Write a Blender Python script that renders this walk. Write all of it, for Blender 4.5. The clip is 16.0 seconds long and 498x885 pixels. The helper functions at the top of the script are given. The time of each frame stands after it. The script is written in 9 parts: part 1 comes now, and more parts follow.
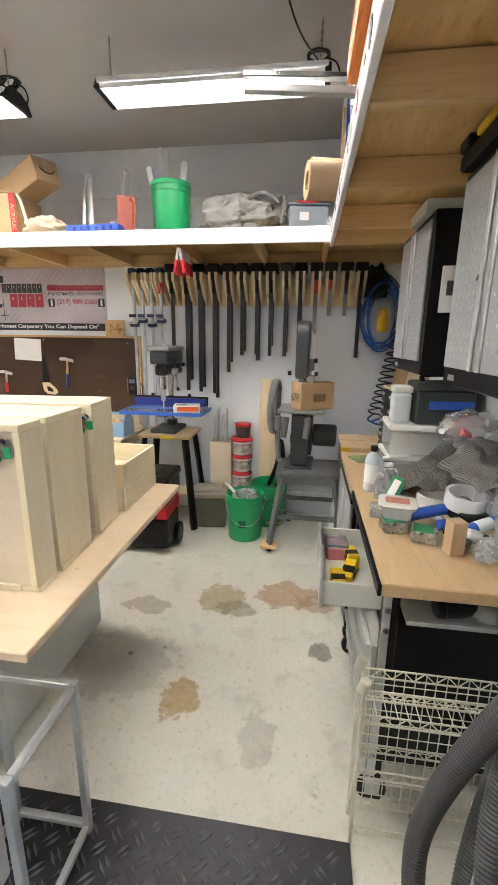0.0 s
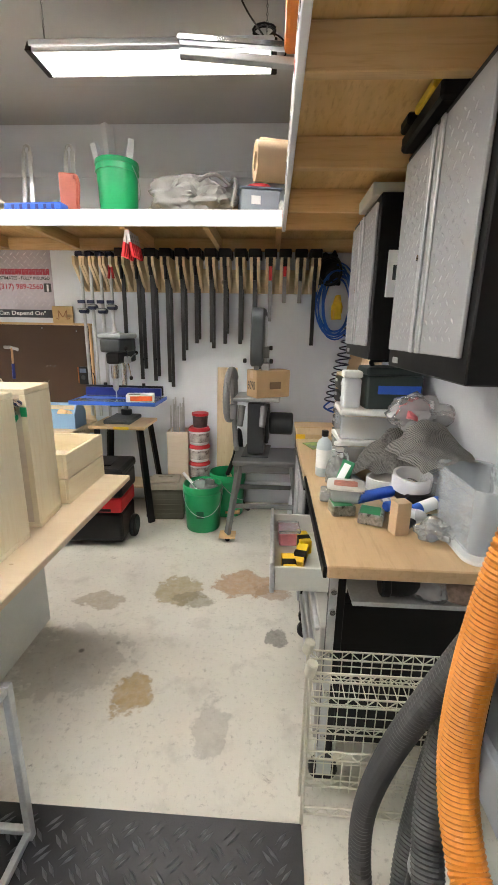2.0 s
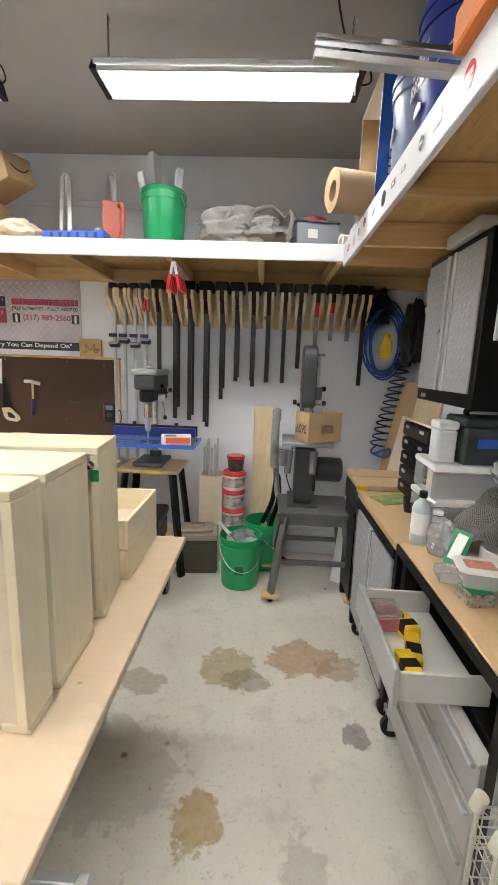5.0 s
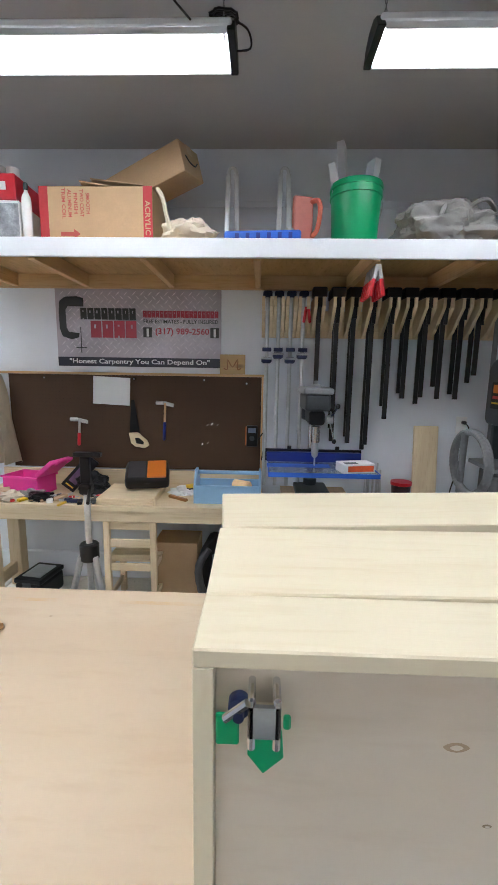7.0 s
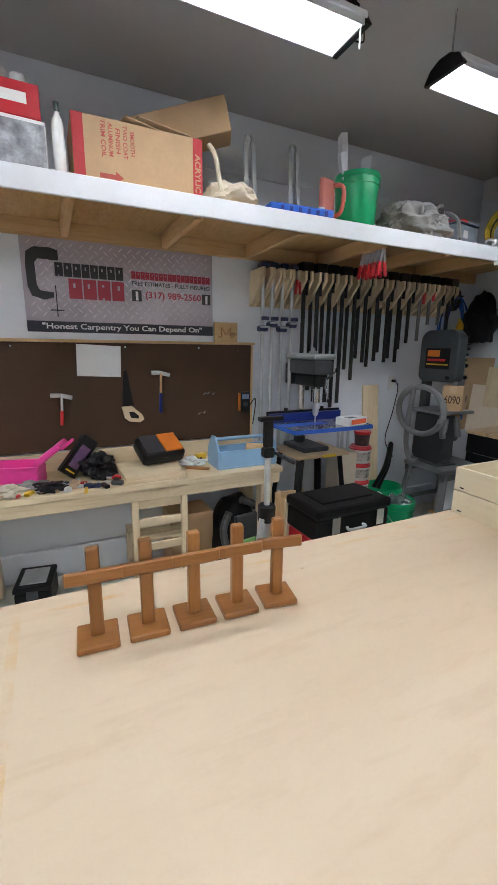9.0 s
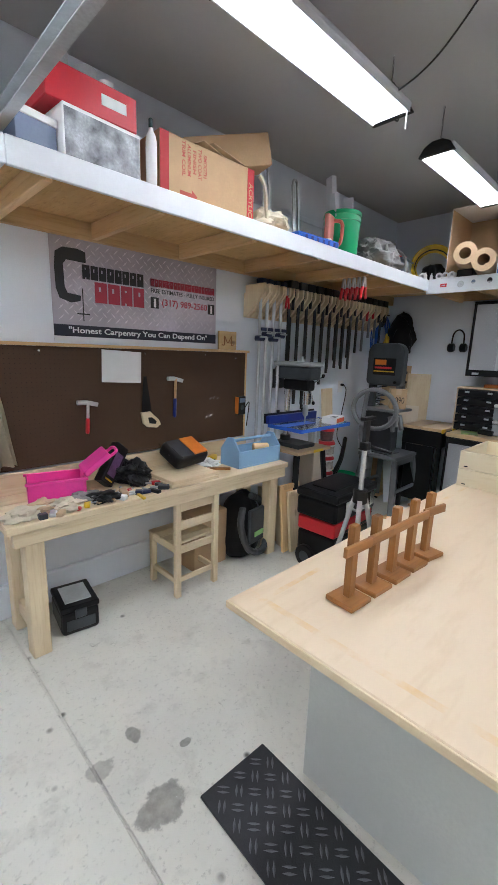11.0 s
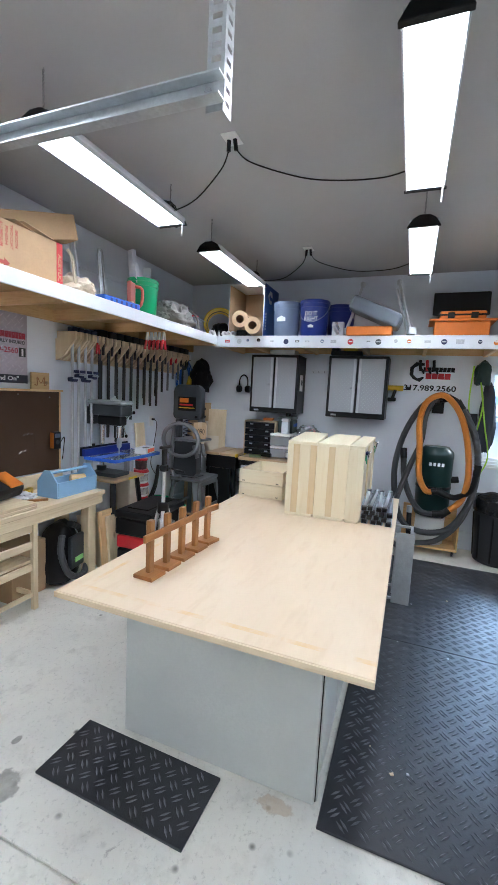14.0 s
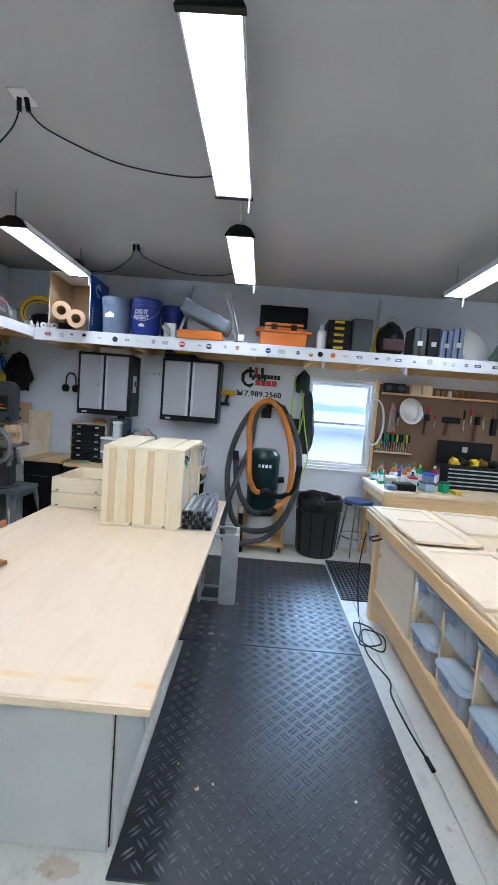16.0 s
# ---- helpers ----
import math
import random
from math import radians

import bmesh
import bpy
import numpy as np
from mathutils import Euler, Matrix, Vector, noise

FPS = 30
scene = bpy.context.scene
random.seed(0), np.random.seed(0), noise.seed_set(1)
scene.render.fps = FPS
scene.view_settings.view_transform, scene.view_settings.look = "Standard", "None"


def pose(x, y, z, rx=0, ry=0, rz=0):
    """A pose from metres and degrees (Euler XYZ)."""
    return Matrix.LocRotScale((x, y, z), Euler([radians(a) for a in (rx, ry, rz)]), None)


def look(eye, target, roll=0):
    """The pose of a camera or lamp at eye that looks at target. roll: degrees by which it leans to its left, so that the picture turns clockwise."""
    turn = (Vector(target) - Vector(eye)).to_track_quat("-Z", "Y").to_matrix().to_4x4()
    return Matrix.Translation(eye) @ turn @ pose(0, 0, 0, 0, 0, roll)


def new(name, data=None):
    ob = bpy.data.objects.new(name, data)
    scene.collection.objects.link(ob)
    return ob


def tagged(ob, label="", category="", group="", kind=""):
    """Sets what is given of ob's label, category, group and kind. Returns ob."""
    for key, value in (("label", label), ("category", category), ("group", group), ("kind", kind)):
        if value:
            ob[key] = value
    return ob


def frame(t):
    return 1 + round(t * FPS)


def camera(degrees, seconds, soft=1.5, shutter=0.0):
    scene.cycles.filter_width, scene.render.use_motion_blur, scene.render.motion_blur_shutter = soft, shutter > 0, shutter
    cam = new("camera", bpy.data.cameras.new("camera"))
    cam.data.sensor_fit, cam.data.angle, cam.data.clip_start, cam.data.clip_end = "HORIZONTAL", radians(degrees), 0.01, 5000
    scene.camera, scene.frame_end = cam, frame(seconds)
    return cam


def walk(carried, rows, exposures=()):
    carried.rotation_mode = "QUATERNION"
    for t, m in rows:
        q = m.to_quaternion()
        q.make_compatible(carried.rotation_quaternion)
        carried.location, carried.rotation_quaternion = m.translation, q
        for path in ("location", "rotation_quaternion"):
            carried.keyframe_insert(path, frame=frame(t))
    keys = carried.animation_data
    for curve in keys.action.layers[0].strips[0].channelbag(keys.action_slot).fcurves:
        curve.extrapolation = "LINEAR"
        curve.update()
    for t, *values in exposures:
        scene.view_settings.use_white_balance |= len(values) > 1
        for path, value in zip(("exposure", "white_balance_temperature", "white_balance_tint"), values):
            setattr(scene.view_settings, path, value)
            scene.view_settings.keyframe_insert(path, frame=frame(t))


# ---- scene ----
cam = camera(62.1, 16.0, soft=1.1)
PATH = [
    (0, (-0.699, 0.567, 1.543), (-0.966, 2.49, 1.063), 0.8),
    (0.5, (-0.686, 0.55, 1.536), (-0.912, 2.478, 1.053), 0.7),
    (1, (-0.676, 0.545, 1.524), (-0.875, 2.472, 1.027), 0.6),
    (1.5, (-0.662, 0.568, 1.515), (-0.815, 2.496, 1.007), 0.8),
    (2, (-0.636, 0.602, 1.509), (-0.736, 2.533, 0.997), 1.0),
    (2.5, (-0.69, 0.583, 1.514), (-0.716, 2.516, 1.001), 1.4),
    (3, (-0.778, 0.567, 1.522), (-0.75, 2.502, 1.016), 1.5),
    (5.3, (-1.136, 0.94, 1.547), (-1.215, 2.905, 1.183), 2.2),
    (5.5, (-1.251, 0.98, 1.547), (-1.321, 2.945, 1.18), 2.6),
    (6, (-1.568, 1.021, 1.568), (-1.632, 2.982, 1.18), 1.7),
    (6.5, (-1.856, 1.106, 1.569), (-1.983, 3.064, 1.18), 1.7),
    (7, (-2.19, 1.202, 1.566), (-2.248, 3.174, 1.24), 0.9),
    (7.5, (-2.538, 1.184, 1.568), (-2.363, 3.133, 1.157), 0.2),
    (8, (-2.878, 1.156, 1.581), (-2.518, 3.073, 1.137), 0.5),
    (8.5, (-3.212, 1.266, 1.55), (-2.626, 3.132, 1.132), 0.1),
    (9, (-3.549, 1.317, 1.525), (-2.711, 3.078, 1.079), 0.7),
    (9.2, (-3.669, 1.308, 1.539), (-2.771, 3.029, 1.058), 0.3),
    (9.45, (-3.83, 1.316, 1.53), (-2.855, 2.986, 1.067), 0.6),
    (11.5, (-4.694, 1.759, 1.556), (-3.238, 3.075, 1.173), 3.0),
    (12, (-4.837, 1.57, 1.574), (-3.284, 2.795, 1.275), 4.0),
    (12.5, (-4.973, 1.438, 1.594), (-3.24, 2.388, 1.291), 3.0),
    (13, (-5.038, 1.384, 1.602), (-3.243, 2.22, 1.323), 2.8),
    (13.5, (-4.991, 1.324, 1.614), (-3.167, 2.105, 1.363), 2.6),
    (14, (-4.955, 1.297, 1.617), (-3.102, 2.012, 1.381), 2.9),
    (14.5, (-4.919, 1.258, 1.614), (-3.032, 1.884, 1.397), 3.1),
    (15, (-4.881, 1.225, 1.618), (-2.951, 1.71, 1.415), 3.9),
    (15.5, (-4.83, 1.166, 1.622), (-2.861, 1.461, 1.433), 4.1),
    (16, (-4.799, 1.098, 1.62), (-2.807, 1.139, 1.447), 4.5),
]
EXPOSURES = [(0, 1.08, 6700, 10), (3, 1.12, 6700, 10), (5.5, 0.75, 6400, 10), (6.5, 0.3, 5980, 10), (7, 0.2, 5800, 10), (7.5, 0.07, 6000, 10), (9, 0.1, 5850, 10), (12, 0.36, 5650, 10), (16, 0.45, 5350, 10)]
walk(cam, [(t, look(eye, target, roll)) for t, eye, target, roll in PATH], EXPOSURES)

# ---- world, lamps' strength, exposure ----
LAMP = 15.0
world = bpy.data.worlds.new("sky")
scene.world = world
world.use_nodes = True
wn = world.node_tree.nodes
sky = wn.new("ShaderNodeTexSky")
sky.sky_type, sky.sun_disc = "NISHITA", False
sky.sun_elevation, sky.sun_rotation = radians(25), radians(200)
world.node_tree.links.new(sky.outputs[0], wn["Background"].inputs[0])
wn["Background"].inputs[1].default_value = 0.12
sun_data = bpy.data.lights.new("sun", "SUN")
sun_data.energy, sun_data.angle, sun_data.color = 4.0, radians(12), (1.0, 0.96, 0.9)
sun = new("sun", sun_data)
sun.rotation_euler = (radians(60), 0, radians(20))
# unseen area lamp, added for the bright upper sky outside the window
day_data = bpy.data.lights.new("window_daylight", "AREA")
day_data.shape, day_data.size, day_data.size_y = "RECTANGLE", 2.5, 3.5
day_data.energy, day_data.color = 750.0, (0.55, 0.76, 1.0)
day = new("window_daylight", day_data)
day.location, day.rotation_euler = (3.0, 0.3, 3.85), (0, radians(90), 0)


# ---- materials ----
def nodes_of(name):
    m = bpy.data.materials.new(name)
    m.use_nodes = True
    return m, m.node_tree.nodes, m.node_tree.links, m.node_tree.nodes["Principled BSDF"]


def mixed(n, l, fac, a, b):
    """Mixes two colours (or sockets) by a factor socket."""
    k = n.new("ShaderNodeMix")
    k.data_type = "RGBA"
    if isinstance(fac, (int, float)):
        k.inputs[0].default_value = fac
    else:
        l.new(fac, k.inputs[0])
    for v, i in ((a, 6), (b, 7)):
        if isinstance(v, tuple):
            k.inputs[i].default_value = (*v, 1)
        else:
            l.new(v, k.inputs[i])
    return k.outputs[2]


def ramped(n, l, src, lo, hi):
    k = n.new("ShaderNodeMapRange")
    k.inputs[1].default_value, k.inputs[2].default_value = lo, hi
    l.new(src, k.inputs[0])
    return k.outputs[0]


def noised(n, l, vec, scale, detail=4.0, rough=0.55, distort=0.0):
    k = n.new("ShaderNodeTexNoise")
    k.inputs["Scale"].default_value, k.inputs["Detail"].default_value = scale, detail
    k.inputs["Roughness"].default_value, k.inputs["Distortion"].default_value = rough, distort
    l.new(vec, k.inputs["Vector"])
    return k.outputs[0]


def pbr(name, col, rough=0.5, metal=0.0, var=0.15, scale=5.0, bump=0.05, bscale=90.0, col2=None, trans=0.0, alpha=1.0, coat=0.0, spec=0.5):
    """A surface whose colour wanders at two scales, with fine relief and uneven gloss."""
    m, n, l, p = nodes_of(name)
    tc = n.new("ShaderNodeTexCoord").outputs["Object"]
    big = ramped(n, l, noised(n, l, tc, scale, 5), 0.3, 0.7)
    fine = noised(n, l, tc, bscale, 3)
    dark = tuple(c * (1 - var) for c in (col2 or col))
    light = tuple(min(1, c * (1 + var * 0.6)) for c in col)
    c = mixed(n, l, big, dark, light)
    c = mixed(n, l, ramped(n, l, fine, 0.35, 0.95), c, tuple(v * (1 - var) for v in col))
    l.new(c, p.inputs["Base Color"])
    r = n.new("ShaderNodeMapRange")
    r.inputs[3].default_value, r.inputs[4].default_value = max(0.02, rough - 0.04), min(1, rough + 0.04)
    l.new(big, r.inputs[0])
    l.new(r.outputs[0], p.inputs["Roughness"])
    p.inputs["Metallic"].default_value = metal
    p.inputs["Transmission Weight"].default_value = trans
    p.inputs["Alpha"].default_value = alpha
    p.inputs["Coat Weight"].default_value = coat
    p.inputs["Specular IOR Level"].default_value = spec
    if bump:
        b = n.new("ShaderNodeBump")
        b.inputs["Strength"].default_value, b.inputs["Distance"].default_value = bump, 0.01
        l.new(fine, b.inputs["Height"])
        l.new(b.outputs[0], p.inputs["Normal"])
    return m


def wood(name, light, dark, axis="x", stretch=14.0, rough=0.55, knots=True, vary=0.25, ring=1.0):
    """Sawn wood with grain along an axis, knots, and a shift from piece to piece."""
    m, n, l, p = nodes_of(name)
    tc = n.new("ShaderNodeTexCoord").outputs["Object"]
    info = n.new("ShaderNodeObjectInfo").outputs["Random"]
    k = n.new("ShaderNodeVectorMath")
    k.operation = "MULTIPLY_ADD"
    k.inputs[1].default_value = (7.3, 5.1, 9.7)
    cb = n.new("ShaderNodeCombineXYZ")
    for i in range(3):
        l.new(info, cb.inputs[i])
    l.new(cb.outputs[0], k.inputs[0])
    l.new(tc, k.inputs[2])
    mp = n.new("ShaderNodeMapping")
    mp.inputs["Scale"].default_value = tuple(0.9 if a == axis else stretch for a in "xyz")
    l.new(k.outputs[0], mp.inputs[0])
    g1 = noised(n, l, mp.outputs[0], ring, 4, 0.55, 0.9)
    g2 = noised(n, l, mp.outputs[0], ring * 7, 3, 0.6, 0.2)
    mid = tuple((a * 0.65 + b * 0.35) for a, b in zip(light, dark))
    c = mixed(n, l, ramped(n, l, g1, 0.38, 0.66), light, mid)
    c = mixed(n, l, ramped(n, l, g2, 0.52, 0.95), c, dark)
    if knots:
        v = n.new("ShaderNodeTexVoronoi")
        v.inputs["Scale"].default_value = 1.6
        mk = n.new("ShaderNodeMapping")
        mk.inputs["Scale"].default_value = tuple(1.0 if a == axis else 2.2 for a in "xyz")
        l.new(k.outputs[0], mk.inputs[0])
        l.new(mk.outputs[0], v.inputs["Vector"])
        c = mixed(n, l, ramped(n, l, v.outputs["Distance"], 0.075, 0.03), c, tuple(x * 0.45 for x in dark))
    tone = n.new("ShaderNodeMapRange")
    tone.inputs[3].default_value, tone.inputs[4].default_value = 1 - vary, 1 + vary * 0.3
    l.new(info, tone.inputs[0])
    hs = n.new("ShaderNodeHueSaturation")
    l.new(tone.outputs[0], hs.inputs["Value"])
    l.new(c, hs.inputs["Color"])
    l.new(hs.outputs[0], p.inputs["Base Color"])
    p.inputs["Roughness"].default_value = rough
    b = n.new("ShaderNodeBump")
    b.inputs["Strength"].default_value, b.inputs["Distance"].default_value = 0.12, 0.004
    l.new(g2, b.inputs["Height"])
    l.new(b.outputs[0], p.inputs["Normal"])
    return m


def glow(name, col, strength):
    m, n, l, p = nodes_of(name)
    p.inputs["Base Color"].default_value = (*col, 1)
    p.inputs["Emission Color"].default_value = (*col, 1)
    p.inputs["Emission Strength"].default_value = strength
    return m


def concrete_floor():
    m, n, l, p = nodes_of("concrete")
    tc = n.new("ShaderNodeTexCoord").outputs["Object"]
    a = noised(n, l, tc, 0.9, 6, 0.6)
    b = noised(n, l, tc, 7, 6, 0.65)
    f = noised(n, l, tc, 120, 3)
    c = mixed(n, l, ramped(n, l, a, 0.35, 0.68), (0.74, 0.72, 0.645), (0.60, 0.585, 0.525))
    c = mixed(n, l, ramped(n, l, b, 0.54, 0.86), c, (0.45, 0.43, 0.375))
    # small dark spots of old drips
    v = n.new("ShaderNodeTexVoronoi")
    v.inputs["Scale"].default_value = 5.5
    l.new(tc, v.inputs["Vector"])
    spot = ramped(n, l, v.outputs["Distance"], 0.10, 0.04)
    gate = ramped(n, l, noised(n, l, tc, 2.3, 2), 0.47, 0.56)
    mu = n.new("ShaderNodeMath")
    mu.operation = "MULTIPLY"
    l.new(spot, mu.inputs[0])
    l.new(gate, mu.inputs[1])
    c = mixed(n, l, mu.outputs[0], c, (0.13, 0.12, 0.10))

    def stain_or_shade(c, x, y, rx, ry, col, strength):
        mp = n.new("ShaderNodeVectorMath")
        mp.operation = "SUBTRACT"
        mp.inputs[1].default_value = (x, y, 0)
        l.new(tc, mp.inputs[0])
        sc = n.new("ShaderNodeVectorMath")
        sc.operation = "MULTIPLY"
        sc.inputs[1].default_value = (1 / rx, 1 / ry, 0)
        l.new(mp.outputs[0], sc.inputs[0])
        ln = n.new("ShaderNodeVectorMath")
        ln.operation = "LENGTH"
        l.new(sc.outputs[0], ln.inputs[0])
        ad = n.new("ShaderNodeMath")
        ad.operation = "ADD"
        l.new(ln.outputs["Value"], ad.inputs[0])
        w = n.new("ShaderNodeMath")
        w.operation = "MULTIPLY_ADD"
        w.inputs[1].default_value, w.inputs[2].default_value = 1.9, -0.95
        l.new(noised(n, l, tc, 9 + 3 * (x % 1), 5, 0.65), w.inputs[0])
        l.new(w.outputs[0], ad.inputs[1])
        k = n.new("ShaderNodeMath")
        k.operation = "MULTIPLY"
        patch = n.new("ShaderNodeMapRange")
        patch.inputs[1].default_value, patch.inputs[2].default_value = 0.35, 0.65
        patch.inputs[3].default_value, patch.inputs[4].default_value = strength * 0.72, strength
        l.new(noised(n, l, tc, 21 + 5 * (y % 1), 4, 0.65), patch.inputs[0])
        l.new(patch.outputs[0], k.inputs[1])
        l.new(ramped(n, l, ad.outputs[0], 1.0, 0.76), k.inputs[0])
        c = mixed(n, l, k.outputs[0], c, col)
        rim = n.new("ShaderNodeMath")
        rim.operation = "COMPARE"
        rim.inputs[1].default_value, rim.inputs[2].default_value = 0.84, 0.055
        l.new(ad.outputs[0], rim.inputs[0])
        rk = n.new("ShaderNodeMath")
        rk.operation = "MULTIPLY"
        rk.inputs[1].default_value = 0.22 * strength
        l.new(rim.outputs[0], rk.inputs[0])
        return mixed(n, l, rk.outputs[0], c, tuple(v * 0.5 for v in col))

    for st in STAINS_AND_SHADE:
        c = stain_or_shade(c, *st)
    # fine grit and scuffs
    c = mixed(n, l, ramped(n, l, noised(n, l, tc, 45, 5, 0.7), 0.56, 0.80), c, (0.36, 0.34, 0.30))
    c = mixed(n, l, ramped(n, l, noised(n, l, tc, 17, 6, 0.75, 0.6), 0.62, 0.75), c, (0.30, 0.285, 0.25))
    c = mixed(n, l, ramped(n, l, noised(n, l, tc, 70, 2, 0.5), 0.74, 0.78), c, (0.78, 0.77, 0.72))
    l.new(c, p.inputs["Base Color"])
    r = n.new("ShaderNodeMapRange")
    r.inputs[3].default_value, r.inputs[4].default_value = 0.38, 0.62
    l.new(b, r.inputs[0])
    l.new(r.outputs[0], p.inputs["Roughness"])
    bp = n.new("ShaderNodeBump")
    bp.inputs["Strength"].default_value, bp.inputs["Distance"].default_value = 0.08, 0.004
    l.new(f, bp.inputs["Height"])
    l.new(bp.outputs[0], p.inputs["Normal"])
    return m


# x, y, radii, colour, strength of spills on the concrete; last, island's painted shadow
STAINS_AND_SHADE = [
    (-1.19, 2.02, 0.09, 0.12, (0.40, 0.27, 0.09), 0.9), (-1.15, 2.77, 0.15, 0.14, (0.36, 0.29, 0.14), 0.85),
    (-1.06, 2.68, 0.12, 0.08, (0.22, 0.19, 0.11), 0.7), (-0.76, 2.86, 0.20, 0.15, (0.42, 0.25, 0.12), 0.85),
    (-0.58, 2.80, 0.12, 0.10, (0.36, 0.22, 0.12), 0.7), (-1.58, 2.63, 0.15, 0.09, (0.30, 0.25, 0.16), 0.7),
    (-0.57, 2.40, 0.065, 0.065, (0.12, 0.115, 0.10), 0.8), (-0.84, 1.88, 0.08, 0.14, (0.26, 0.255, 0.23), 0.4),
    (-3.93, 2.69, 0.09, 0.08, (0.15, 0.14, 0.12), 0.75), (-3.53, 1.66, 0.035, 0.10, (0.42, 0.27, 0.13), 0.5),
    (-4.02, 2.95, 0.06, 0.04, (0.2, 0.19, 0.16), 0.6), (-4.35, 2.75, 0.035, 0.03, (0.13, 0.12, 0.10), 0.85), (-3.86, 3.0, 0.03, 0.05, (0.14, 0.13, 0.11), 0.8), (-4.2, 2.35, 0.03, 0.03, (0.16, 0.15, 0.12), 0.8), (-3.72, 2.83, 0.03, 0.02, (0.16, 0.15, 0.12), 0.8), (-1.55, 2.2, 0.3, 0.25, (0.30, 0.285, 0.25), 0.4),
]
M_FLOOR = concrete_floor()
M_WALL = pbr("wall_paint", (0.78, 0.815, 0.87), 0.6, var=0.05, scale=2, bump=0.03, bscale=140)
M_CEIL = pbr("ceiling_paint", (0.50, 0.50, 0.505), 0.8, var=0.05, scale=1.5, bump=0.04, bscale=120)
M_WHITE = pbr("white_paint", (0.78, 0.80, 0.84), 0.4, var=0.05, scale=6, bump=0.02)
M_TRIM = pbr("white_vinyl", (0.8, 0.8, 0.79), 0.35, var=0.03, bump=0)
M_GREYP = pbr("grey_cabinet_paint", (0.66, 0.67, 0.625), 0.4, var=0.08, scale=3, bump=0.02)
PX, PY, PZ = [wood("pine_" + a, (0.84, 0.58, 0.30), (0.55, 0.31, 0.11), a) for a in "xyz"]
CX, CY, CZ = [wood("clear_pine_" + a, (0.80, 0.66, 0.44), (0.60, 0.43, 0.23), a, vary=0.1) for a in "xyz"]
HZ = wood("poplar_heart", (0.83, 0.66, 0.38), (0.70, 0.50, 0.26), "z", knots=False, stretch=8, vary=0.12, rough=0.5)
OX, OY, OZ = [wood("poplar_" + a, (0.88, 0.79, 0.58), (0.77, 0.64, 0.40), a, knots=False, stretch=8, vary=0.08, rough=0.5) for a in "xyz"]
M_TOP = wood("maple_ply", (0.75, 0.605, 0.43), (0.66, 0.495, 0.32), "x", stretch=4, knots=False, vary=0.0, rough=0.45, ring=0.8)


def scuff(m):
    """Adds small dents and thin yellow glue lines to the table's wood."""
    n, l = m.node_tree.nodes, m.node_tree.links
    p = n["Principled BSDF"]
    src = p.inputs["Base Color"].links[0].from_socket
    tc = n.new("ShaderNodeTexCoord").outputs["Object"]
    v = n.new("ShaderNodeTexVoronoi")
    v.inputs["Scale"].default_value = 7.0
    mp = n.new("ShaderNodeMapping")
    mp.inputs["Scale"].default_value, mp.inputs["Rotation"].default_value = (0.6, 1.0, 1.0), (0, 0, 0.6)
    l.new(tc, mp.inputs[0])
    l.new(mp.outputs[0], v.inputs["Vector"])
    gate = n.new("ShaderNodeMath")
    gate.operation = "MULTIPLY"
    l.new(ramped(n, l, v.outputs["Distance"], 0.04, 0.02), gate.inputs[0])
    l.new(ramped(n, l, noised(n, l, tc, 3.5, 2), 0.52, 0.58), gate.inputs[1])
    c = mixed(n, l, gate.outputs[0], src, (0.50, 0.34, 0.19))
    sp = n.new("ShaderNodeSeparateXYZ")
    l.new(tc, sp.inputs[0])
    for axis, at, w in ((0, -3.69, 0.012), (1, 2.47, 0.010)):
        d = n.new("ShaderNodeMath")
        d.operation = "COMPARE"
        d.inputs[1].default_value, d.inputs[2].default_value = at, w
        l.new(sp.outputs[axis], d.inputs[0])
        k = n.new("ShaderNodeMath")
        k.operation = "MULTIPLY"
        l.new(d.outputs[0], k.inputs[0])
        l.new(ramped(n, l, noised(n, l, tc, 6, 4, 0.7), 0.45, 0.75), k.inputs[1])
        c = mixed(n, l, k.outputs[0], c, (0.72, 0.47, 0.18))
    l.new(c, p.inputs["Base Color"])


scuff(M_TOP)
M_BIRCH = wood("birch_ply", (0.78, 0.68, 0.54), (0.68, 0.56, 0.41), "x", stretch=5, knots=True, vary=0.1)
M_PLY = wood("fir_ply", (0.84, 0.56, 0.25), (0.46, 0.23, 0.06), "y", stretch=4, knots=True, ring=2.2)
M_BENCH = wood("beech_top", (0.66, 0.47, 0.27), (0.50, 0.33, 0.17), "y", stretch=9, knots=False, vary=0.1, rough=0.4)
M_OAK = wood("stained_oak_z", (0.37, 0.16, 0.042), (0.21, 0.082, 0.022), "z", knots=False, vary=0.2, rough=0.4)
M_OAKX = wood("stained_oak_x", (0.37, 0.16, 0.042), (0.21, 0.082, 0.022), "x", knots=False, vary=0.2, rough=0.4)
M_BLACK = pbr("black_steel", (0.006, 0.006, 0.0065), 0.42, var=0.3, bump=0.02, spec=0.3)
M_BLKP = pbr("black_plastic", (0.007, 0.007, 0.0075), 0.42, var=0.3, bump=0.06, bscale=300, spec=0.3)
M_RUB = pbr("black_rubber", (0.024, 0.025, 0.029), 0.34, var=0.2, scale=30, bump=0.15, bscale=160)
# raised bars in a paler grey than the mat base
M_TREADR = pbr("pale_rubber_bars", (0.125, 0.13, 0.14), 0.44, var=0.25, scale=30, bump=0.1, bscale=160)
M_SILVER = pbr("galvanised_steel", (0.62, 0.64, 0.65), 0.35, 0.6, var=0.2, scale=9)
M_CHROME = pbr("chrome", (0.75, 0.75, 0.76), 0.15, 1.0, var=0.1, bump=0)
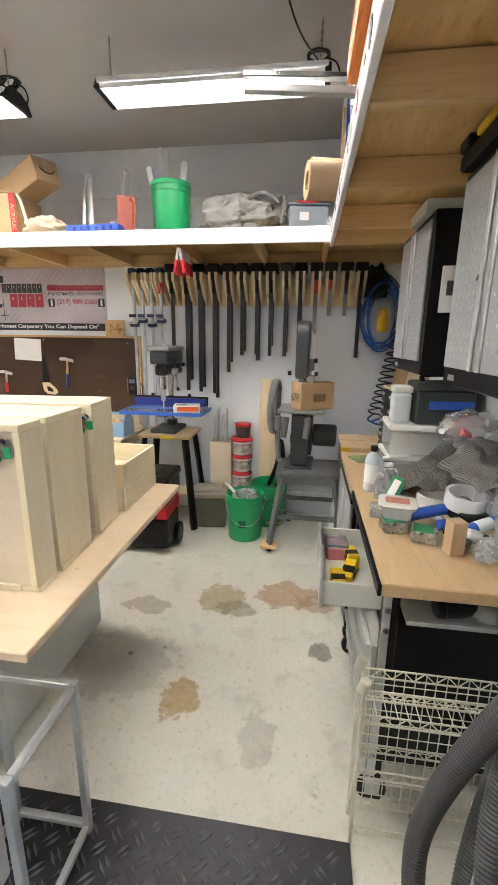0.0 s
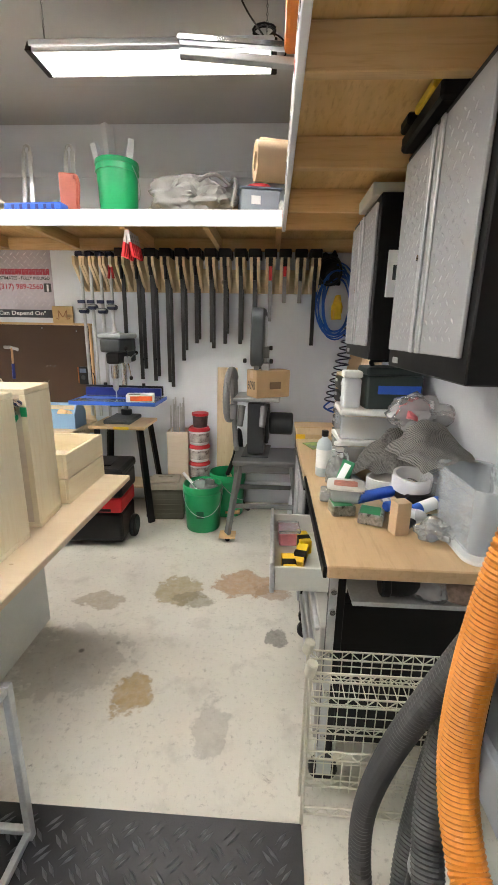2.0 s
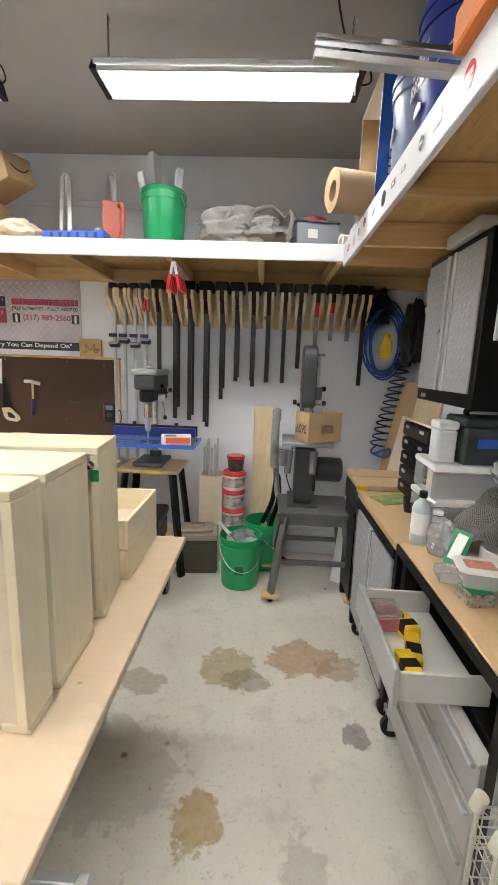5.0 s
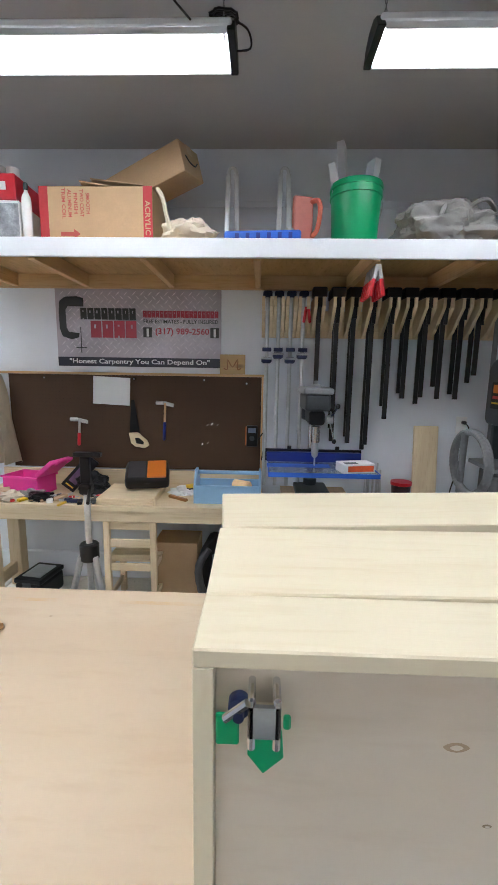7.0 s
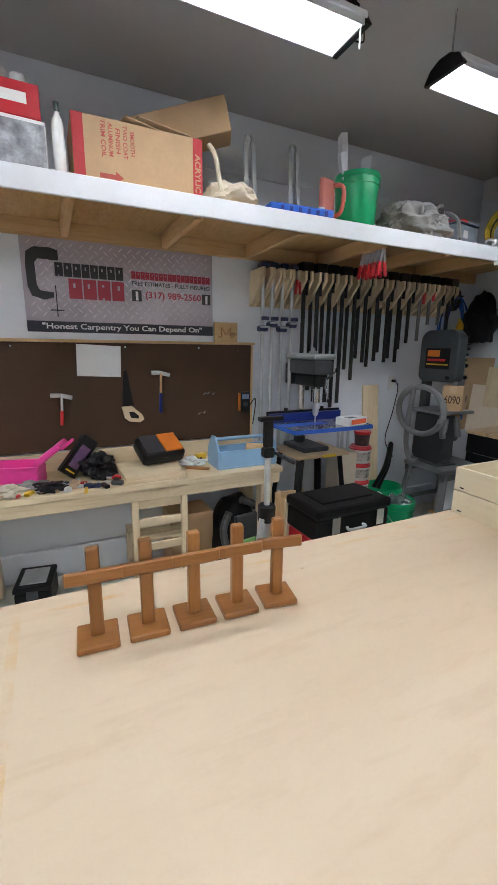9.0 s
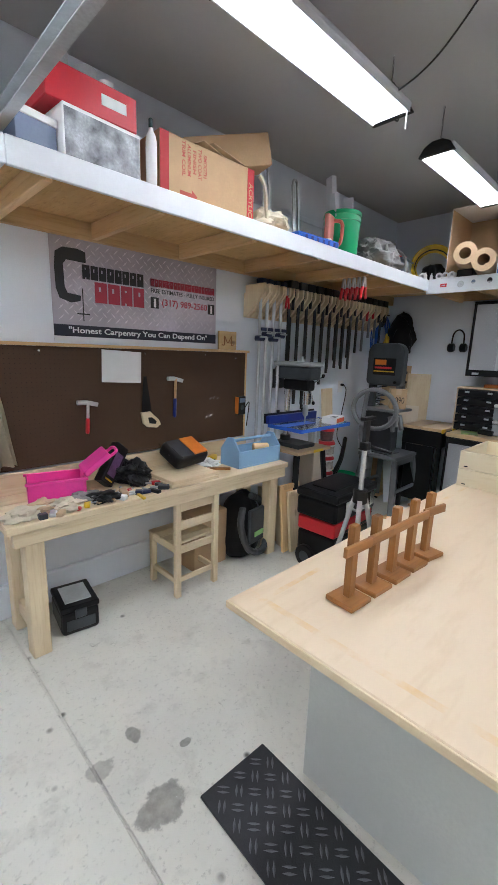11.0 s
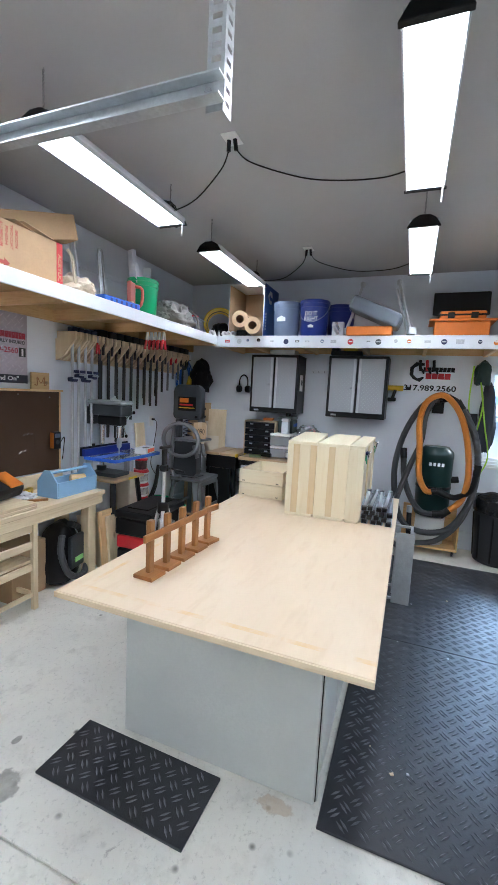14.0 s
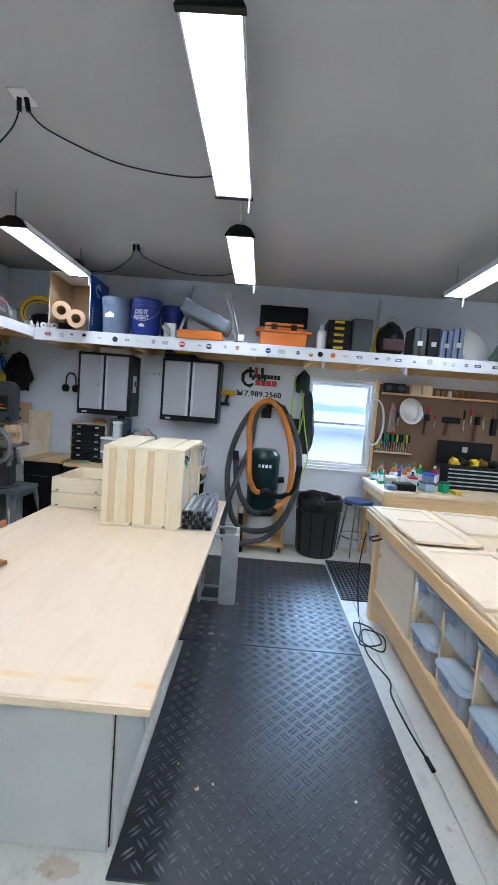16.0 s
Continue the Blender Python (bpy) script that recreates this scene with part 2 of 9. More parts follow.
M_IRON = pbr("cast_iron_grey", (0.055, 0.063, 0.068), 0.42, 0.2, var=0.25, scale=8)
M_TREAD = pbr("tread_plate", (0.40, 0.41, 0.43), 0.45, 0.15, var=0.05, scale=3)
M_LOZ = pbr("tread_lozenge", (0.55, 0.56, 0.58), 0.42, 0.2, var=0.04, scale=3, bump=0)
M_GREEN = pbr("green_plastic", (0.01, 0.36, 0.13), 0.35, var=0.12, scale=3, bump=0.01)
M_BLUE = pbr("blue_plastic", (0.012, 0.03, 0.24), 0.35, var=0.15, bump=0.01)
M_LBLUE = pbr("blue_grey_plastic", (0.17, 0.22, 0.33), 0.4, var=0.12, bump=0.01)
M_SKYB = pbr("pale_blue_paint", (0.30, 0.50, 0.74), 0.45, var=0.08, bump=0.02)
M_TAPE = pbr("blue_tape", (0.03, 0.13, 0.62), 0.5, var=0.15)
M_RED = pbr("red_plastic", (0.62, 0.02, 0.03), 0.35, var=0.15, bump=0.01)
M_ORANGE = pbr("orange_plastic", (0.68, 0.19, 0.02), 0.4, var=0.12, bump=0.01)
M_YELLOW = pbr("yellow_plastic", (0.80, 0.52, 0.02), 0.4, var=0.12, bump=0.01)
M_PINK = pbr("pink_plastic", (0.9, 0.06, 0.38), 0.4, var=0.1, bump=0.01)
M_CARD = pbr("cardboard", (0.50, 0.34, 0.19), 0.8, var=0.1, scale=6, bump=0.05)
M_KRAFT = pbr("kraft_paper", (0.56, 0.40, 0.25), 0.75, var=0.1, scale=6)
M_PAPER = pbr("white_paper", (0.82, 0.82, 0.82), 0.7, var=0.03, bump=0.01)
M_PEG = pbr("brown_hardboard", (0.075, 0.043, 0.025), 0.6, var=0.12, scale=4, spec=0.25)
M_PEGT = pbr("tan_hardboard", (0.20, 0.13, 0.075), 0.6, var=0.12, scale=4)
M_GHOSE = pbr("grey_hose", (0.06, 0.062, 0.064), 0.5, var=0.15, bump=0.02)
M_DGREEN = pbr("dark_green_paint", (0.007, 0.032, 0.03), 0.35, var=0.15, bump=0.01)
M_CLEAR = pbr("clear_plastic", (0.86, 0.90, 0.93), 0.12, var=0.05, bump=0.02, bscale=25, trans=0.9)
M_FILM = pbr("plastic_film", (0.9, 0.92, 0.93), 0.14, var=0.08, bump=0.35, bscale=22, trans=0.72)
M_GLASS = pbr("window_glass", (1, 1, 1), 0.02, var=0.0, bump=0, trans=1.0)
M_CANVAS = pbr("grey_canvas", (0.24, 0.235, 0.225), 0.9, var=0.25, scale=9, bump=0.2, bscale=200)
M_CREAM = pbr("cream_cloth", (0.68, 0.60, 0.46), 0.9, var=0.15, scale=9, bump=0.2, bscale=200)
M_CREAMP = pbr("cream_coated_wire", (0.66, 0.64, 0.54), 0.4, var=0.1, bump=0.02)


def woven():
    """Coarse grey woven mesh, light threads over dark gaps."""
    m, n, l, p = nodes_of("woven_mesh")
    tc = n.new("ShaderNodeTexCoord").outputs["UV"]
    fac = None
    for d in ("X", "Y"):
        w = n.new("ShaderNodeTexWave")
        w.bands_direction = d
        w.inputs["Scale"].default_value = 40.0
        l.new(tc, w.inputs["Vector"])
        if fac is None:
            fac = w.outputs["Fac"]
        else:
            k = n.new("ShaderNodeMath")
            k.operation = "MULTIPLY"
            l.new(fac, k.inputs[0])
            l.new(w.outputs["Fac"], k.inputs[1])
            fac = k.outputs[0]
    l.new(mixed(n, l, ramped(n, l, fac, 0.15, 0.55), (0.38, 0.37, 0.35), (0.06, 0.058, 0.056)), p.inputs["Base Color"])
    p.inputs["Roughness"].default_value = 0.85
    b = n.new("ShaderNodeBump")
    b.inputs["Strength"].default_value, b.inputs["Distance"].default_value = 0.4, 0.003
    b.invert = True
    l.new(fac, b.inputs["Height"])
    l.new(b.outputs[0], p.inputs["Normal"])
    return m


M_MESHF = woven()
M_MILKY = pbr("milky_clear_plastic", (0.82, 0.88, 0.94), 0.18, var=0.05, bump=0.02, alpha=0.3)
M_STAND = pbr("stand_grey_paint", (0.15, 0.158, 0.162), 0.45, 0.2, var=0.2, scale=8)
M_STEELD = pbr("dull_steel_bar", (0.22, 0.22, 0.225), 0.4, 0.5, var=0.25)
M_BARS = pbr("blued_bar", (0.022, 0.022, 0.025), 0.3, 0.3, var=0.3, bump=0.01)
M_DBLUE = pbr("dark_blue_steel", (0.02, 0.03, 0.09), 0.4, 0.3, var=0.2)
M_CORDB = pbr("blue_air_hose", (0.01, 0.10, 0.45), 0.35, var=0.12, bump=0)
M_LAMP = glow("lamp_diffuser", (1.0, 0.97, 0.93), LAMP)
M_OUT = glow("bright_overcast", (0.74, 0.88, 1.0), 0.62)
M_FIELD = glow("hazy_treeline", (0.50, 0.66, 0.88), 0.42)


# ---- mesh helpers ----
def raw_boxes(boxes):
    """A bmesh of plain boxes given as (x0, x1, y0, y1, z0, z1)."""
    bm = bmesh.new()
    for x0, x1, y0, y1, z0, z1 in boxes:
        v = [bm.verts.new((x, y, z)) for z in (z0, z1) for x, y in ((x0, y0), (x1, y0), (x1, y1), (x0, y1))]
        for f in ((3, 2, 1, 0), (4, 5, 6, 7), (0, 1, 5, 4), (1, 2, 6, 5), (2, 3, 7, 6), (3, 0, 4, 7)):
            bm.faces.new([v[i] for i in f])
    return bm


def bx(x0, x1, y0, y1, z0, z1, bev=0.003, seg=1):
    """A box by its limits with eased edges."""
    bm = raw_boxes([(x0, x1, y0, y1, z0, z1)])
    b = min(bev, 0.3 * min(x1 - x0, y1 - y0, z1 - z0))
    if b > 0:
        bmesh.ops.bevel(bm, geom=bm.edges[:], offset=b, segments=seg, affect="EDGES", profile=0.5)
    return bm


def join(*bms):
    out = bms[0]
    for b in bms[1:]:
        me = bpy.data.meshes.new("t")
        b.to_mesh(me)
        b.free()
        out.from_mesh(me)
        bpy.data.meshes.remove(me)
    return out


def moved(bm, m):
    bm.transform(m)
    return bm


def lathe(profile, seg=24, at=(0, 0, 0)):
    """A turned shape about z from (radius, height) pairs."""
    bm = bmesh.new()
    rings = []
    for r, z in profile:
        if r < 1e-5:
            rings.append([bm.verts.new((at[0], at[1], at[2] + z))])
        else:
            rings.append([bm.verts.new((at[0] + r * math.cos(2 * math.pi * i / seg), at[1] + r * math.sin(2 * math.pi * i / seg), at[2] + z)) for i in range(seg)])
    for a, b in zip(rings, rings[1:]):
        for i in range(seg):
            j = (i + 1) % seg
            q = [a[i % len(a)], a[j % len(a)], b[j % len(b)], b[i % len(b)]]
            q = list(dict.fromkeys(q))
            if len(q) > 2:
                bm.faces.new(q)
    closed = tuple(profile[0]) == tuple(profile[-1])
    for ring, flip in ((rings[0], True), (rings[-1], False)):
        if len(ring) > 2 and not closed:
            bm.faces.new(ring[::-1] if flip else ring)
    return bm


def cyl(r, z0, z1, at=(0, 0), seg=20, r2=None, bev=0.0):
    r2 = r if r2 is None else r2
    if bev:
        return lathe([(r - bev, z0), (r, z0 + bev), (r2, z1 - bev), (r2 - bev, z1)], seg, (at[0], at[1], 0))
    return lathe([(r, z0), (r2, z1)], seg, (at[0], at[1], 0))


def rod(a, b, r, seg=10, r2=None):
    """A round bar from a to b."""
    a, b = Vector(a), Vector(b)
    bm = cyl(r, 0, (b - a).length, seg=seg, r2=r2)
    q = Vector((0, 0, 1)).rotation_difference(b - a)
    return moved(bm, Matrix.Translation(a) @ q.to_matrix().to_4x4())


def bar(a, b, w, t, bev=0.002):
    """A flat bar from a to b, w wide across and t thick."""
    a, b = Vector(a), Vector(b)
    bm = bx(-w / 2, w / 2, -t / 2, t / 2, 0, (b - a).length, bev)
    return moved(bm, Matrix.Translation(a) @ (b - a).to_track_quat("Z", "Y").to_matrix().to_4x4())


def spline(pts, n=8, closed=False):
    """A smooth curve through the points."""
    p = [Vector(q) for q in pts]
    out = []
    k = len(p)
    for i in range(k if closed else k - 1):
        a, b, c, d = (p[(i + j) % k] if closed else p[max(0, min(k - 1, i + j))] for j in (-1, 0, 1, 2))
        for s in range(n):
            t = s / n
            out.append(0.5 * (2 * b + (c - a) * t + (2 * a - 5 * b + 4 * c - d) * t * t + (3 * b - a - 3 * c + d) * t ** 3))
    if not closed:
        out.append(p[-1])
    return out


def tube(pts, r, seg=8, closed=False, ribs=0.0):
    """A tube along points; ribs makes every other ring fatter, as on a flexible hose."""
    bm = bmesh.new()
    p = [Vector(q) for q in pts]
    n = len(p)
    rings, up = [], None
    for i in range(n):
        d = (p[(i + 1) % n] - p[i - 1]) if closed else (p[min(n - 1, i + 1)] - p[max(0, i - 1)])
        if d.length < 1e-9:
            d = Vector((0, 0, 1))
        d.normalize()
        if up is None:
            up = d.orthogonal().normalized()
        up = (up - d * up.dot(d)).normalized()
        side = d.cross(up)
        rr = r * (1 + (ribs if i % 2 else -ribs))
        rings.append([bm.verts.new(p[i] + (up * math.cos(2 * math.pi * k / seg) + side * math.sin(2 * math.pi * k / seg)) * rr) for k in range(seg)])
    m = n if closed else n - 1
    for i in range(m):
        a, b = rings[i], rings[(i + 1) % n]
        for k in range(seg):
            j = (k + 1) % seg
            bm.faces.new((a[k], a[j], b[j], b[k]))
    if not closed:
        bm.faces.new(rings[0][::-1])
        bm.faces.new(rings[-1])
    return bm


def resample(pts, step):
    """Points at even steps along a line."""
    out, left = [pts[0].copy()], step
    for a, b in zip(pts, pts[1:]):
        seg_len, done = (b - a).length, 0.0
        while seg_len - done >= left:
            done += left
            out.append(a.lerp(b, done / seg_len))
            left = step
        left -= seg_len - done
    return out


def slab(outline, z0, z1, bev=0.0):
    """An upright prism on a closed outline of (x, y)."""
    bm = bmesh.new()
    a = [bm.verts.new((x, y, z0)) for x, y in outline]
    b = [bm.verts.new((x, y, z1)) for x, y in outline]
    bm.faces.new(a[::-1])
    bm.faces.new(b)
    k = len(a)
    for i in range(k):
        bm.faces.new((a[i], a[(i + 1) % k], b[(i + 1) % k], b[i]))
    bmesh.ops.recalc_face_normals(bm, faces=bm.faces[:])
    if bev:
        bmesh.ops.bevel(bm, geom=bm.edges[:], offset=bev, segments=2, affect="EDGES", profile=0.5)
    return bm


def drape(w, d, h, seed, folds=4, steps=36):
    """A thrown sheet of cloth of w by d, heaped up to h, with creases and a ragged hang."""
    bm = bmesh.new()
    uv = bm.loops.layers.uv.new("uv")
    off = Vector((seed * 2.3, seed * 1.1, seed))
    grid, at = [], {}
    for i in range(steps + 1):
        row = []
        for j in range(steps + 1):
            u, v = i / steps, j / steps
            q = Vector((u * 2.2, v * 2.2, 0)) + off
            hump = math.sin(math.pi * min(1, max(0, u))) ** 0.7 * (0.35 + 0.65 * v) * (0.75 + 0.5 * noise.noise(q))
            crease = 0.09 * abs(noise.noise(Vector((u * folds, v * 1.6, 3)) + off)) + 0.05 * noise.noise(q * 3.1)
            z = max(0.003, h * (hump + crease))
            x = (u - 0.5) * w * (1 + 0.18 * noise.noise(Vector((v * 2, 1, 5)) + off)) + 0.03 * noise.noise(q * 2)
            y = (v - 0.5) * d * (1 + 0.18 * noise.noise(Vector((u * 2, 7, 5)) + off)) + 0.03 * noise.noise(q * 2 + Vector((9, 0, 0)))
            vert = bm.verts.new((x, y, z))
            at[vert] = (u * w * 1.5, v * d * 1.5)
            row.append(vert)
        grid.append(row)
    for i in range(steps):
        for j in range(steps):
            f = bm.faces.new((grid[i][j], grid[i + 1][j], grid[i + 1][j + 1], grid[i][j + 1]))
            for lp in f.loops:
                lp[uv].uv = at[lp.vert]
    bmesh.ops.solidify(bm, geom=bm.faces[:], thickness=0.003)
    return bm


def round_rect(w, d, r, seg=5):
    """The outline of a rectangle with round corners."""
    out = []
    for cx, cy, a0 in ((w / 2 - r, d / 2 - r, 0), (-w / 2 + r, d / 2 - r, 90), (-w / 2 + r, -d / 2 + r, 180), (w / 2 - r, -d / 2 + r, 270)):
        for i in range(seg + 1):
            a = radians(a0 + 90 * i / seg)
            out.append((cx + r * math.cos(a), cy + r * math.sin(a)))
    return out


def tub(w, d, h, r, taper=0.88, th=0.003, lip=0.008):
    """An open moulded tub with round corners, leaning sides and a turned-out lip."""
    bm = bmesh.new()
    rings = []
    levels = ((taper * 0.97, 0.001, 0), (taper, 0.008, 0), (0.985, h * 0.88, 0), (0.985, h * 0.885, lip), (1.0, h, lip), (1.0, h, 0), (0.985, h * 0.87, -th), (taper, 0.01, -th))
    for k, z, e in levels:
        rings.append([bm.verts.new((x * k + (e if x > 0 else -e), y * k + (e if y > 0 else -e), z)) for x, y in round_rect(w, d, r)])
    n = len(rings[0])
    for a, b in zip(rings, rings[1:]):
        for i in range(n):
            bm.faces.new((a[i], a[(i + 1) % n], b[(i + 1) % n], b[i]))
    bm.faces.new(rings[0][::-1])
    bm.faces.new(rings[-1])
    return bm


def hung_cloth(w0, w1, h, seed, folds=5, deep=0.035, steps=40):
    """A cloth hanging from a narrow top of w0 to a hem of w1, folded, with its back to +y and its hem on z 0."""
    bm = bmesh.new()
    off = Vector((seed * 1.7, seed * 0.9, seed))
    rows = []
    for j in range(steps + 1):
        v = j / steps
        w = w0 + (w1 - w0) * v ** 0.8
        row = []
        for i in range(steps + 1):
            u = i / steps - 0.5
            q = Vector((u * 3, v * 1.6, 0)) + off
            fold = math.sin(u * folds * 6.28 + 2 * noise.noise(q)) * deep * (0.35 + 0.65 * v) + 0.03 * noise.noise(q * 1.7)
            hem = 0.10 * h * noise.noise(Vector((u * 2.3, 4, 1)) + off) * v
            row.append(bm.verts.new((u * w + 0.03 * noise.noise(q + Vector((5, 0, 0))) * v, -deep - 0.03 + fold, h * (1 - v) + hem)))
        rows.append(row)
    for j in range(steps):
        for i in range(steps):
            bm.faces.new((rows[j][i], rows[j + 1][i], rows[j + 1][i + 1], rows[j][i + 1]))
    bmesh.ops.solidify(bm, geom=bm.faces[:], thickness=0.003)
    return bm


UPX = Matrix(((1, 0, 0, 0), (0, 0, -1, 0), (0, 1, 0, 0), (0, 0, 0, 1)))      # x, y drawn -> x, z; faces -y
UPW = Matrix(((0, 0, -1, 0), (-1, 0, 0, 0), (0, 1, 0, 0), (0, 0, 0, 1)))     # x drawn -> -y, y -> z; faces -x


def crumple(size, seed, wob=0.25, sub=3, flat=0.0):
    """A soft lump of cloth or film of the given size, resting on z 0."""
    bm = bmesh.new()
    bmesh.ops.create_icosphere(bm, subdivisions=sub + 1, radius=1.0)
    off = Vector((seed * 3.7, seed * 1.9, seed * 5.3))
    for v in bm.verts:
        d = v.co.normalized()
        k = 1 + wob * noise.noise(d * 1.7 + off) * 2 + wob * 0.7 * noise.noise(d * 4.5 + off) + wob * 0.5 * abs(noise.noise(d * 9 + off))
        v.co = d * k
        v.co.z = max(v.co.z, -0.55 + 0.1 * noise.noise(d * 3 + off))
    z = min(v.co.z for v in bm.verts)
    for v in bm.verts:
        v.co = Vector((v.co.x * size[0] / 2, v.co.y * size[1] / 2, (v.co.z - z) * size[2] / (1 - z)))
    return bm


def treads(w, h, pitch, length, width, height, gap=0.0):
    """Raised lozenges of tread plate on the xy plane from (0, 0) to (w, h), alternately turned."""
    bm = bmesh.new()
    n = int((w + h) / pitch) + 2
    for i in range(-n, n):
        for j in range(-n, n):
            cx, cy = w / 2 + (i - j) * pitch * 0.7071, h / 2 + (i + j) * pitch * 0.7071
            if not (length * 0.4 < cx < w - length * 0.4 and length * 0.4 < cy < h - length * 0.4):
                continue
            s = 1 if (i + j) % 2 else -1
            c, d = math.cos(radians(45)) , math.sin(radians(45)) * s
            q = lambda u, v, z: bm.verts.new((cx + u * c - v * d, cy + u * d + v * c, z))
            for o in ((-gap, gap) if gap else (0,)):
                a, b, e, f = q(-length / 2, o, 0), q(0, o - width / 2, 0), q(length / 2, o, 0), q(0, o + width / 2, 0)
                g, k = q(-length / 4, o, height), q(length / 4, o, height)
                for face in ((a, b, g), (b, e, k), (b, k, g), (e, f, k), (f, a, g), (f, g, k)):
                    bm.faces.new(face)
    return bm


def part(name, bm, material, parent=None, label="", smooth=False):
    """Links a bmesh as one mesh object, under a thing or a part if one is given."""
    me = bpy.data.meshes.new(name)
    bm.to_mesh(me)
    bm.free()
    me.materials.append(material)
    if smooth:
        me.polygons.foreach_set("use_smooth", [True] * len(me.polygons))
        me.set_sharp_from_angle(angle=radians(38))
    ob = new(name, me)
    ob.parent = parent
    if label:
        ob["label"] = label
    return ob


def thing(name, label, category, x=0.0, y=0.0, z=0.0, rz=0.0, group=""):
    """An empty at the base of a thing, to parent its parts."""
    ob = new(name)
    ob.empty_display_size = 0.05
    ob.location, ob.rotation_euler = (x, y, z), (0, 0, radians(rz))
    return tagged(ob, label, category, group)


def setting(name, bm, material, label=""):
    return tagged(part(name, bm, material), label=label, kind="structure")


def lettering(text, w, h, material, parent, m, name="lettering", bold=0.0, depth=0.0006):
    """Raised letters fitted into w by h, centred; m takes the drawn xy plane to its place."""
    cu = bpy.data.curves.new(name, "FONT")
    cu.body, cu.extrude, cu.offset = text, 0.01, bold
    cu.resolution_u = 3
    tmp = bpy.data.objects.new(name, cu)
    scene.collection.objects.link(tmp)
    me = bpy.data.meshes.new_from_object(tmp.evaluated_get(bpy.context.evaluated_depsgraph_get()))
    bpy.data.objects.remove(tmp)
    bpy.data.curves.remove(cu)
    co = np.empty(len(me.vertices) * 3)
    me.vertices.foreach_get("co", co)
    co = co.reshape(-1, 3)
    lo, hi = co.min(0), co.max(0)
    co = (co - (lo + hi) / 2) / (hi - lo) * (w, h, depth)
    me.vertices.foreach_set("co", co.ravel())
    me.transform(m)
    me.name = name
    me.materials.clear()
    me.materials.append(material)
    ob = new(name, me)
    ob.parent = parent
    return ob


# ---- the room ----
XE, YN, HC = 0.14, 4.185, 3.02          # east wall, north wall, ceiling
XW, YS = -8.6, -4.6

floor = setting("floor", raw_boxes([(XW, XE, YS, YN, -0.25, -0.012)]), M_FLOOR, "worn stained concrete garage floor slab")
for a, b in ((XW, -4.045), (-4.037, XE)):
    for c, d in ((YS, 0.155), (0.163, YN)):
        part("slab", bx(a, b, c, d, -0.012, 0, 0.003), M_FLOOR, floor)
setting("wall_north", raw_boxes([(XW - 0.12, XE + 0.12, YN, YN + 0.12, -0.25, HC + 0.1)]), M_WALL, "pale blue-grey painted wall")
WY0, WY1, WZ0, WZ1 = -0.225, 0.55, 0.985, 2.005
setting("wall_east", raw_boxes([(XE, XE + 0.12, YS, WY0, -0.25, HC + 0.1), (XE, XE + 0.12, WY1, YN, -0.25, HC + 0.1),
                                (XE, XE + 0.12, WY0, WY1, -0.25, WZ0), (XE, XE + 0.12, WY0, WY1, WZ1, HC + 0.1)]), M_WALL, "pale blue-grey painted wall with a window")
setting("wall_south", raw_boxes([(XW - 0.12, XE + 0.12, YS - 0.12, YS, -0.25, HC + 0.1)]), M_WALL)
setting("wall_west", raw_boxes([(XW - 0.12, XW, YS, YN, -0.25, HC + 0.1)]), M_WALL)
setting("ceiling", raw_boxes([(XW, XE, YS, YN, HC, HC + 0.1)]), M_CEIL, "plain grey-white ceiling")
setting("baseboard", bx(XW, XE - 0.035, YN - 0.035, YN - 0.001, 0, 0.2, 0.006), M_WALL, "painted concrete kerb along the wall")
setting("baseboard", bx(XE - 0.035, XE - 0.001, YS, YN - 0.036, 0, 0.2, 0.006), M_WALL, "painted concrete kerb along the wall")
setting("trim", bx(XW, XE, YN - 0.014, YN - 0.001, 2.66, 2.70, 0.003), M_WALL, "narrow painted rail on the upper wall")
setting("ground", raw_boxes([(0.4, 300, -150, 150, -0.6, -0.5)]), pbr("snow_field", (0.84, 0.86, 0.88), 0.8, var=0.06, scale=0.2))
setting("backdrop", raw_boxes([(60, 60.1, -120, 120, -1, 60)]), M_OUT, "bright hazy sky beyond the window")
rt = random.Random(4)
setting("backdrop", raw_boxes([(58, 58.1, k * 0.5, k * 0.5 + 0.5, 1.75, 2.3 + 0.6 * math.sin(k * 0.09) ** 2 + 0.25 * math.sin(k * 0.4) + rt.uniform(0, 0.25)) for k in range(-80, 80)]), M_FIELD, "pale distant treeline in haze")

# window: vinyl frame, two sashes with their panes
win = tagged(thing("window_1", "white vinyl double-hung window in daylight", "window"), kind="structure")


def ring_frame(y0, y1, z0, z1, w, x0, x1, bev=0.003):
    return join(bx(x0, x1, y0, y1, z0, z0 + w, bev), bx(x0, x1, y0, y1, z1 - w, z1, bev),
                bx(x0, x1, y0, y0 + w, z0 + w, z1 - w, bev), bx(x0, x1, y1 - w, y1, z0 + w, z1 - w, bev))


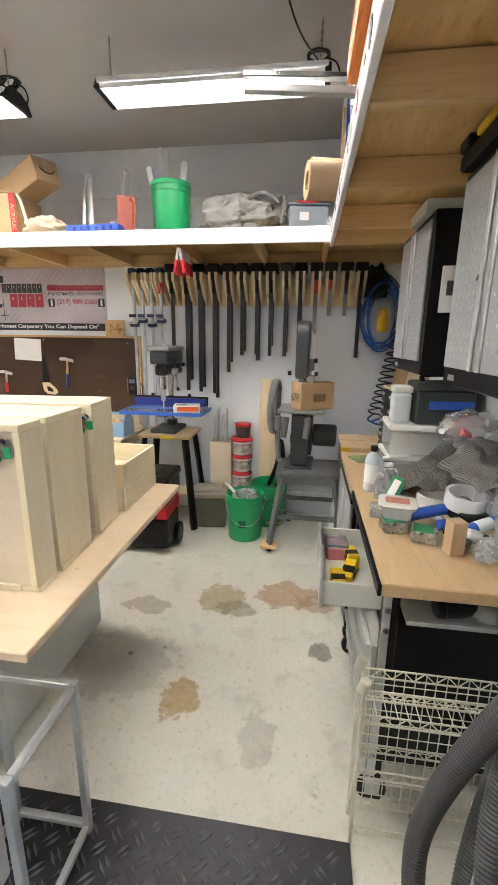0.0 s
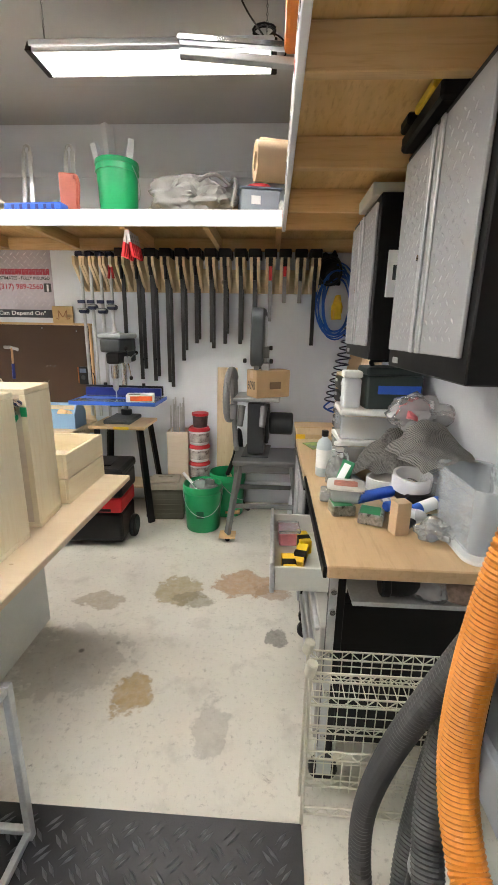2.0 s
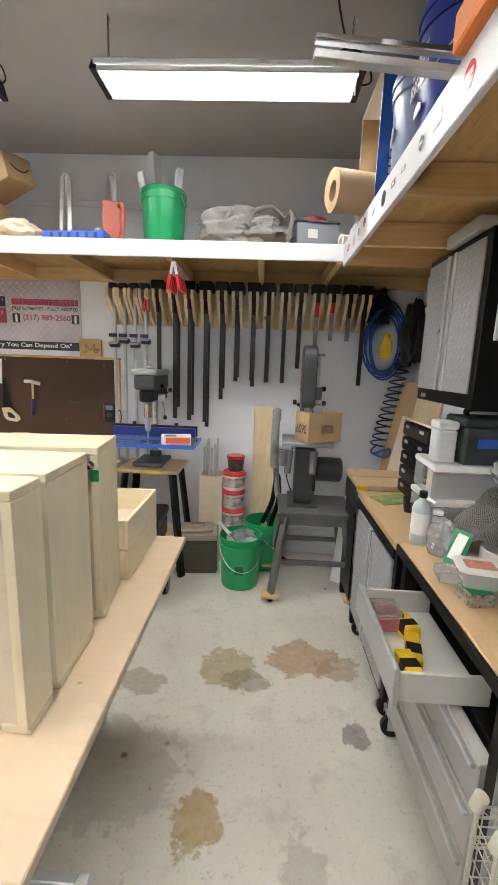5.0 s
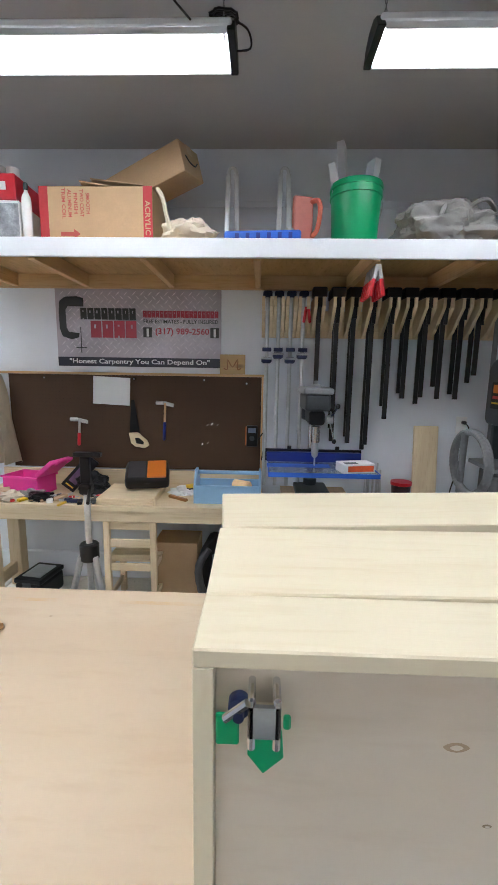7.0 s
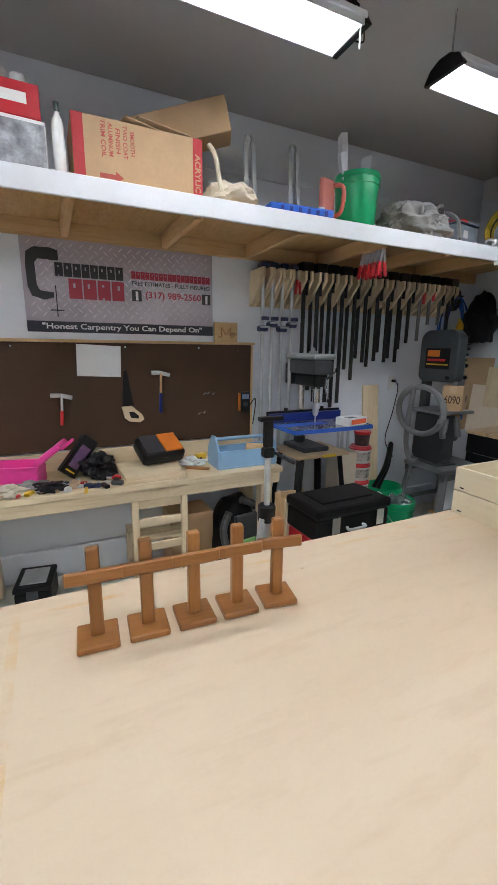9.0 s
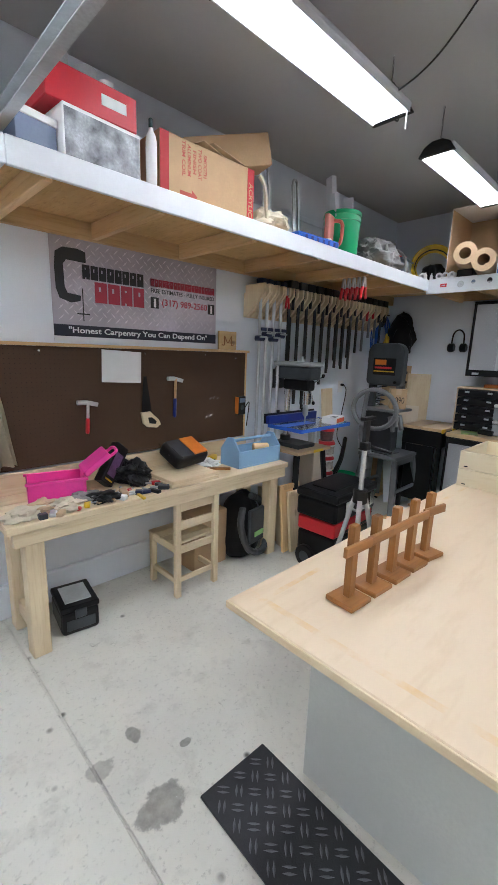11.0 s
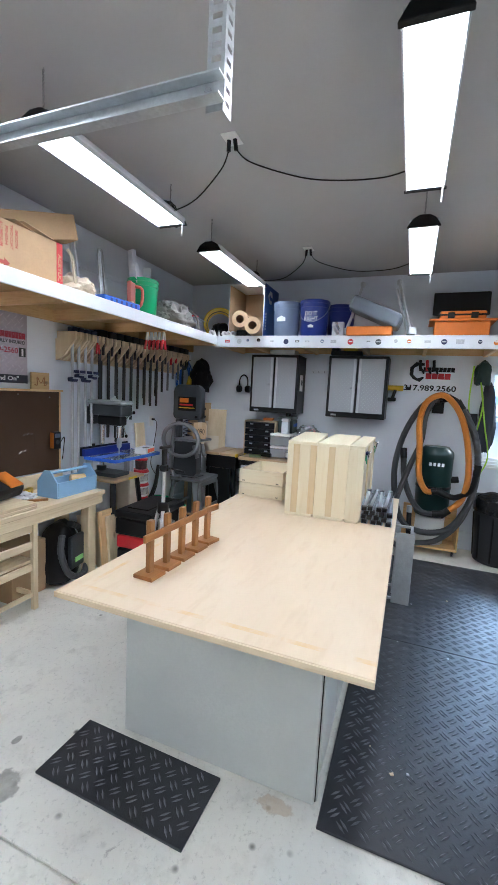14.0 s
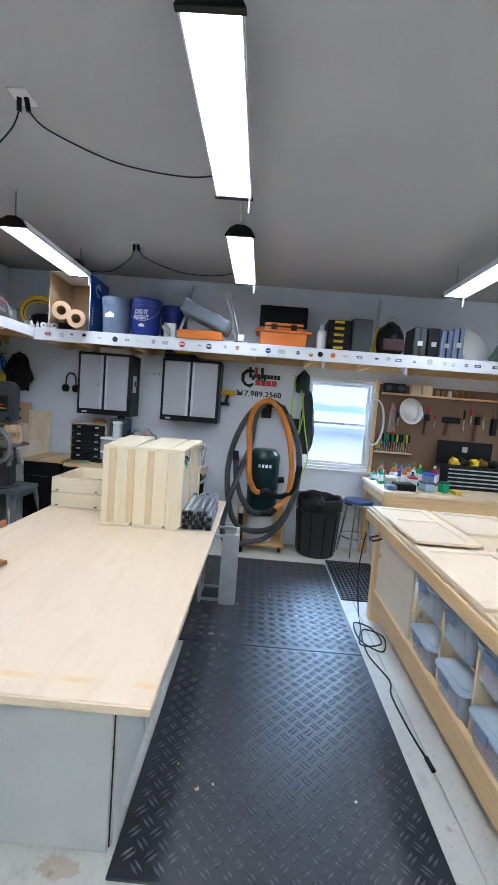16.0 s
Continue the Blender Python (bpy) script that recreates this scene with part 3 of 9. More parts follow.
part("window_frame", ring_frame(WY0 + 0.002, WY1 - 0.002, WZ0 + 0.002, WZ1 - 0.002, 0.03, XE + 0.01, XE + 0.1), M_TRIM, win)
ZM = 1.50
lo_sash = part("sash", ring_frame(WY0 + 0.033, WY1 - 0.033, WZ0 + 0.033, ZM + 0.015, 0.03, XE + 0.03, XE + 0.06), M_TRIM, win)
hi_sash = part("sash", ring_frame(WY0 + 0.033, WY1 - 0.033, ZM - 0.015, WZ1 - 0.033, 0.03, XE + 0.062, XE + 0.09), M_TRIM, win)
for s, x, a, b in ((lo_sash, 0.044, WZ0 + 0.063, ZM - 0.015), (hi_sash, 0.075, ZM + 0.015, WZ1 - 0.063)):
    pane = part("pane", raw_boxes([(XE + x, XE + x + 0.004, WY0 + 0.063, WY1 - 0.063, a, b)]), M_GLASS, s)
    pane.visible_shadow = False
part("window_casing", ring_frame(WY0 - 0.03, WY1 + 0.03, WZ0 - 0.03, WZ1 + 0.03, 0.029, XE - 0.018, XE - 0.001), M_TRIM, win)
part("window_sill", bx(XE - 0.04, XE - 0.002, WY0 - 0.09, WY1 + 0.09, WZ0 - 0.055, WZ0 - 0.0305), M_TRIM, win)


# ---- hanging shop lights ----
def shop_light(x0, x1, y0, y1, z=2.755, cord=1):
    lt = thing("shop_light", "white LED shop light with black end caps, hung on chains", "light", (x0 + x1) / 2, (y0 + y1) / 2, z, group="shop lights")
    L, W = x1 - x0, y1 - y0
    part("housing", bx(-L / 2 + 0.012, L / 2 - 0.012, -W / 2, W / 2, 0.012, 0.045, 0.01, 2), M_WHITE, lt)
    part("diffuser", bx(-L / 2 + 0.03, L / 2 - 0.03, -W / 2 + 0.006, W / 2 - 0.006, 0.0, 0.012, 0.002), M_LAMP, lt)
    for s in (-1, 1):
        part("side_lip", bx(-L / 2 + 0.03, L / 2 - 0.03, *sorted((s * (W / 2 - 0.0055), s * (W / 2 + 0.002))), -0.009, 0.0118, 0.001), M_WHITE, lt)
        cap = slab([(-W / 2 - 0.012, -0.006), (W / 2 + 0.012, -0.006), (W / 2 - 0.02, 0.045), (0.03, 0.068), (-0.03, 0.068), (-W / 2 + 0.02, 0.045)], -0.015, 0.015, 0.004)
        part("end_cap", moved(cap, Matrix.Translation((s * (L / 2 - 0.015), 0, 0)) @ UPW), M_BLKP, lt)
        xs = s * (L / 2 - 0.05)
        top = HC - z
        links = bmesh.new()
        k = 0
        zz = 0.07
        while zz < top - 0.012:
            loop = [(0.004 * math.cos(a), 0.009 * math.sin(a)) for a in (0, 1.05, 2.09, 3.14, 4.19, 5.24)]
            pts = [Vector((xs + (u if k % 2 else 0), (0 if k % 2 else u), zz + v)) for u, v in loop]
            links = join(links, tube(pts, 0.002, 4, True))
            zz += 0.015
            k += 1
        part("chain", links, M_STEELD, lt)
        part("ceiling_hook", tube(spline([(xs, 0, top), (xs, 0, top - 0.02), (xs + 0.008, 0, top - 0.026), (xs + 0.006, 0, top - 0.014)], 4), 0.002, 5), M_SILVER, lt)
    part("pull_cord", rod((L / 2 - 0.04, -W / 2 + 0.01, 0.004), (L / 2 - 0.04, -W / 2 + 0.01, -0.085), 0.0035, 6), M_TRIM, lt)
    return lt


# first six lamps hang in view; the rest are unseen, added for fill light
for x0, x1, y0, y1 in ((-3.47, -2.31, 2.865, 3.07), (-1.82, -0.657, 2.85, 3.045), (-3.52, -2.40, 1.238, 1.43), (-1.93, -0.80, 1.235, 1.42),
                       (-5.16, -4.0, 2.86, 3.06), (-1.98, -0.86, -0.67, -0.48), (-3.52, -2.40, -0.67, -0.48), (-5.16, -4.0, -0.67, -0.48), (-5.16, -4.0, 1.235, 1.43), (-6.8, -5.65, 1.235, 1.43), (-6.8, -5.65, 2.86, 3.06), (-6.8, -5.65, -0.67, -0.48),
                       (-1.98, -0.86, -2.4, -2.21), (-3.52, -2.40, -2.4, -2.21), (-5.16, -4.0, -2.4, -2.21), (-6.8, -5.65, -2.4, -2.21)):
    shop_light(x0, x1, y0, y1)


# ---- storage shelf round two walls ----
def sticker_cols():
    return [M_BLACK, M_PALE, M_DBLUE, M_SILVER, M_ORANGE, M_IRON, M_LBLUE, M_PALE, M_RED, M_STEELD]


SN, SE_ = 3.43, -0.60                    # front edges of the two runs
shelf_n = thing("storage_shelf", "long white-edged timber storage shelf under the ceiling, loaded with boxes", "shelf", 0, 0, 0)
part("fascia", bx(-4.04, SE_ - 0.001, SN, SN + 0.02, 2.15, 2.245, 0.003), M_WHITE, shelf_n, "white painted fascia board")
part("end_fascia", bx(-4.06, -4.041, SN, YN - 0.002, 2.15, 2.245, 0.003), M_WHITE, shelf_n)
part("deck", bx(-4.04, XE - 0.002, SN + 0.021, YN - 0.003, 2.226, 2.243, 0.001), M_PLY, shelf_n)
part("ledger", bx(-4.04, XE - 0.002, YN - 0.042, YN - 0.003, 2.135, 2.225, 0.003), PX, shelf_n)
for x in (-3.9, -3.41, -2.82, -2.23, -1.62, -1.08, -0.62):
    part("joist", bx(x - 0.019, x + 0.019, SN + 0.021, YN - 0.043, 2.14, 2.225, 0.003), PY, shelf_n)
shelf_e = thing("storage_shelf", "timber shelf with white stickered edge, crowded with buckets and cases", "shelf", 0, 0, 0)
part("fascia", bx(SE_, SE_ + 0.022, -2.7, SN + 0.02, 2.125, 2.25, 0.003), M_WHITE, shelf_e, "white edge board with round stickers")
part("deck", bx(SE_ + 0.023, XE - 0.003, -2.7, SN + 0.018, 2.228, 2.246, 0.001), M_PLY, shelf_e)
part("ledger", bx(XE - 0.042, XE - 0.003, -2.7, SN + 0.018, 2.135, 2.225, 0.003), PY, shelf_e)
for y in (3.38, 3.0, 2.42, 1.82, 1.22, 0.62, 0.0, -0.6, -1.2, -1.8):
    part("joist", bx(SE_ + 0.023, XE - 0.043, y - 0.019, y + 0.019, 2.12, 2.225, 0.003), PX, shelf_e)
for y in (0.5, -0.32):
    part("bracket", moved(slab([(0, 0), (0.14, 0), (0.14, -0.012), (0.012, -0.07), (0, -0.07)], -0.012, 0.012), Matrix.Translation((SE_ + 0.0225, y, 2.129)) @ UPX), M_WHITE, shelf_e)
rs = random.Random(5)
y = 3.3
M_PALE = pbr("pale_sticker", (0.55, 0.57, 0.6), 0.4, var=0.3, scale=60, bump=0)
while y > -1.9:
    w = rs.uniform(0.03, 0.07)
    if rs.random() < 0.55:
        bm = moved(cyl(w * 0.42, 0, 0.0012, seg=20), Matrix.Translation((SE_ - 0.0002, y, 2.19 + rs.uniform(-0.012, 0.012))) @ pose(0, 0, 0, 0, -90, 0))
    else:
        h = w * rs.uniform(0.3, 0.6)
        bm = raw_boxes([(SE_ - 0.0014, SE_ - 0.0002, y - w / 2, y + w / 2, 2.19 - h / 2, 2.19 + h / 2)])
    st = part("sticker", bm, rs.choice(sticker_cols()), shelf_e)
    if rs.random() < 0.75:
        k = w * rs.uniform(0.24, 0.34)
        part("sticker_print", raw_boxes([(SE_ - 0.0022, SE_ - 0.0015, y - k, y + k, 2.19 - k * 0.35, 2.19 + k * 0.3)]), rs.choice([M_PAPER, M_PALE, M_PAPER, M_SILVER]), st)
    y -= w + rs.uniform(0.035, 0.12)

# ---- big island table ----
isl = thing("work_table", "large maple plywood island table on a grey cabinet base", "table", 0, 0, 0)
part("tabletop", bx(-3.77, -1.337, 1.323, 2.545, 0.779, 0.805, 0.003), M_TOP, isl, "pale plywood top, scuffed")
part("edge_band", bx(-3.777, -3.7705, 1.323, 2.545, 0.78, 0.803, 0.001), CY, isl)
part("end_panel", bx(-3.47, -3.452, 1.519, 2.43, 0.0, 0.778, 0.003), M_GREYP, isl, "grey painted panel")
# black strip painted in for the shadow of the corner gap
part("corner_shade_strip", bx(-3.4515, -3.4465, 1.514, 1.5185, 0.001, 0.777, 0), M_BLACK, isl)
part("body", bx(-3.449, -1.78, 1.53, 2.445, 0.01, 0.778, 0.003), M_GREYP, isl)
part("corner_stile", bx(-3.446, -3.428, 1.508, 1.5295, 0.0, 0.778, 0.002), M_GREYP, isl)
for i in range(4):
    x0 = -3.42 + i * 0.41
    part("drawer_front", bx(x0, x0 + 0.395, 1.512, 1.529, 0.655, 0.76, 0.004), M_GREYP, isl)
    d = part("door", bx(x0, x0 + 0.395, 1.512, 1.529, 0.06, 0.642, 0.004), M_GREYP, isl)
    part("handle", tube(spline([(x0 + 0.35, 1.512, 0.5), (x0 + 0.35, 1.485, 0.51), (x0 + 0.35, 1.485, 0.59), (x0 + 0.35, 1.512, 0.6)], 5), 0.005, 6), M_SILVER, d)


def tread_mat(name, x0, x1, y0, y1, label, th=0.012, pitch=0.056, rz=0.0, high=0.005):
    t = thing(name, label, "mat", (x0 + x1) / 2, (y0 + y1) / 2, 0.0, rz)
    w, h = x1 - x0, y1 - y0
    part("mat_base", bx(-w / 2, w / 2, -h / 2, h / 2, 0.0005, th, 0.003), M_RUB, t)
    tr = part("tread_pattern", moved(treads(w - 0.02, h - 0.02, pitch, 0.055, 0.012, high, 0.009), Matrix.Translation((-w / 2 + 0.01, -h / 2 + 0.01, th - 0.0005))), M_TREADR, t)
    return t


tread_mat("floor_mat", -3.555, -2.125, 0.277, 1.49, "black rubber floor mat with raised tread bars")
tread_mat("floor_mat", -2.12, -0.50, 0.277, 1.568, "black rubber floor mat with raised tread bars")
tread_mat("floor_mat", -3.82, -3.51, 1.905, 2.615, "small black rubber mat beside the island table", rz=-1.5, high=0.0022)

rs = random.Random(77)
for i in range(16):
    x, y = rs.uniform(-3.4, -0.9), rs.uniform(0.36, 1.4)
    k = rs.uniform(0.004, 0.011)
    tagged(part("wood_chip", moved(slab([(-k, -k * 0.5), (k * 0.7, -k * 0.8), (k, k * 0.3), (-k * 0.3, k * 0.8)], 0.0, 0.003), pose(x, y, 0.0172, rs.uniform(-4, 4), 0, rs.uniform(0, 180))), M_PAPER if i % 3 else CX), "pale wood chip lying on the rubber mat", "chip")


# ---- east wall: cabinets ----
def tread_door(parent, y0, y1, z0, z1, x, pitch=0.03):
    """A tread-plate door facing -x with black edges."""
    d = part("door", bx(x - 0.012, x, y0, y1, z0, z1, 0.003), M_TREAD, parent, "silver tread-plate door")
    part("tread_pattern", moved(treads(y1 - y0 - 0.06, z1 - z0 - 0.04, pitch, 0.022, 0.0065, 0.0022), Matrix.Translation((x - 0.0121, y1 - 0.03, z0 + 0.02)) @ UPW), M_LOZ, d)
    return d


def wall_cabinet(y0, y1, z0=1.40, z1=2.085, x0=-0.2):
    c = thing("wall_cabinet", "black steel wall cabinet with two silver tread-plate doors", "cabinet", group="wall cabinets")
    part("body", bx(x0, XE - 0.002, y0, y1, z0, z1, 0.004), M_BLACK, c)
    ym = (y0 + y1) / 2
    for a, b in ((y0 + 0.03, ym - 0.012), (ym + 0.012, y1 - 0.03)):
        tread_door(c, a, b, z0 + 0.06, z1 - 0.03, x0 - 0.001)
    for yy in (ym - 0.03, ym + 0.03):
        part("pull_strip", bx(x0 - 0.022, x0 - 0.0135, yy - 0.012, yy + 0.012, z0 + 0.06, z1 - 0.03, 0.003), M_SILVER, c)
    part("badge", bx(x0 - 0.003, x0 - 0.0005, y1 - 0.12, y1 - 0.06, z0 + 0.015, z0 + 0.035, 0.001), M_SILVER, c)
    part("lock", moved(cyl(0.009, 0, 0.006, seg=14), Matrix.Translation((x0 - 0.0135, ym + 0.055, z0 + 0.33)) @ pose(0, 0, 0, 0, -90, 0)), M_CHROME, c)
    return c


wall_cabinet(2.555, 3.15)
wall_cabinet(1.565, 2.21)


def caster(parent, x, y, r=0.05):
    k = part("caster", moved(cyl(r, -0.014, 0.014, seg=20, bev=0.005), Matrix.Translation((x, y, r)) @ pose(0, 0, 0, 90, 0, 0)), M_BLKP, parent, smooth=True)
    part("fork", join(bx(x - 0.025, x + 0.025, y - 0.022, y - 0.017, r - 0.01, 2 * r + 0.01, 0.001), bx(x - 0.025, x + 0.025, y + 0.017, y + 0.022, r - 0.01, 2 * r + 0.01, 0.001),
                      bx(x - 0.03, x + 0.03, y - 0.03, y + 0.03, 2 * r + 0.0105, 2 * r + 0.016, 0.001)), M_SILVER, k)


def floor_cabinet():
    c = thing("base_cabinet", "black steel base cabinet on casters with two tread-plate doors", "cabinet")
    y0, y1, x0 = 2.46, 3.15, -0.455
    part("body", bx(x0, XE - 0.045, y0, y1, 0.117, 0.83, 0.004), M_BLACK, c)
    ym = (y0 + y1) / 2
    for a, b in ((y0 + 0.03, ym - 0.01), (ym + 0.01, y1 - 0.03)):
        tread_door(c, a, b, 0.16, 0.77, x0 - 0.001)
    for yy in (ym - 0.028, ym + 0.028):
        part("pull_strip", bx(x0 - 0.02, x0 - 0.0135, yy - 0.011, yy + 0.011, 0.16, 0.77, 0.003), M_SILVER, c)
    part("worktop", bx(x0 - 0.015, XE - 0.04, y0 - 0.01, y1 + 0.005, 0.831, 0.868, 0.004), M_BENCH, c)
    part("drawer_front", bx(x0 - 0.012, x0 - 0.001, y0 + 0.02, y1 - 0.02, 0.78, 0.822, 0.003), M_BLACK, c)
    for yy in (y0 + 0.06, y1 - 0.06):
        for xx in (x0 + 0.05, XE - 0.11):
            caster(c, xx, yy)


floor_cabinet()


def drawer_bench():
    c = thing("drawer_bench", "steel drawer bench with one drawer pulled open, wooden top", "workbench")
    y0, y1, x0 = 1.70, 2.44, -0.44
    part("worktop", bx(x0 - 0.02, XE - 0.04, 1.66, y1 + 0.005, 0.831, 0.872, 0.004), M_BENCH, c, "worn wooden top")
    part("steel_edge", bx(x0 - 0.032, x0 - 0.021, 1.66, y1, 0.832, 0.868, 0.002), M_BLACK, c)
    for yy in (y0, y1 - 0.045):
        for xx in (x0, XE - 0.095):
            part("leg", bx(xx, xx + 0.045, yy, yy + 0.045, 0.117, 0.83, 0.002), M_BLACK, c)
            caster(c, xx + 0.022, yy + 0.022)
    part("slotted_upright", bx(x0 - 0.004, x0 + 0.02, y0 - 0.006, y0 - 0.0005, 0.13, 0.82, 0.001), M_SILVER, c)
    for zz in (0.22, 0.4, 0.55, 0.7, 0.77):
        part("bolt", moved(cyl(0.009, 0, 0.01, seg=10), Matrix.Translation((x0 + 0.008, y0 - 0.0062, zz)) @ pose(0, 0, 0, 90, 0, 0)), M_CHROME, c)
    # black sheet in the open end; its colour stands for the dark inside
    part("back_panel", bx(x0 + 0.05, XE - 0.1, y0 + 0.05, y0 + 0.056, 0.13, 0.69, 0.001), M_BLACK, c)
    part("side_body", bx(x0 + 0.046, XE - 0.1, y0 + 0.06, y1 - 0.05, 0.13, 0.60, 0.002), M_BLACK, c)
    # closed drawers below
    for k, (a, b) in enumerate(((0.14, 0.29), (0.30, 0.45), (0.46, 0.595))):
        d = part("drawer", bx(x0 - 0.014, x0 + 0.03, y0 + 0.05, y1 - 0.05, a, b, 0.004), pbr("drawer_enamel_%s" % "abc"[k], (0.46, 0.46, 0.43), 0.45, var=0.08), c)
        part("pull", bx(x0 - 0.03, x0 - 0.0145, y0 + 0.06, y1 - 0.06, b - 0.022, b - 0.008, 0.003), M_SILVER, d)
    # open drawer: sides, bottom, front
    a, b, f = 1.925, 2.385, -0.605
    o = part("open_drawer", join(bx(f, x0 + 0.1, a, a + 0.012, 0.605, 0.70, 0.002), bx(f, x0 + 0.1, b - 0.012, b, 0.605, 0.70, 0.002), bx(f, x0 + 0.1, a + 0.012, b - 0.012, 0.605, 0.615, 0.001)), M_GREYP, c, "open grey drawer")
    part("drawer_front", bx(f - 0.016, f - 0.0005, a - 0.012, b + 0.012, 0.598, 0.72, 0.004), M_SILVER, o)
    # tray under the top at the end
    part("tray", join(bx(x0 + 0.06, XE - 0.1, y0 - 0.03, y1 - 0.1, 0.742, 0.746, 0.001), bx(x0 + 0.06, XE - 0.1, y0 - 0.034, y0 - 0.0305, 0.742, 0.756, 0.001)), M_SILVER, c)


drawer_bench()


def small_box(name, label, cat, x, y, z, w, d, h, m, rz=0.0, bev=0.004, lid=None, group=""):
    """A small carton or case with a lid line and a label plate."""
    t = thing(name, label, cat, x, y, z, rz, group)
    part("body", bx(-w / 2, w / 2, -d / 2, d / 2, 0.0005, h * 0.8 if lid else h, bev, 2), m, t)
    if lid:
        part("lid", bx(-w / 2 - 0.003, w / 2 + 0.003, -d / 2 - 0.003, d / 2 + 0.003, h * 0.8 + 0.0005, h, bev, 2), lid, t)
    return t


def carton(x, y, z, w, d, h, rz=0.0, label="plain brown cardboard carton", m=None, tape=True, name="carton"):
    t = thing(name, label, "box", x, y, z, rz)
    m = m or M_CARD
    part("box", bx(-w / 2, w / 2, -d / 2, d / 2, 0.001, h, 0.004), m, t)
    if tape:
        part("tape", join(bx(-w / 2, w / 2, -0.024, 0.024, h + 0.0002, h + 0.001, 0), bx(-w / 2 - 0.001, -w / 2 - 0.0002, -0.024, 0.024, h * 0.7, h, 0), bx(w / 2 + 0.0002, w / 2 + 0.001, -0.024, 0.024, h * 0.7, h, 0)), M_KRAFT, t)
    return t


# contents of the open drawer
for x, y, w, d, h, rz, m in ((-0.55, 2.0, 0.05, 0.11, 0.07, 4, M_YELLOW), (-0.50, 2.10, 0.045, 0.15, 0.05, -14, M_YELLOW), (-0.48, 2.22, 0.05, 0.1, 0.06, 10, M_YELLOW)):
    t = small_box("parts_box", "small yellow hardware box lying in the drawer", "box", x, y, 0.6155, w, d, h, m, rz)
    part("label_band", bx(-w / 2 - 0.0008, w / 2 + 0.0008, -d * 0.25, d * 0.1, h * 0.3, h + 0.0008, 0.001), M_BLKP, t)
small_box("parts_tub", "pink translucent tub of small hardware", "container", -0.54, 2.28, 0.6155, 0.09, 0.1, 0.075, pbr("rose_plastic", (0.62, 0.22, 0.26), 0.3, var=0.2, scale=20), 3, 0.008, M_CLEAR)
# in the tray
t = thing("hose_adapter", "black rubber hose adapter with a clamp", "adapter", -0.28, 1.72, 0.7465)
part("elbow", tube(spline([(0, 0, 0.037), (0.05, 0.0, 0.037), (0.09, 0.02, 0.037), (0.1, 0.06, 0.037)], 6), 0.033, 14), M_BLKP, t, smooth=True)
part("cuff", moved(cyl(0.037, 0, 0.03, seg=18, bev=0.006), pose(-0.012, 0, 0.0375, 0, 90, 0)), M_BLKP, t, smooth=True)
for i, x in enumerate((-0.14, -0.05, 0.0)):
    t = tagged(part("fittings_bag", moved(crumple((0.1, 0.09, 0.06), 3 + i, 0.12, 2), pose(x, 1.72, 0.7465)), (M_FILM, pbr("fittings_%s" % "abc"[i], (0.4, 0.3, 0.24), 0.35, 0.3, var=0.5, scale=40), M_FILM)[i], smooth=True), "small plastic bag of brass fittings on the tray", "bag")

# ---- clutter on the drawer bench ----
ZB = 0.8725
t = thing("storage_tote", "clear plastic storage tote of screws standing on its white lid", "tote", 0.03, 1.855, ZB)
part("lid", slab(round_rect(0.19, 0.345, 0.05), 0.0005, 0.016, 0.005), pbr("milky_lid", (0.74, 0.76, 0.76), 0.3, var=0.05), t, smooth=True)
part("bin", moved(tub(0.17, 0.32, 0.205, 0.045, 0.9), Matrix.Translation((0, 0, 0.0165))), M_MILKY, t, smooth=True)
part("contents", moved(crumple((0.13, 0.26, 0.06), 301, 0.15, 4), pose(0, 0, 0.03)), pbr("blue_screws", (0.22, 0.27, 0.33), 0.35, 0.5, var=0.7, scale=70, bump=0.6, bscale=110), t)
small_box("hardware_carton", "small open brown cardboard box standing upright", "box", -0.20, 1.885, ZB, 0.05, 0.045, 0.115, M_KRAFT, 15, 0.002)
for x, y, rz in ((-0.365, 2.03, 8), (-0.272, 1.965, -18)):
    t = small_box("screw_pack", "clear pack of screws with a green card", "pack", x, y, ZB, 0.085, 0.075, 0.042, pbr("screws_%d" % (rz > 0), (0.42, 0.42, 0.4), 0.3, 0.6, var=0.6, scale=60), rz, 0.006)
    part("card", bx(-0.038, 0.03, -0.034, 0.036, 0.0425, 0.044, 0.0005), pbr("green_card_%d" % (rz > 0), (0.03, 0.25, 0.1), 0.5), t)
t = thing("parts_tub", "clear lidded plastic tub with red print on a screw pack", "container", -0.35, 2.06, ZB + 0.0445, -10)
part("tub_body", tub(0.12, 0.10, 0.05, 0.02, 0.88), M_MILKY, t, smooth=True)
part("contents", bx(-0.048, 0.048, -0.038, 0.038, 0.004, 0.03, 0.008, 2), pbr("pale_parts", (0.6, 0.55, 0.5), 0.5, var=0.4, scale=40), t)
part("lid", slab(round_rect(0.136, 0.116, 0.024), 0.0505, 0.060, 0.003), pbr("frosted_lid", (0.72, 0.72, 0.70), 0.3, var=0.08), t, smooth=True)
part("red_print", slab(round_rect(0.085, 0.06, 0.01), 0.0602, 0.0608), pbr("coral_print", (0.62, 0.24, 0.18), 0.4, var=0.5, scale=30), t)
small_box("clear_box", "flat clear box lying on the bench edge", "container", -0.385, 2.16, ZB, 0.09, 0.09, 0.04, M_FILM, -8, 0.01)
t = thing("adhesive_bottle", "blue and black glue bottle lying on the bench clutter", "bottle", -0.12, 2.09, ZB + 0.021, 25)
part("bottle_body", moved(cyl(0.02, -0.09, 0.05, seg=16, bev=0.005), pose(0, 0, 0, 0, 90, 0)), M_TAPE, t, smooth=True)
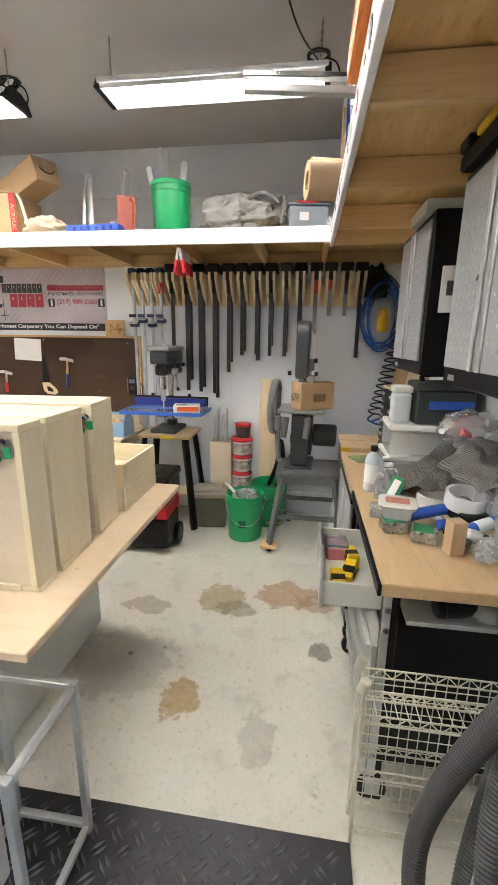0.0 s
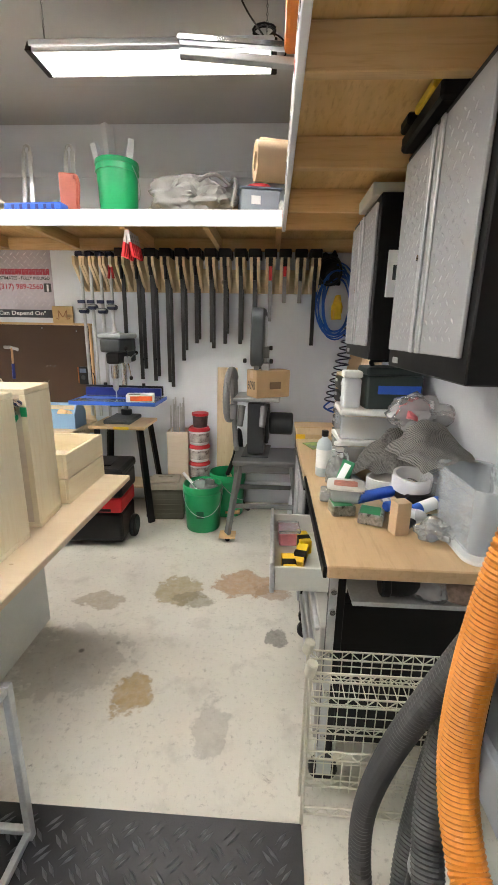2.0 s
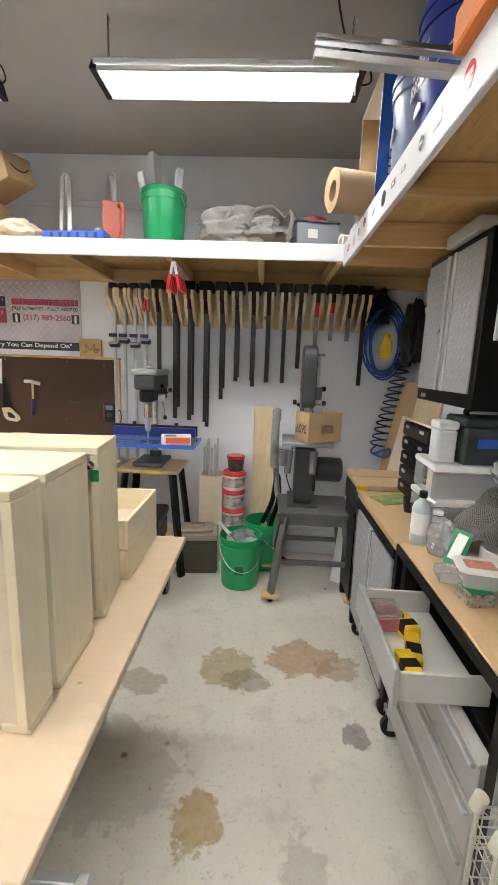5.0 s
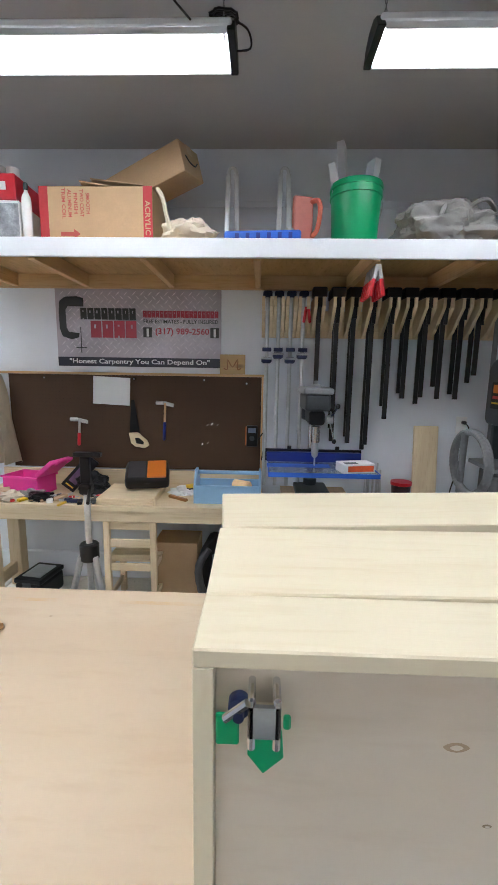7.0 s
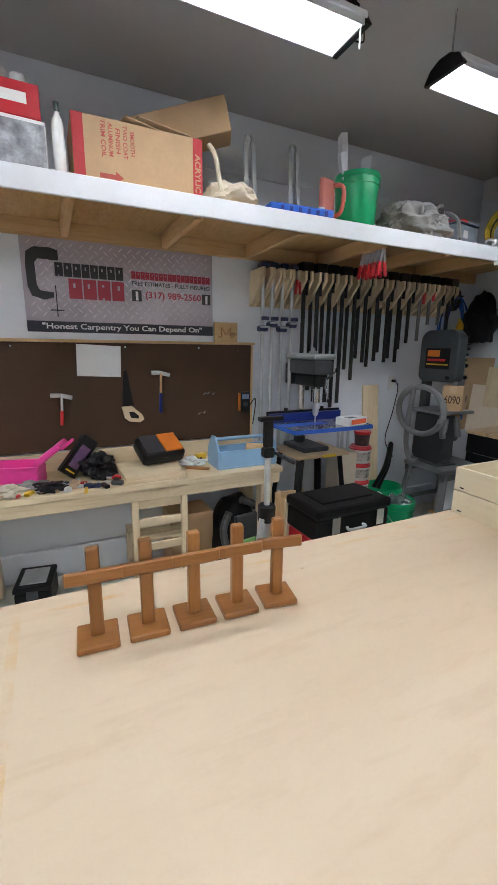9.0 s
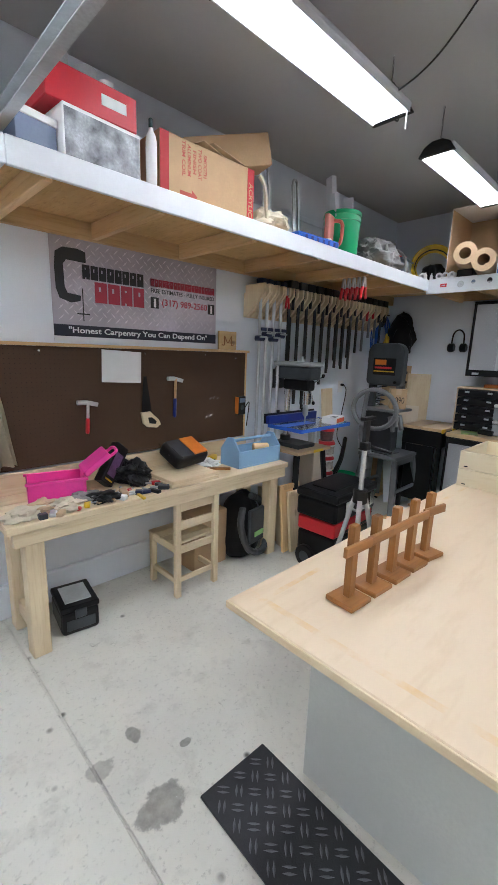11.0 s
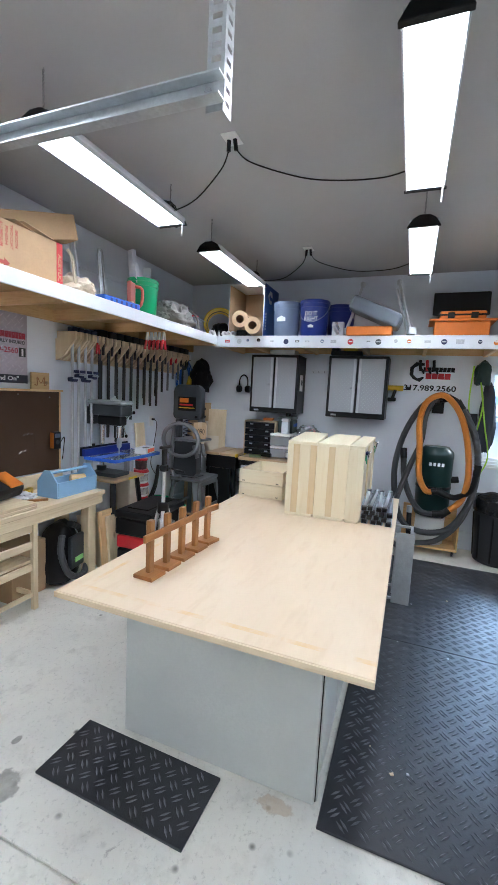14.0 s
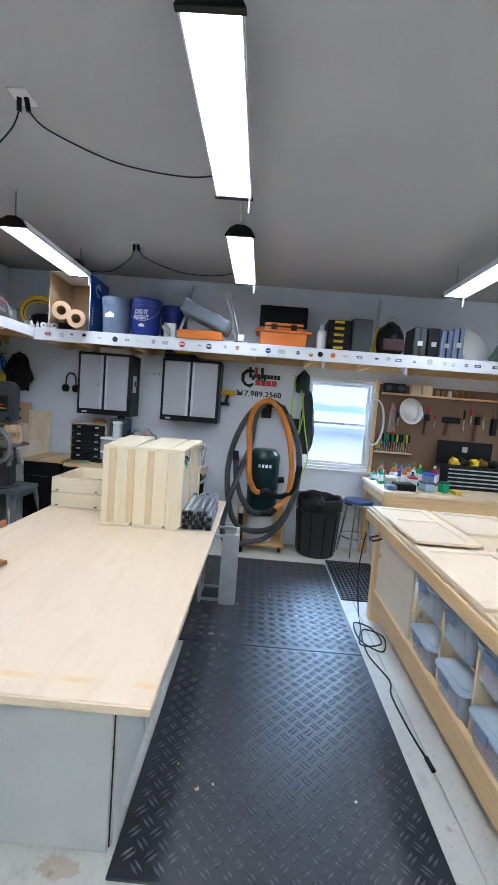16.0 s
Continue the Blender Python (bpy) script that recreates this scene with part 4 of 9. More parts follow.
part("nozzle", moved(cyl(0.011, 0.05, 0.10, seg=12, r2=0.004), pose(0, 0, 0, 0, 90, 0)), M_BLKP, t, smooth=True)
for i, (x, y, rz, m) in enumerate(((-0.15, 1.93, 50, M_BLKP), (-0.10, 1.97, 20, M_SILVER), (-0.13, 2.02, -35, M_IRON), (-0.17, 2.04, 70, M_BLKP))):
    t = thing("air_fitting", "black and steel air tool fitting on the bench", "fitting", x, y, ZB + 0.016, rz)
    part("body", moved(cyl(0.015, -0.04, 0.025, seg=12, bev=0.003), pose(0, 0, 0, 0, 90, 0)), m, t, smooth=True)
    part("tip", moved(cyl(0.008, 0.025, 0.055, seg=10), pose(0, 0, 0, 0, 90, 0)), M_CHROME, t, smooth=True)
tagged(part("film_bag", moved(crumple((0.12, 0.10, 0.06), 305, 0.3, 3), pose(-0.09, 1.86, ZB)), M_FILM, smooth=True), "small clear plastic bag beside the tote", "bag")


def tape_roll(x, y, z, r, h, tilt=0, label="roll of wide white tape", m=None):
    t = thing("tape_roll", label, "tape", x, y, z)
    t.rotation_euler = (radians(tilt), 0, 0)
    part("roll", lathe([(r * 0.86, 0.001), (r, 0.001), (r, h), (r * 0.86, h), (r * 0.86, 0.001)], 32), m or M_PAPER, t, smooth=True)


tape_roll(-0.075, 2.17, ZB + 0.056, 0.074, 0.06, 8)
tape_roll(-0.15, 2.29, ZB + 0.001, 0.07, 0.055)
small_box("tool_case", "black plastic tool case on the bench", "case", -0.03, 2.16, ZB, 0.18, 0.16, 0.055, M_BLKP, 5, 0.01)


def bottle(x, y, z, r, h, m, capm, label, name="bottle", tilt=None):
    t = thing(name, label, "bottle", x, y, z)
    if tilt:
        t.rotation_euler = tuple(radians(a) for a in tilt)
    part("bottle_body", lathe([(r * 0.9, 0.0005), (r, 0.006), (r, h * 0.68), (r * 0.85, h * 0.76), (r * 0.38, h * 0.84), (r * 0.36, h * 0.87)], 20), m, t, smooth=True)
    part("cap", cyl(r * 0.45, h * 0.87, h, seg=16, bev=0.003), capm, t, smooth=True)
    part("wrap_label", lathe([(r + 0.0006, h * 0.2), (r + 0.0006, h * 0.6)], 20), M_PAPER, t, smooth=True)
    return t


bottle(-0.385, 2.45, ZB, 0.035, 0.215, pbr("pale_bottle", (0.55, 0.63, 0.68), 0.3, var=0.05), M_BLKP, "white squeeze bottle with a black cap on the bench")
bottle(-0.12, 2.0, ZB + 0.03, 0.022, 0.17, M_TAPE, M_BLUE, "blue marking paint can lying on the bench", "spray_can", (80, 0, 115))
bottle(-0.19, 1.99, ZB + 0.03, 0.02, 0.13, M_SILVER, M_BLKP, "metal cartridge lying on the bench", "cartridge", (84, 0, 60))
t = thing("glue_gun", "blue and black glue gun on the bench", "tool", -0.215, 2.13, ZB, 30)
part("barrel", moved(cyl(0.022, -0.1, 0.08, seg=14, bev=0.005), pose(0, 0, 0.04, 0, 90, 0)), M_TAPE, t, smooth=True)
part("grip", bar((-0.05, 0, 0.035), (-0.09, 0.07, 0.02), 0.035, 0.028, 0.006), M_BLKP, t)
part("nozzle", moved(cyl(0.014, 0, 0.05, seg=12, r2=0.006), pose(0.08, 0, 0.04, 0, 90, 0)), M_BLKP, t)
tagged(part("film_bag", moved(crumple((0.10, 0.11, 0.13), 11, 0.22, 3), pose(-0.335, 2.35, ZB, 0, 0, 20)), M_FILM, smooth=True), "crumpled clear plastic bag on the bench", "bag")
t = thing("product_card", "green and white folded product card", "packaging", -0.32, 2.24, ZB, 10)
part("card", bar((-0.03, 0, 0), (0.02, 0.02, 0.13), 0.07, 0.003, 0.001), pbr("green_print", (0.03, 0.28, 0.12), 0.4), t)
part("tag", bar((-0.034, -0.006, 0.04), (0.012, 0.010, 0.12), 0.04, 0.002, 0.0005), M_PAPER, t)
t = thing("drawer_rail", "long galvanised drawer rail lying on the bench", "rail", -0.235, 2.36, ZB, -72)
part("rail", join(bx(-0.22, 0.22, -0.02, -0.017, 0.001, 0.012, 0), bx(-0.22, 0.22, 0.017, 0.02, 0.001, 0.012, 0), bx(-0.22, 0.22, -0.017, 0.017, 0.001, 0.003, 0)), M_SILVER, t)
t = small_box("storage_box", "clear blue-tinted storage box under the mesh cloth", "container", 0.035, 2.15, ZB + 0.056, 0.12, 0.2, 0.115, M_MILKY, 2, 0.012, M_MILKY)
# dark mesh cloth thrown over the tool boxes
tagged(part("mesh_cloth", moved(drape(0.36, 0.40, 0.33, 21), pose(-0.06, 2.45, ZB + 0.004, 0, 0, -25)), M_MESHF, smooth=True), "grey woven mesh cloth thrown over the bench", "cloth")
tagged(part("mesh_cloth", moved(drape(0.26, 0.34, 0.15, 27), pose(0.005, 2.16, ZB + 0.172, 0, 0, 5)), M_MESHF, smooth=True), "grey woven mesh cloth thrown over a case", "cloth")
tagged(part("film_bag", moved(crumple((0.24, 0.26, 0.15), 14, 0.22, 3), pose(0.02, 2.46, ZB + 0.235, 0, 0, 10)), M_FILM, smooth=True), "clear plastic bag with red print on the heap", "bag")
tagged(part("print_patch", moved(crumple((0.1, 0.09, 0.05), 19, 0.3, 2), pose(-0.03, 2.40, ZB + 0.30, 20, 0, 10)), pbr("red_bag_print", (0.62, 0.16, 0.18), 0.3, var=0.3), smooth=True), "red printed patch of a plastic bag", "packaging")
for i, (x, y, r) in enumerate(((-0.30, 2.58, 0.05), (-0.31, 2.47, 0.045))):
    bottle(x, y, ZB, r, 0.13, M_CLEAR, M_TRIM, "clear plastic jar with a white lid", "jar")
t = small_box("tool_box", "dark green lidded tool box with blue tape label", "toolbox", -0.055, 2.69, ZB + 0.29, 0.27, 0.18, 0.2, pbr("olive_plastic", (0.035, 0.05, 0.045), 0.45, var=0.2), 3, 0.012, pbr("olive_lid", (0.03, 0.042, 0.038), 0.45, var=0.2))
part("tape_label", bx(-0.08, 0.125, -0.0918, -0.0904, 0.075, 0.115, 0.0004), M_TAPE, t)
part("handle", tube(spline([(-0.09, 0, 0.2), (-0.085, 0, 0.228), (0.085, 0, 0.228), (0.09, 0, 0.2)], 6), 0.011, 8), M_BLKP, t)
small_box("storage_box", "flat clear storage box under the tool box", "container", -0.115, 2.70, ZB, 0.36, 0.26, 0.14, M_MILKY, 2, 0.012, M_TRIM)
small_box("storage_box", "clear storage box under the tool box", "container", -0.115, 2.70, ZB + 0.1405, 0.36, 0.25, 0.149, M_MILKY, -2, 0.012, M_TRIM)
small_box("grease_tub", "white tub with an orange lid", "container", -0.245, 2.66, ZB + 0.29, 0.085, 0.085, 0.18, pbr("milky_plastic", (0.66, 0.7, 0.74), 0.35, var=0.06), 0, 0.012, M_TRIM)
small_box("tool_tray", "orange tray of hand tools on the boxes", "tray", -0.02, 2.95, ZB + 0.4205, 0.14, 0.12, 0.03, M_ORANGE, 10)
# drawer organiser with black trays
t = thing("drawer_organiser", "wooden organiser with five black parts drawers", "organiser", -0.07, 2.99, ZB)
part("carcass", join(bx(-0.17, 0.08, -0.2, -0.188, 0, 0.42), bx(-0.17, 0.08, 0.188, 0.2, 0, 0.42), bx(-0.17, 0.08, -0.188, 0.188, 0.408, 0.42), bx(0.07, 0.08, -0.188, 0.188, 0, 0.408)), CY, t)
for k in range(5):
    d = part("drawer", bx(-0.178, 0.06, -0.184, 0.184, 0.008 + k * 0.08, 0.076 + k * 0.08, 0.006), M_BLKP, t)
    part("latch", bx(-0.186, -0.1785, -0.12, -0.08, 0.05 + k * 0.08, 0.066 + k * 0.08, 0.001), M_SILVER, d)
    part("latch", bx(-0.186, -0.1785, 0.08, 0.12, 0.05 + k * 0.08, 0.066 + k * 0.08, 0.001), M_SILVER, d)
# folding clamp table behind the base cabinet
t = thing("folding_work_table", "folded portable work table with yellow jaws", "table")
part("jaw", bx(-0.46, 0.09, 3.2, 3.40, 0.855, 0.885, 0.004), M_BENCH, t, "worn plywood jaw")
part("jaw", bx(-0.46, 0.09, 3.415, 3.6, 0.855, 0.885, 0.004), M_BENCH, t)
for x in (-0.47, -0.2):
    part("jaw_stop", bx(x, x + 0.06, 3.18, 3.199, 0.85, 0.888, 0.004), M_YELLOW, t)
for x in (-0.44, 0.05):
    for y in (3.2, 3.55):
        part("leg", bx(x, x + 0.04, y, y + 0.04, 0.0, 0.70, 0.003), M_BLACK, t)
part("body", bx(-0.45, 0.085, 3.195, 3.59, 0.70, 0.8545, 0.004), M_BLKP, t)
part("side_plate", bx(-0.452, -0.4455, 3.25, 3.54, 0.12, 0.699, 0.002), M_BLACK, t)
t = thing("magazine", "green and blue printed booklet on the bench", "booklet", -0.32, 3.0, 0.8685, 20)
part("cover", bx(-0.1, 0.1, -0.07, 0.07, 0.0005, 0.006, 0.001), pbr("lime_print", (0.35, 0.52, 0.08), 0.4, var=0.4, scale=18, col2=(0.1, 0.15, 0.3)), t)
small_box("label_printer", "black label maker on the bench", "device", -0.26, 2.86, 0.8685, 0.1, 0.14, 0.05, M_BLKP, -15, 0.01)
# boards leaning in the corner
for x, y, w, h, rz, m, lab in ((-0.02, 3.98, 0.3, 1.46, 0, M_CARD, "brown cardboard sheet"), (-0.06, 3.80, 0.26, 1.22, 0, M_BIRCH, "plywood offcut"), (0.0, 3.72, 0.24, 1.38, 0, CZ, "pine board")):
    b = bar((x - 0.16, y - 0.1, 0.003), (x + 0.1, y, h), w, 0.014, 0.002)
    tagged(part("leaning_board", b, m), lab + " leaning in the room corner", "board")
tagged(part("white_sheet", bar((-0.36, 3.62, 0.01), (-0.26, 3.78, 0.84), 0.3, 0.012, 0.002), M_WHITE), "white panel leaning behind the band saw", "panel")

# things hung between and beside the cabinets
t = thing("wall_hook_strip", "hanging paper pack and keys on hooks between the cabinets", "hooks", XE - 0.002, 2.38, 0)
part("strip", bx(-0.012, -0.001, -0.1, 0.1, 1.9, 1.94, 0.002), M_WHITE, t)
for y in (-0.07, 0.0, 0.07):
    part("hook", tube(spline([(-0.012, y, 1.91), (-0.05, y, 1.905), (-0.06, y, 1.925)], 5), 0.003, 6), M_CHROME, t)
part("card_pack", bx(-0.293, -0.19, 0.155, 0.165, 1.67, 1.86, 0.002), M_PAPER, t)
part("pack_print", bx(-0.27, -0.215, 0.153, 0.1545, 1.74, 1.80, 0), M_IRON, t)
t = thing("cordless_drill", "yellow and black cordless drill hung on the wall", "tool", XE - 0.06, 1.47, 1.66)
part("drill_body", moved(cyl(0.03, -0.1, 0.07, seg=14, bev=0.006), pose(0, 0, 0.1, 90, 0, 0)), M_YELLOW, t, smooth=True)
part("grip", bar((0, 0.01, 0.1), (0, 0.04, -0.02), 0.035, 0.035, 0.008), M_BLKP, t)
part("battery", bx(-0.035, 0.035, 0.0, 0.09, -0.05, -0.01, 0.008), M_BLKP, t)
part("chuck", moved(cyl(0.018, 0.1, 0.14, seg=12), pose(0, 0, 0.1, 90, 0, 0)), M_BLKP, t)
t = thing("headphones", "black ear defenders hung on the wall", "headphones", XE - 0.05, 3.36, 1.75)
part("band", tube(spline([(0, -0.06, -0.04), (0, -0.05, 0.06), (0, 0, 0.1), (0, 0.05, 0.06), (0, 0.06, -0.04)], 6), 0.008, 8), M_BLKP, t)
for s in (-1, 1):
    part("cup", moved(cyl(0.045, -0.03, 0.03, seg=18, bev=0.01), pose(0, s * 0.06, -0.08, 90, 0, 0)), M_BLKP, t, smooth=True)

# clamp and saw stored under the high shelf
t = thing("bar_clamp_rack", "black bar clamps stored under the high shelf", "clamps", -0.12, 1.95, 2.02)
part("clamp_bar", bx(-0.07, 0.04, -0.1, 0.24, 0.0005, 0.05, 0.008), M_BLACK, t)
part("clamp_head", bx(-0.08, 0.05, 0.15, 0.23, 0.0505, 0.085, 0.006), M_BLKP, t)
part("handle", bx(-0.075, -0.03, -0.05, 0.1, 0.0505, 0.075, 0.004), M_YELLOW, t)
t.location = (-0.165, 1.95, 2.0855)
t = small_box("battery_charger", "grey electrical box fixed under the shelf", "box", -0.14, 2.76, 2.0855, 0.18, 0.3, 0.055, M_GREYP, 0, 0.006)

# ---- hanging vacuum hoses, canister and cart ----
def vac_station():
    t = thing("central_vacuum", "dark green central vacuum canister on a plywood cart", "vacuum", -0.03, 1.0, 0)
    part("cart_base", bx(-0.21, 0.16, -0.28, 0.28, 0.06, 0.085, 0.003), M_PLY, t)
    part("cart_back", bx(0.13, 0.15, -0.28, 0.28, 0.0855, 0.45, 0.003), M_PLY, t)
    part("cart_side", bx(-0.2, 0.129, -0.28, -0.262, 0.0855, 0.34, 0.003), M_PLY, t)
    for x in (-0.17, 0.12):
        for y in (-0.24, 0.24):
            part("wheel", moved(cyl(0.03, -0.01, 0.01, seg=16, bev=0.003), pose(x, y, 0.03, 90, 0, 0)), M_BLKP, t, smooth=True)
    part("lower_drum", cyl(0.15, 0.086, 0.40, (-0.03, 0), 28, bev=0.012), M_TRIM, t, smooth=True)
    part("canister", lathe([(0.165, 0.401), (0.175, 0.42), (0.175, 1.02), (0.178, 1.03), (0.178, 1.06), (0.17, 1.10), (0.12, 1.15), (0.0, 1.155)], 32, (-0.03, 0, 0)), M_DGREEN, t, smooth=True)
    part("band", lathe([(0.1765, 0.70), (0.179, 0.705), (0.179, 0.725), (0.1765, 0.73)], 32, (-0.03, 0, 0)), M_BLKP, t, smooth=True)
    for i in range(4):     # maker's mark as plain strokes
        part("maker_mark", bx(-0.2085, -0.2035, 0.055 - i * 0.04 - 0.013, 0.055 - i * 0.04 + 0.013, 0.955, 0.99, 0.002), M_WHITE, t)
    part("inlet", moved(cyl(0.035, 0, 0.08, seg=16), pose(-0.05, -0.16, 0.8, 80, 0, 0)), M_BLKP, t, smooth=True)


vac_station()


def hose(name, label, pts, r, m, step=0.0042, cuffs=True):
    t = thing(name, label, "hose")
    p = resample(pts, step)
    part("corrugated_tube", tube(p, r, 16, ribs=0.05), m, t)
    if cuffs:
        for a, b in ((p[0], p[min(9, len(p) - 1)]), (p[-1], p[-10])):
            d = (b - a).normalized()
            part("cuff", rod(a - d * 0.06, a + d * 0.05, r * 1.16, 14), M_BLKP, t, smooth=True)
    return t


hose("vacuum_hose", "grey corrugated vacuum hose coiled on the wall", spline([(-0.10, 0.9, 1.66), (-0.09, 1.03, 1.70), (-0.15, 1.14, 1.5), (-0.22, 1.17, 1.2), (-0.27, 1.26, 0.93), (-0.335, 1.36, 0.58), (-0.365, 1.41, 0.28), (-0.36, 1.34, 0.09), (-0.35, 1.15, 0.13), (-0.33, 0.92, 0.2), (-0.31, 0.72, 0.45), (-0.25, 0.62, 0.85), (-0.17, 0.66, 1.3), (-0.1, 0.82, 1.6)], 10), 0.0285, M_GHOSE, 0.006)
hose("vacuum_hose", "grey corrugated vacuum hose coiled on the wall", spline([(-0.04, 0.98, 1.66), (-0.06, 1.16, 1.6), (-0.1, 1.33, 1.3), (-0.14, 1.41, 0.9), (-0.24, 1.36, 0.5), (-0.31, 1.24, 0.3), (-0.33, 1.02, 0.26), (-0.32, 0.8, 0.36), (-0.26, 0.64, 0.7), (-0.14, 0.62, 1.15), (-0.06, 0.75, 1.5)], 10), 0.032, M_GHOSE)
hose("vacuum_hose", "orange corrugated vacuum hose looped over the hook", spline([(-0.295, 0.98, 0.70), (-0.305, 1.08, 0.70), (-0.306, 1.16, 0.86), (-0.275, 1.18, 1.15), (-0.19, 1.2, 1.42), (-0.14, 1.14, 1.63), (-0.12, 0.97, 1.69), (-0.16, 0.79, 1.45), (-0.25, 0.70, 1.0), (-0.29, 0.73, 0.66), (-0.31, 0.88, 0.49)], 10), 0.031, pbr("orange_hose", (0.66, 0.245, 0.035), 0.42, var=0.12, bump=0.01))
hose("vacuum_hose", "black vacuum hose hanging in a loop", spline([(-0.3, 0.93, 0.69), (-0.3, 0.8, 0.66), (-0.28, 0.66, 0.75), (-0.26, 0.62, 0.95)], 8), 0.03, M_BLKP)
hose("vacuum_hose", "black vacuum hose hanging in a loop", spline([(-0.32, 0.95, 0.47), (-0.32, 1.1, 0.47), (-0.3, 1.22, 0.6), (-0.24, 1.3, 0.8), (-0.16, 1.33, 1.05)], 8), 0.03, M_GHOSE)
t = thing("hose_hook", "steel hook bracket holding the coiled hoses", "hook", XE - 0.002, 1.02, 1.6)
part("arm", bar((0, 0, 0.0), (-0.24, 0, 0.06), 0.05, 0.02), M_BLACK, t)
part("plate", bx(-0.008, 0, -0.06, 0.06, -0.1, 0.1, 0.002), M_BLACK, t)
t = thing("hose_wand", "black plastic vacuum wand with a silver band", "vacuum wand", -0.325, 1.2, 0.02)
part("wand", rod((0, 0, 0.0), (0.03, 0.02, 0.44), 0.026, 14), M_BLKP, t, smooth=True)
part("band", rod((0.029, 0.019, 0.43), (0.033, 0.022, 0.50), 0.029, 14), M_SILVER, t, smooth=True)
t.location.z = 0.012

# ---- wire basket rack beside the bench ----
def wire_rack():
    t = thing("wire_basket_rack", "cream coated wire basket rack on the floor", "wire rack", 0, 0, 0)
    x0, x1, y0, y1 = -0.5, -0.06, 1.575, 1.66

    def truss(z, y):
        bm = join(rod((x0, y, z), (x1, y, z), 0.003, 6), rod((x0, y, z - 0.03), (x1, y, z - 0.03), 0.003, 6))
        n = 14
        pts = [Vector((x0 + (x1 - x0) * i / n, y, z - (0.03 if i % 2 else 0))) for i in range(n + 1)]
        return join(bm, tube(pts, 0.0022, 5))

    for z in (0.585, 0.50, 0.30, 0.075):
        for y in (y0, y1):
            part("truss_rail", truss(z, y), M_CREAMP, t)
    for i in range(15):
        x = x0 + 0.012 + i * (x1 - x0 - 0.02) / 14
        part("wire", rod((x, y1 - 0.004, 0.03), (x, y1 - 0.004, 0.585), 0.0018, 5), M_CREAMP, t)
    for i in range(11):
        z = 0.06 + i * 0.048
        part("wire", rod((x0, y1 - 0.008, z), (x1, y1 - 0.008, z), 0.0018, 5), M_CREAMP, t)
        part("wire", rod((x0 + 0.004, y0, z), (x0 + 0.004, y1, z), 0.0018, 5), M_CREAMP, t)
    for i in range(15):
        x = x0 + 0.012 + i * (x1 - x0 - 0.02) / 14
        part("wire", rod((x, y0, 0.5), (x, y1, 0.5), 0.0018, 5), M_CREAMP, t)
    for x, y in ((x0, y0), (x0, y1), (x1, y0), (x1, y1)):
        part("post", rod((x, y, 0.0), (x, y, 0.6), 0.006, 8), M_CREAMP, t)
    for y in (y0, y1):
        part("collar", moved(cyl(0.016, -0.022, 0.022, seg=14, bev=0.003), pose(x0, y, 0.598, 6, 12, 0)), M_CREAMP, t, smooth=True)


wire_rack()

# ---- drawer slides cart standing by the island ----
t = thing("metal_frame_stand", "open grey steel frame stand beside the island", "stand", 0, 0, 0.0125)
FX0, FX1, FY0, FY1, FH = -1.57, -1.325, 1.2, 1.475, 0.57
for x in (FX0, FX1):
    for y in (FY0, FY1):
        part("leg", bx(x - 0.011, x + 0.011, y - 0.011, y + 0.011, 0, FH, 0.002), M_SILVER, t)
for z in (FH - 0.01, 0.03):
    for y in (FY0, FY1):
        part("rail", bx(FX0 + 0.0115, FX1 - 0.0115, y - 0.01, y + 0.01, z - 0.01, z + 0.01, 0.002), M_SILVER, t)
    for x in (FX0, FX1):
        part("rail", bx(x - 0.01, x + 0.01, FY0 + 0.0115, FY1 - 0.0115, z - 0.01, z + 0.01, 0.002), M_SILVER, t)
part("side_plate", join(bx(FX0 - 0.018, FX0 - 0.0115, FY0 - 0.02, FY0 + 0.115, 0.0, FH + 0.012, 0.002), bx(FX0 - 0.011, FX0 + 0.05, FY0 - 0.02, FY0 - 0.0115, 0.0, FH + 0.012, 0.002)), M_SILVER, t, "folded grey steel side plate")
t = small_box("parts_bin", "white plastic bin with blue clips inside the frame stand", "bin", -1.50, 1.27, 0.055, 0.06, 0.1, 0.36, M_TRIM, 0, 0.01)
part("clip", bx(0.0, 0.03, -0.055, -0.0505, 0.3, 0.34, 0.002), M_TAPE, t)

# ---- trash can, stool, small mat ----
t = thing("trash_can", "black round trash can lined with a bin bag", "trash can", -0.12, 0.34, 0)
part("can", lathe([(0.205, 0.001), (0.215, 0.01), (0.25, 0.62), (0.26, 0.625), (0.26, 0.65), (0.245, 0.65), (0.21, 0.1), (0, 0.09)], 36), pbr("dusty_can", (0.02, 0.021, 0.024), 0.5, var=0.6, scale=7, col2=(0.05, 0.052, 0.056)), t, smooth=True)
rs = random.Random(3)
for a in range(10):
    c, sn = math.cos(a * math.pi / 5 + 0.2), math.sin(a * math.pi / 5 + 0.2)
    part("rib", bar((0.214 * c, 0.214 * sn, 0.03), (0.243 * c, 0.243 * sn, 0.5), 0.022, 0.022, 0.006), M_BLKP, t)
bag = lathe([(0.262, 0.53), (0.266, 0.6), (0.27, 0.655), (0.26, 0.672), (0.238, 0.66), (0.22, 0.55), (0.17, 0.4), (0, 0.36)], 48)
for v in bag.verts:
    k = 1 + 0.03 * noise.noise(v.co * 14)
    v.co = Vector((v.co.x * k, v.co.y * k, v.co.z + 0.02 * noise.noise(v.co * 9)))
part("bin_bag", bag, pbr("bag_film", (0.015, 0.015, 0.016), 0.22, var=0.3, bump=0.3, bscale=30), t, smooth=True)
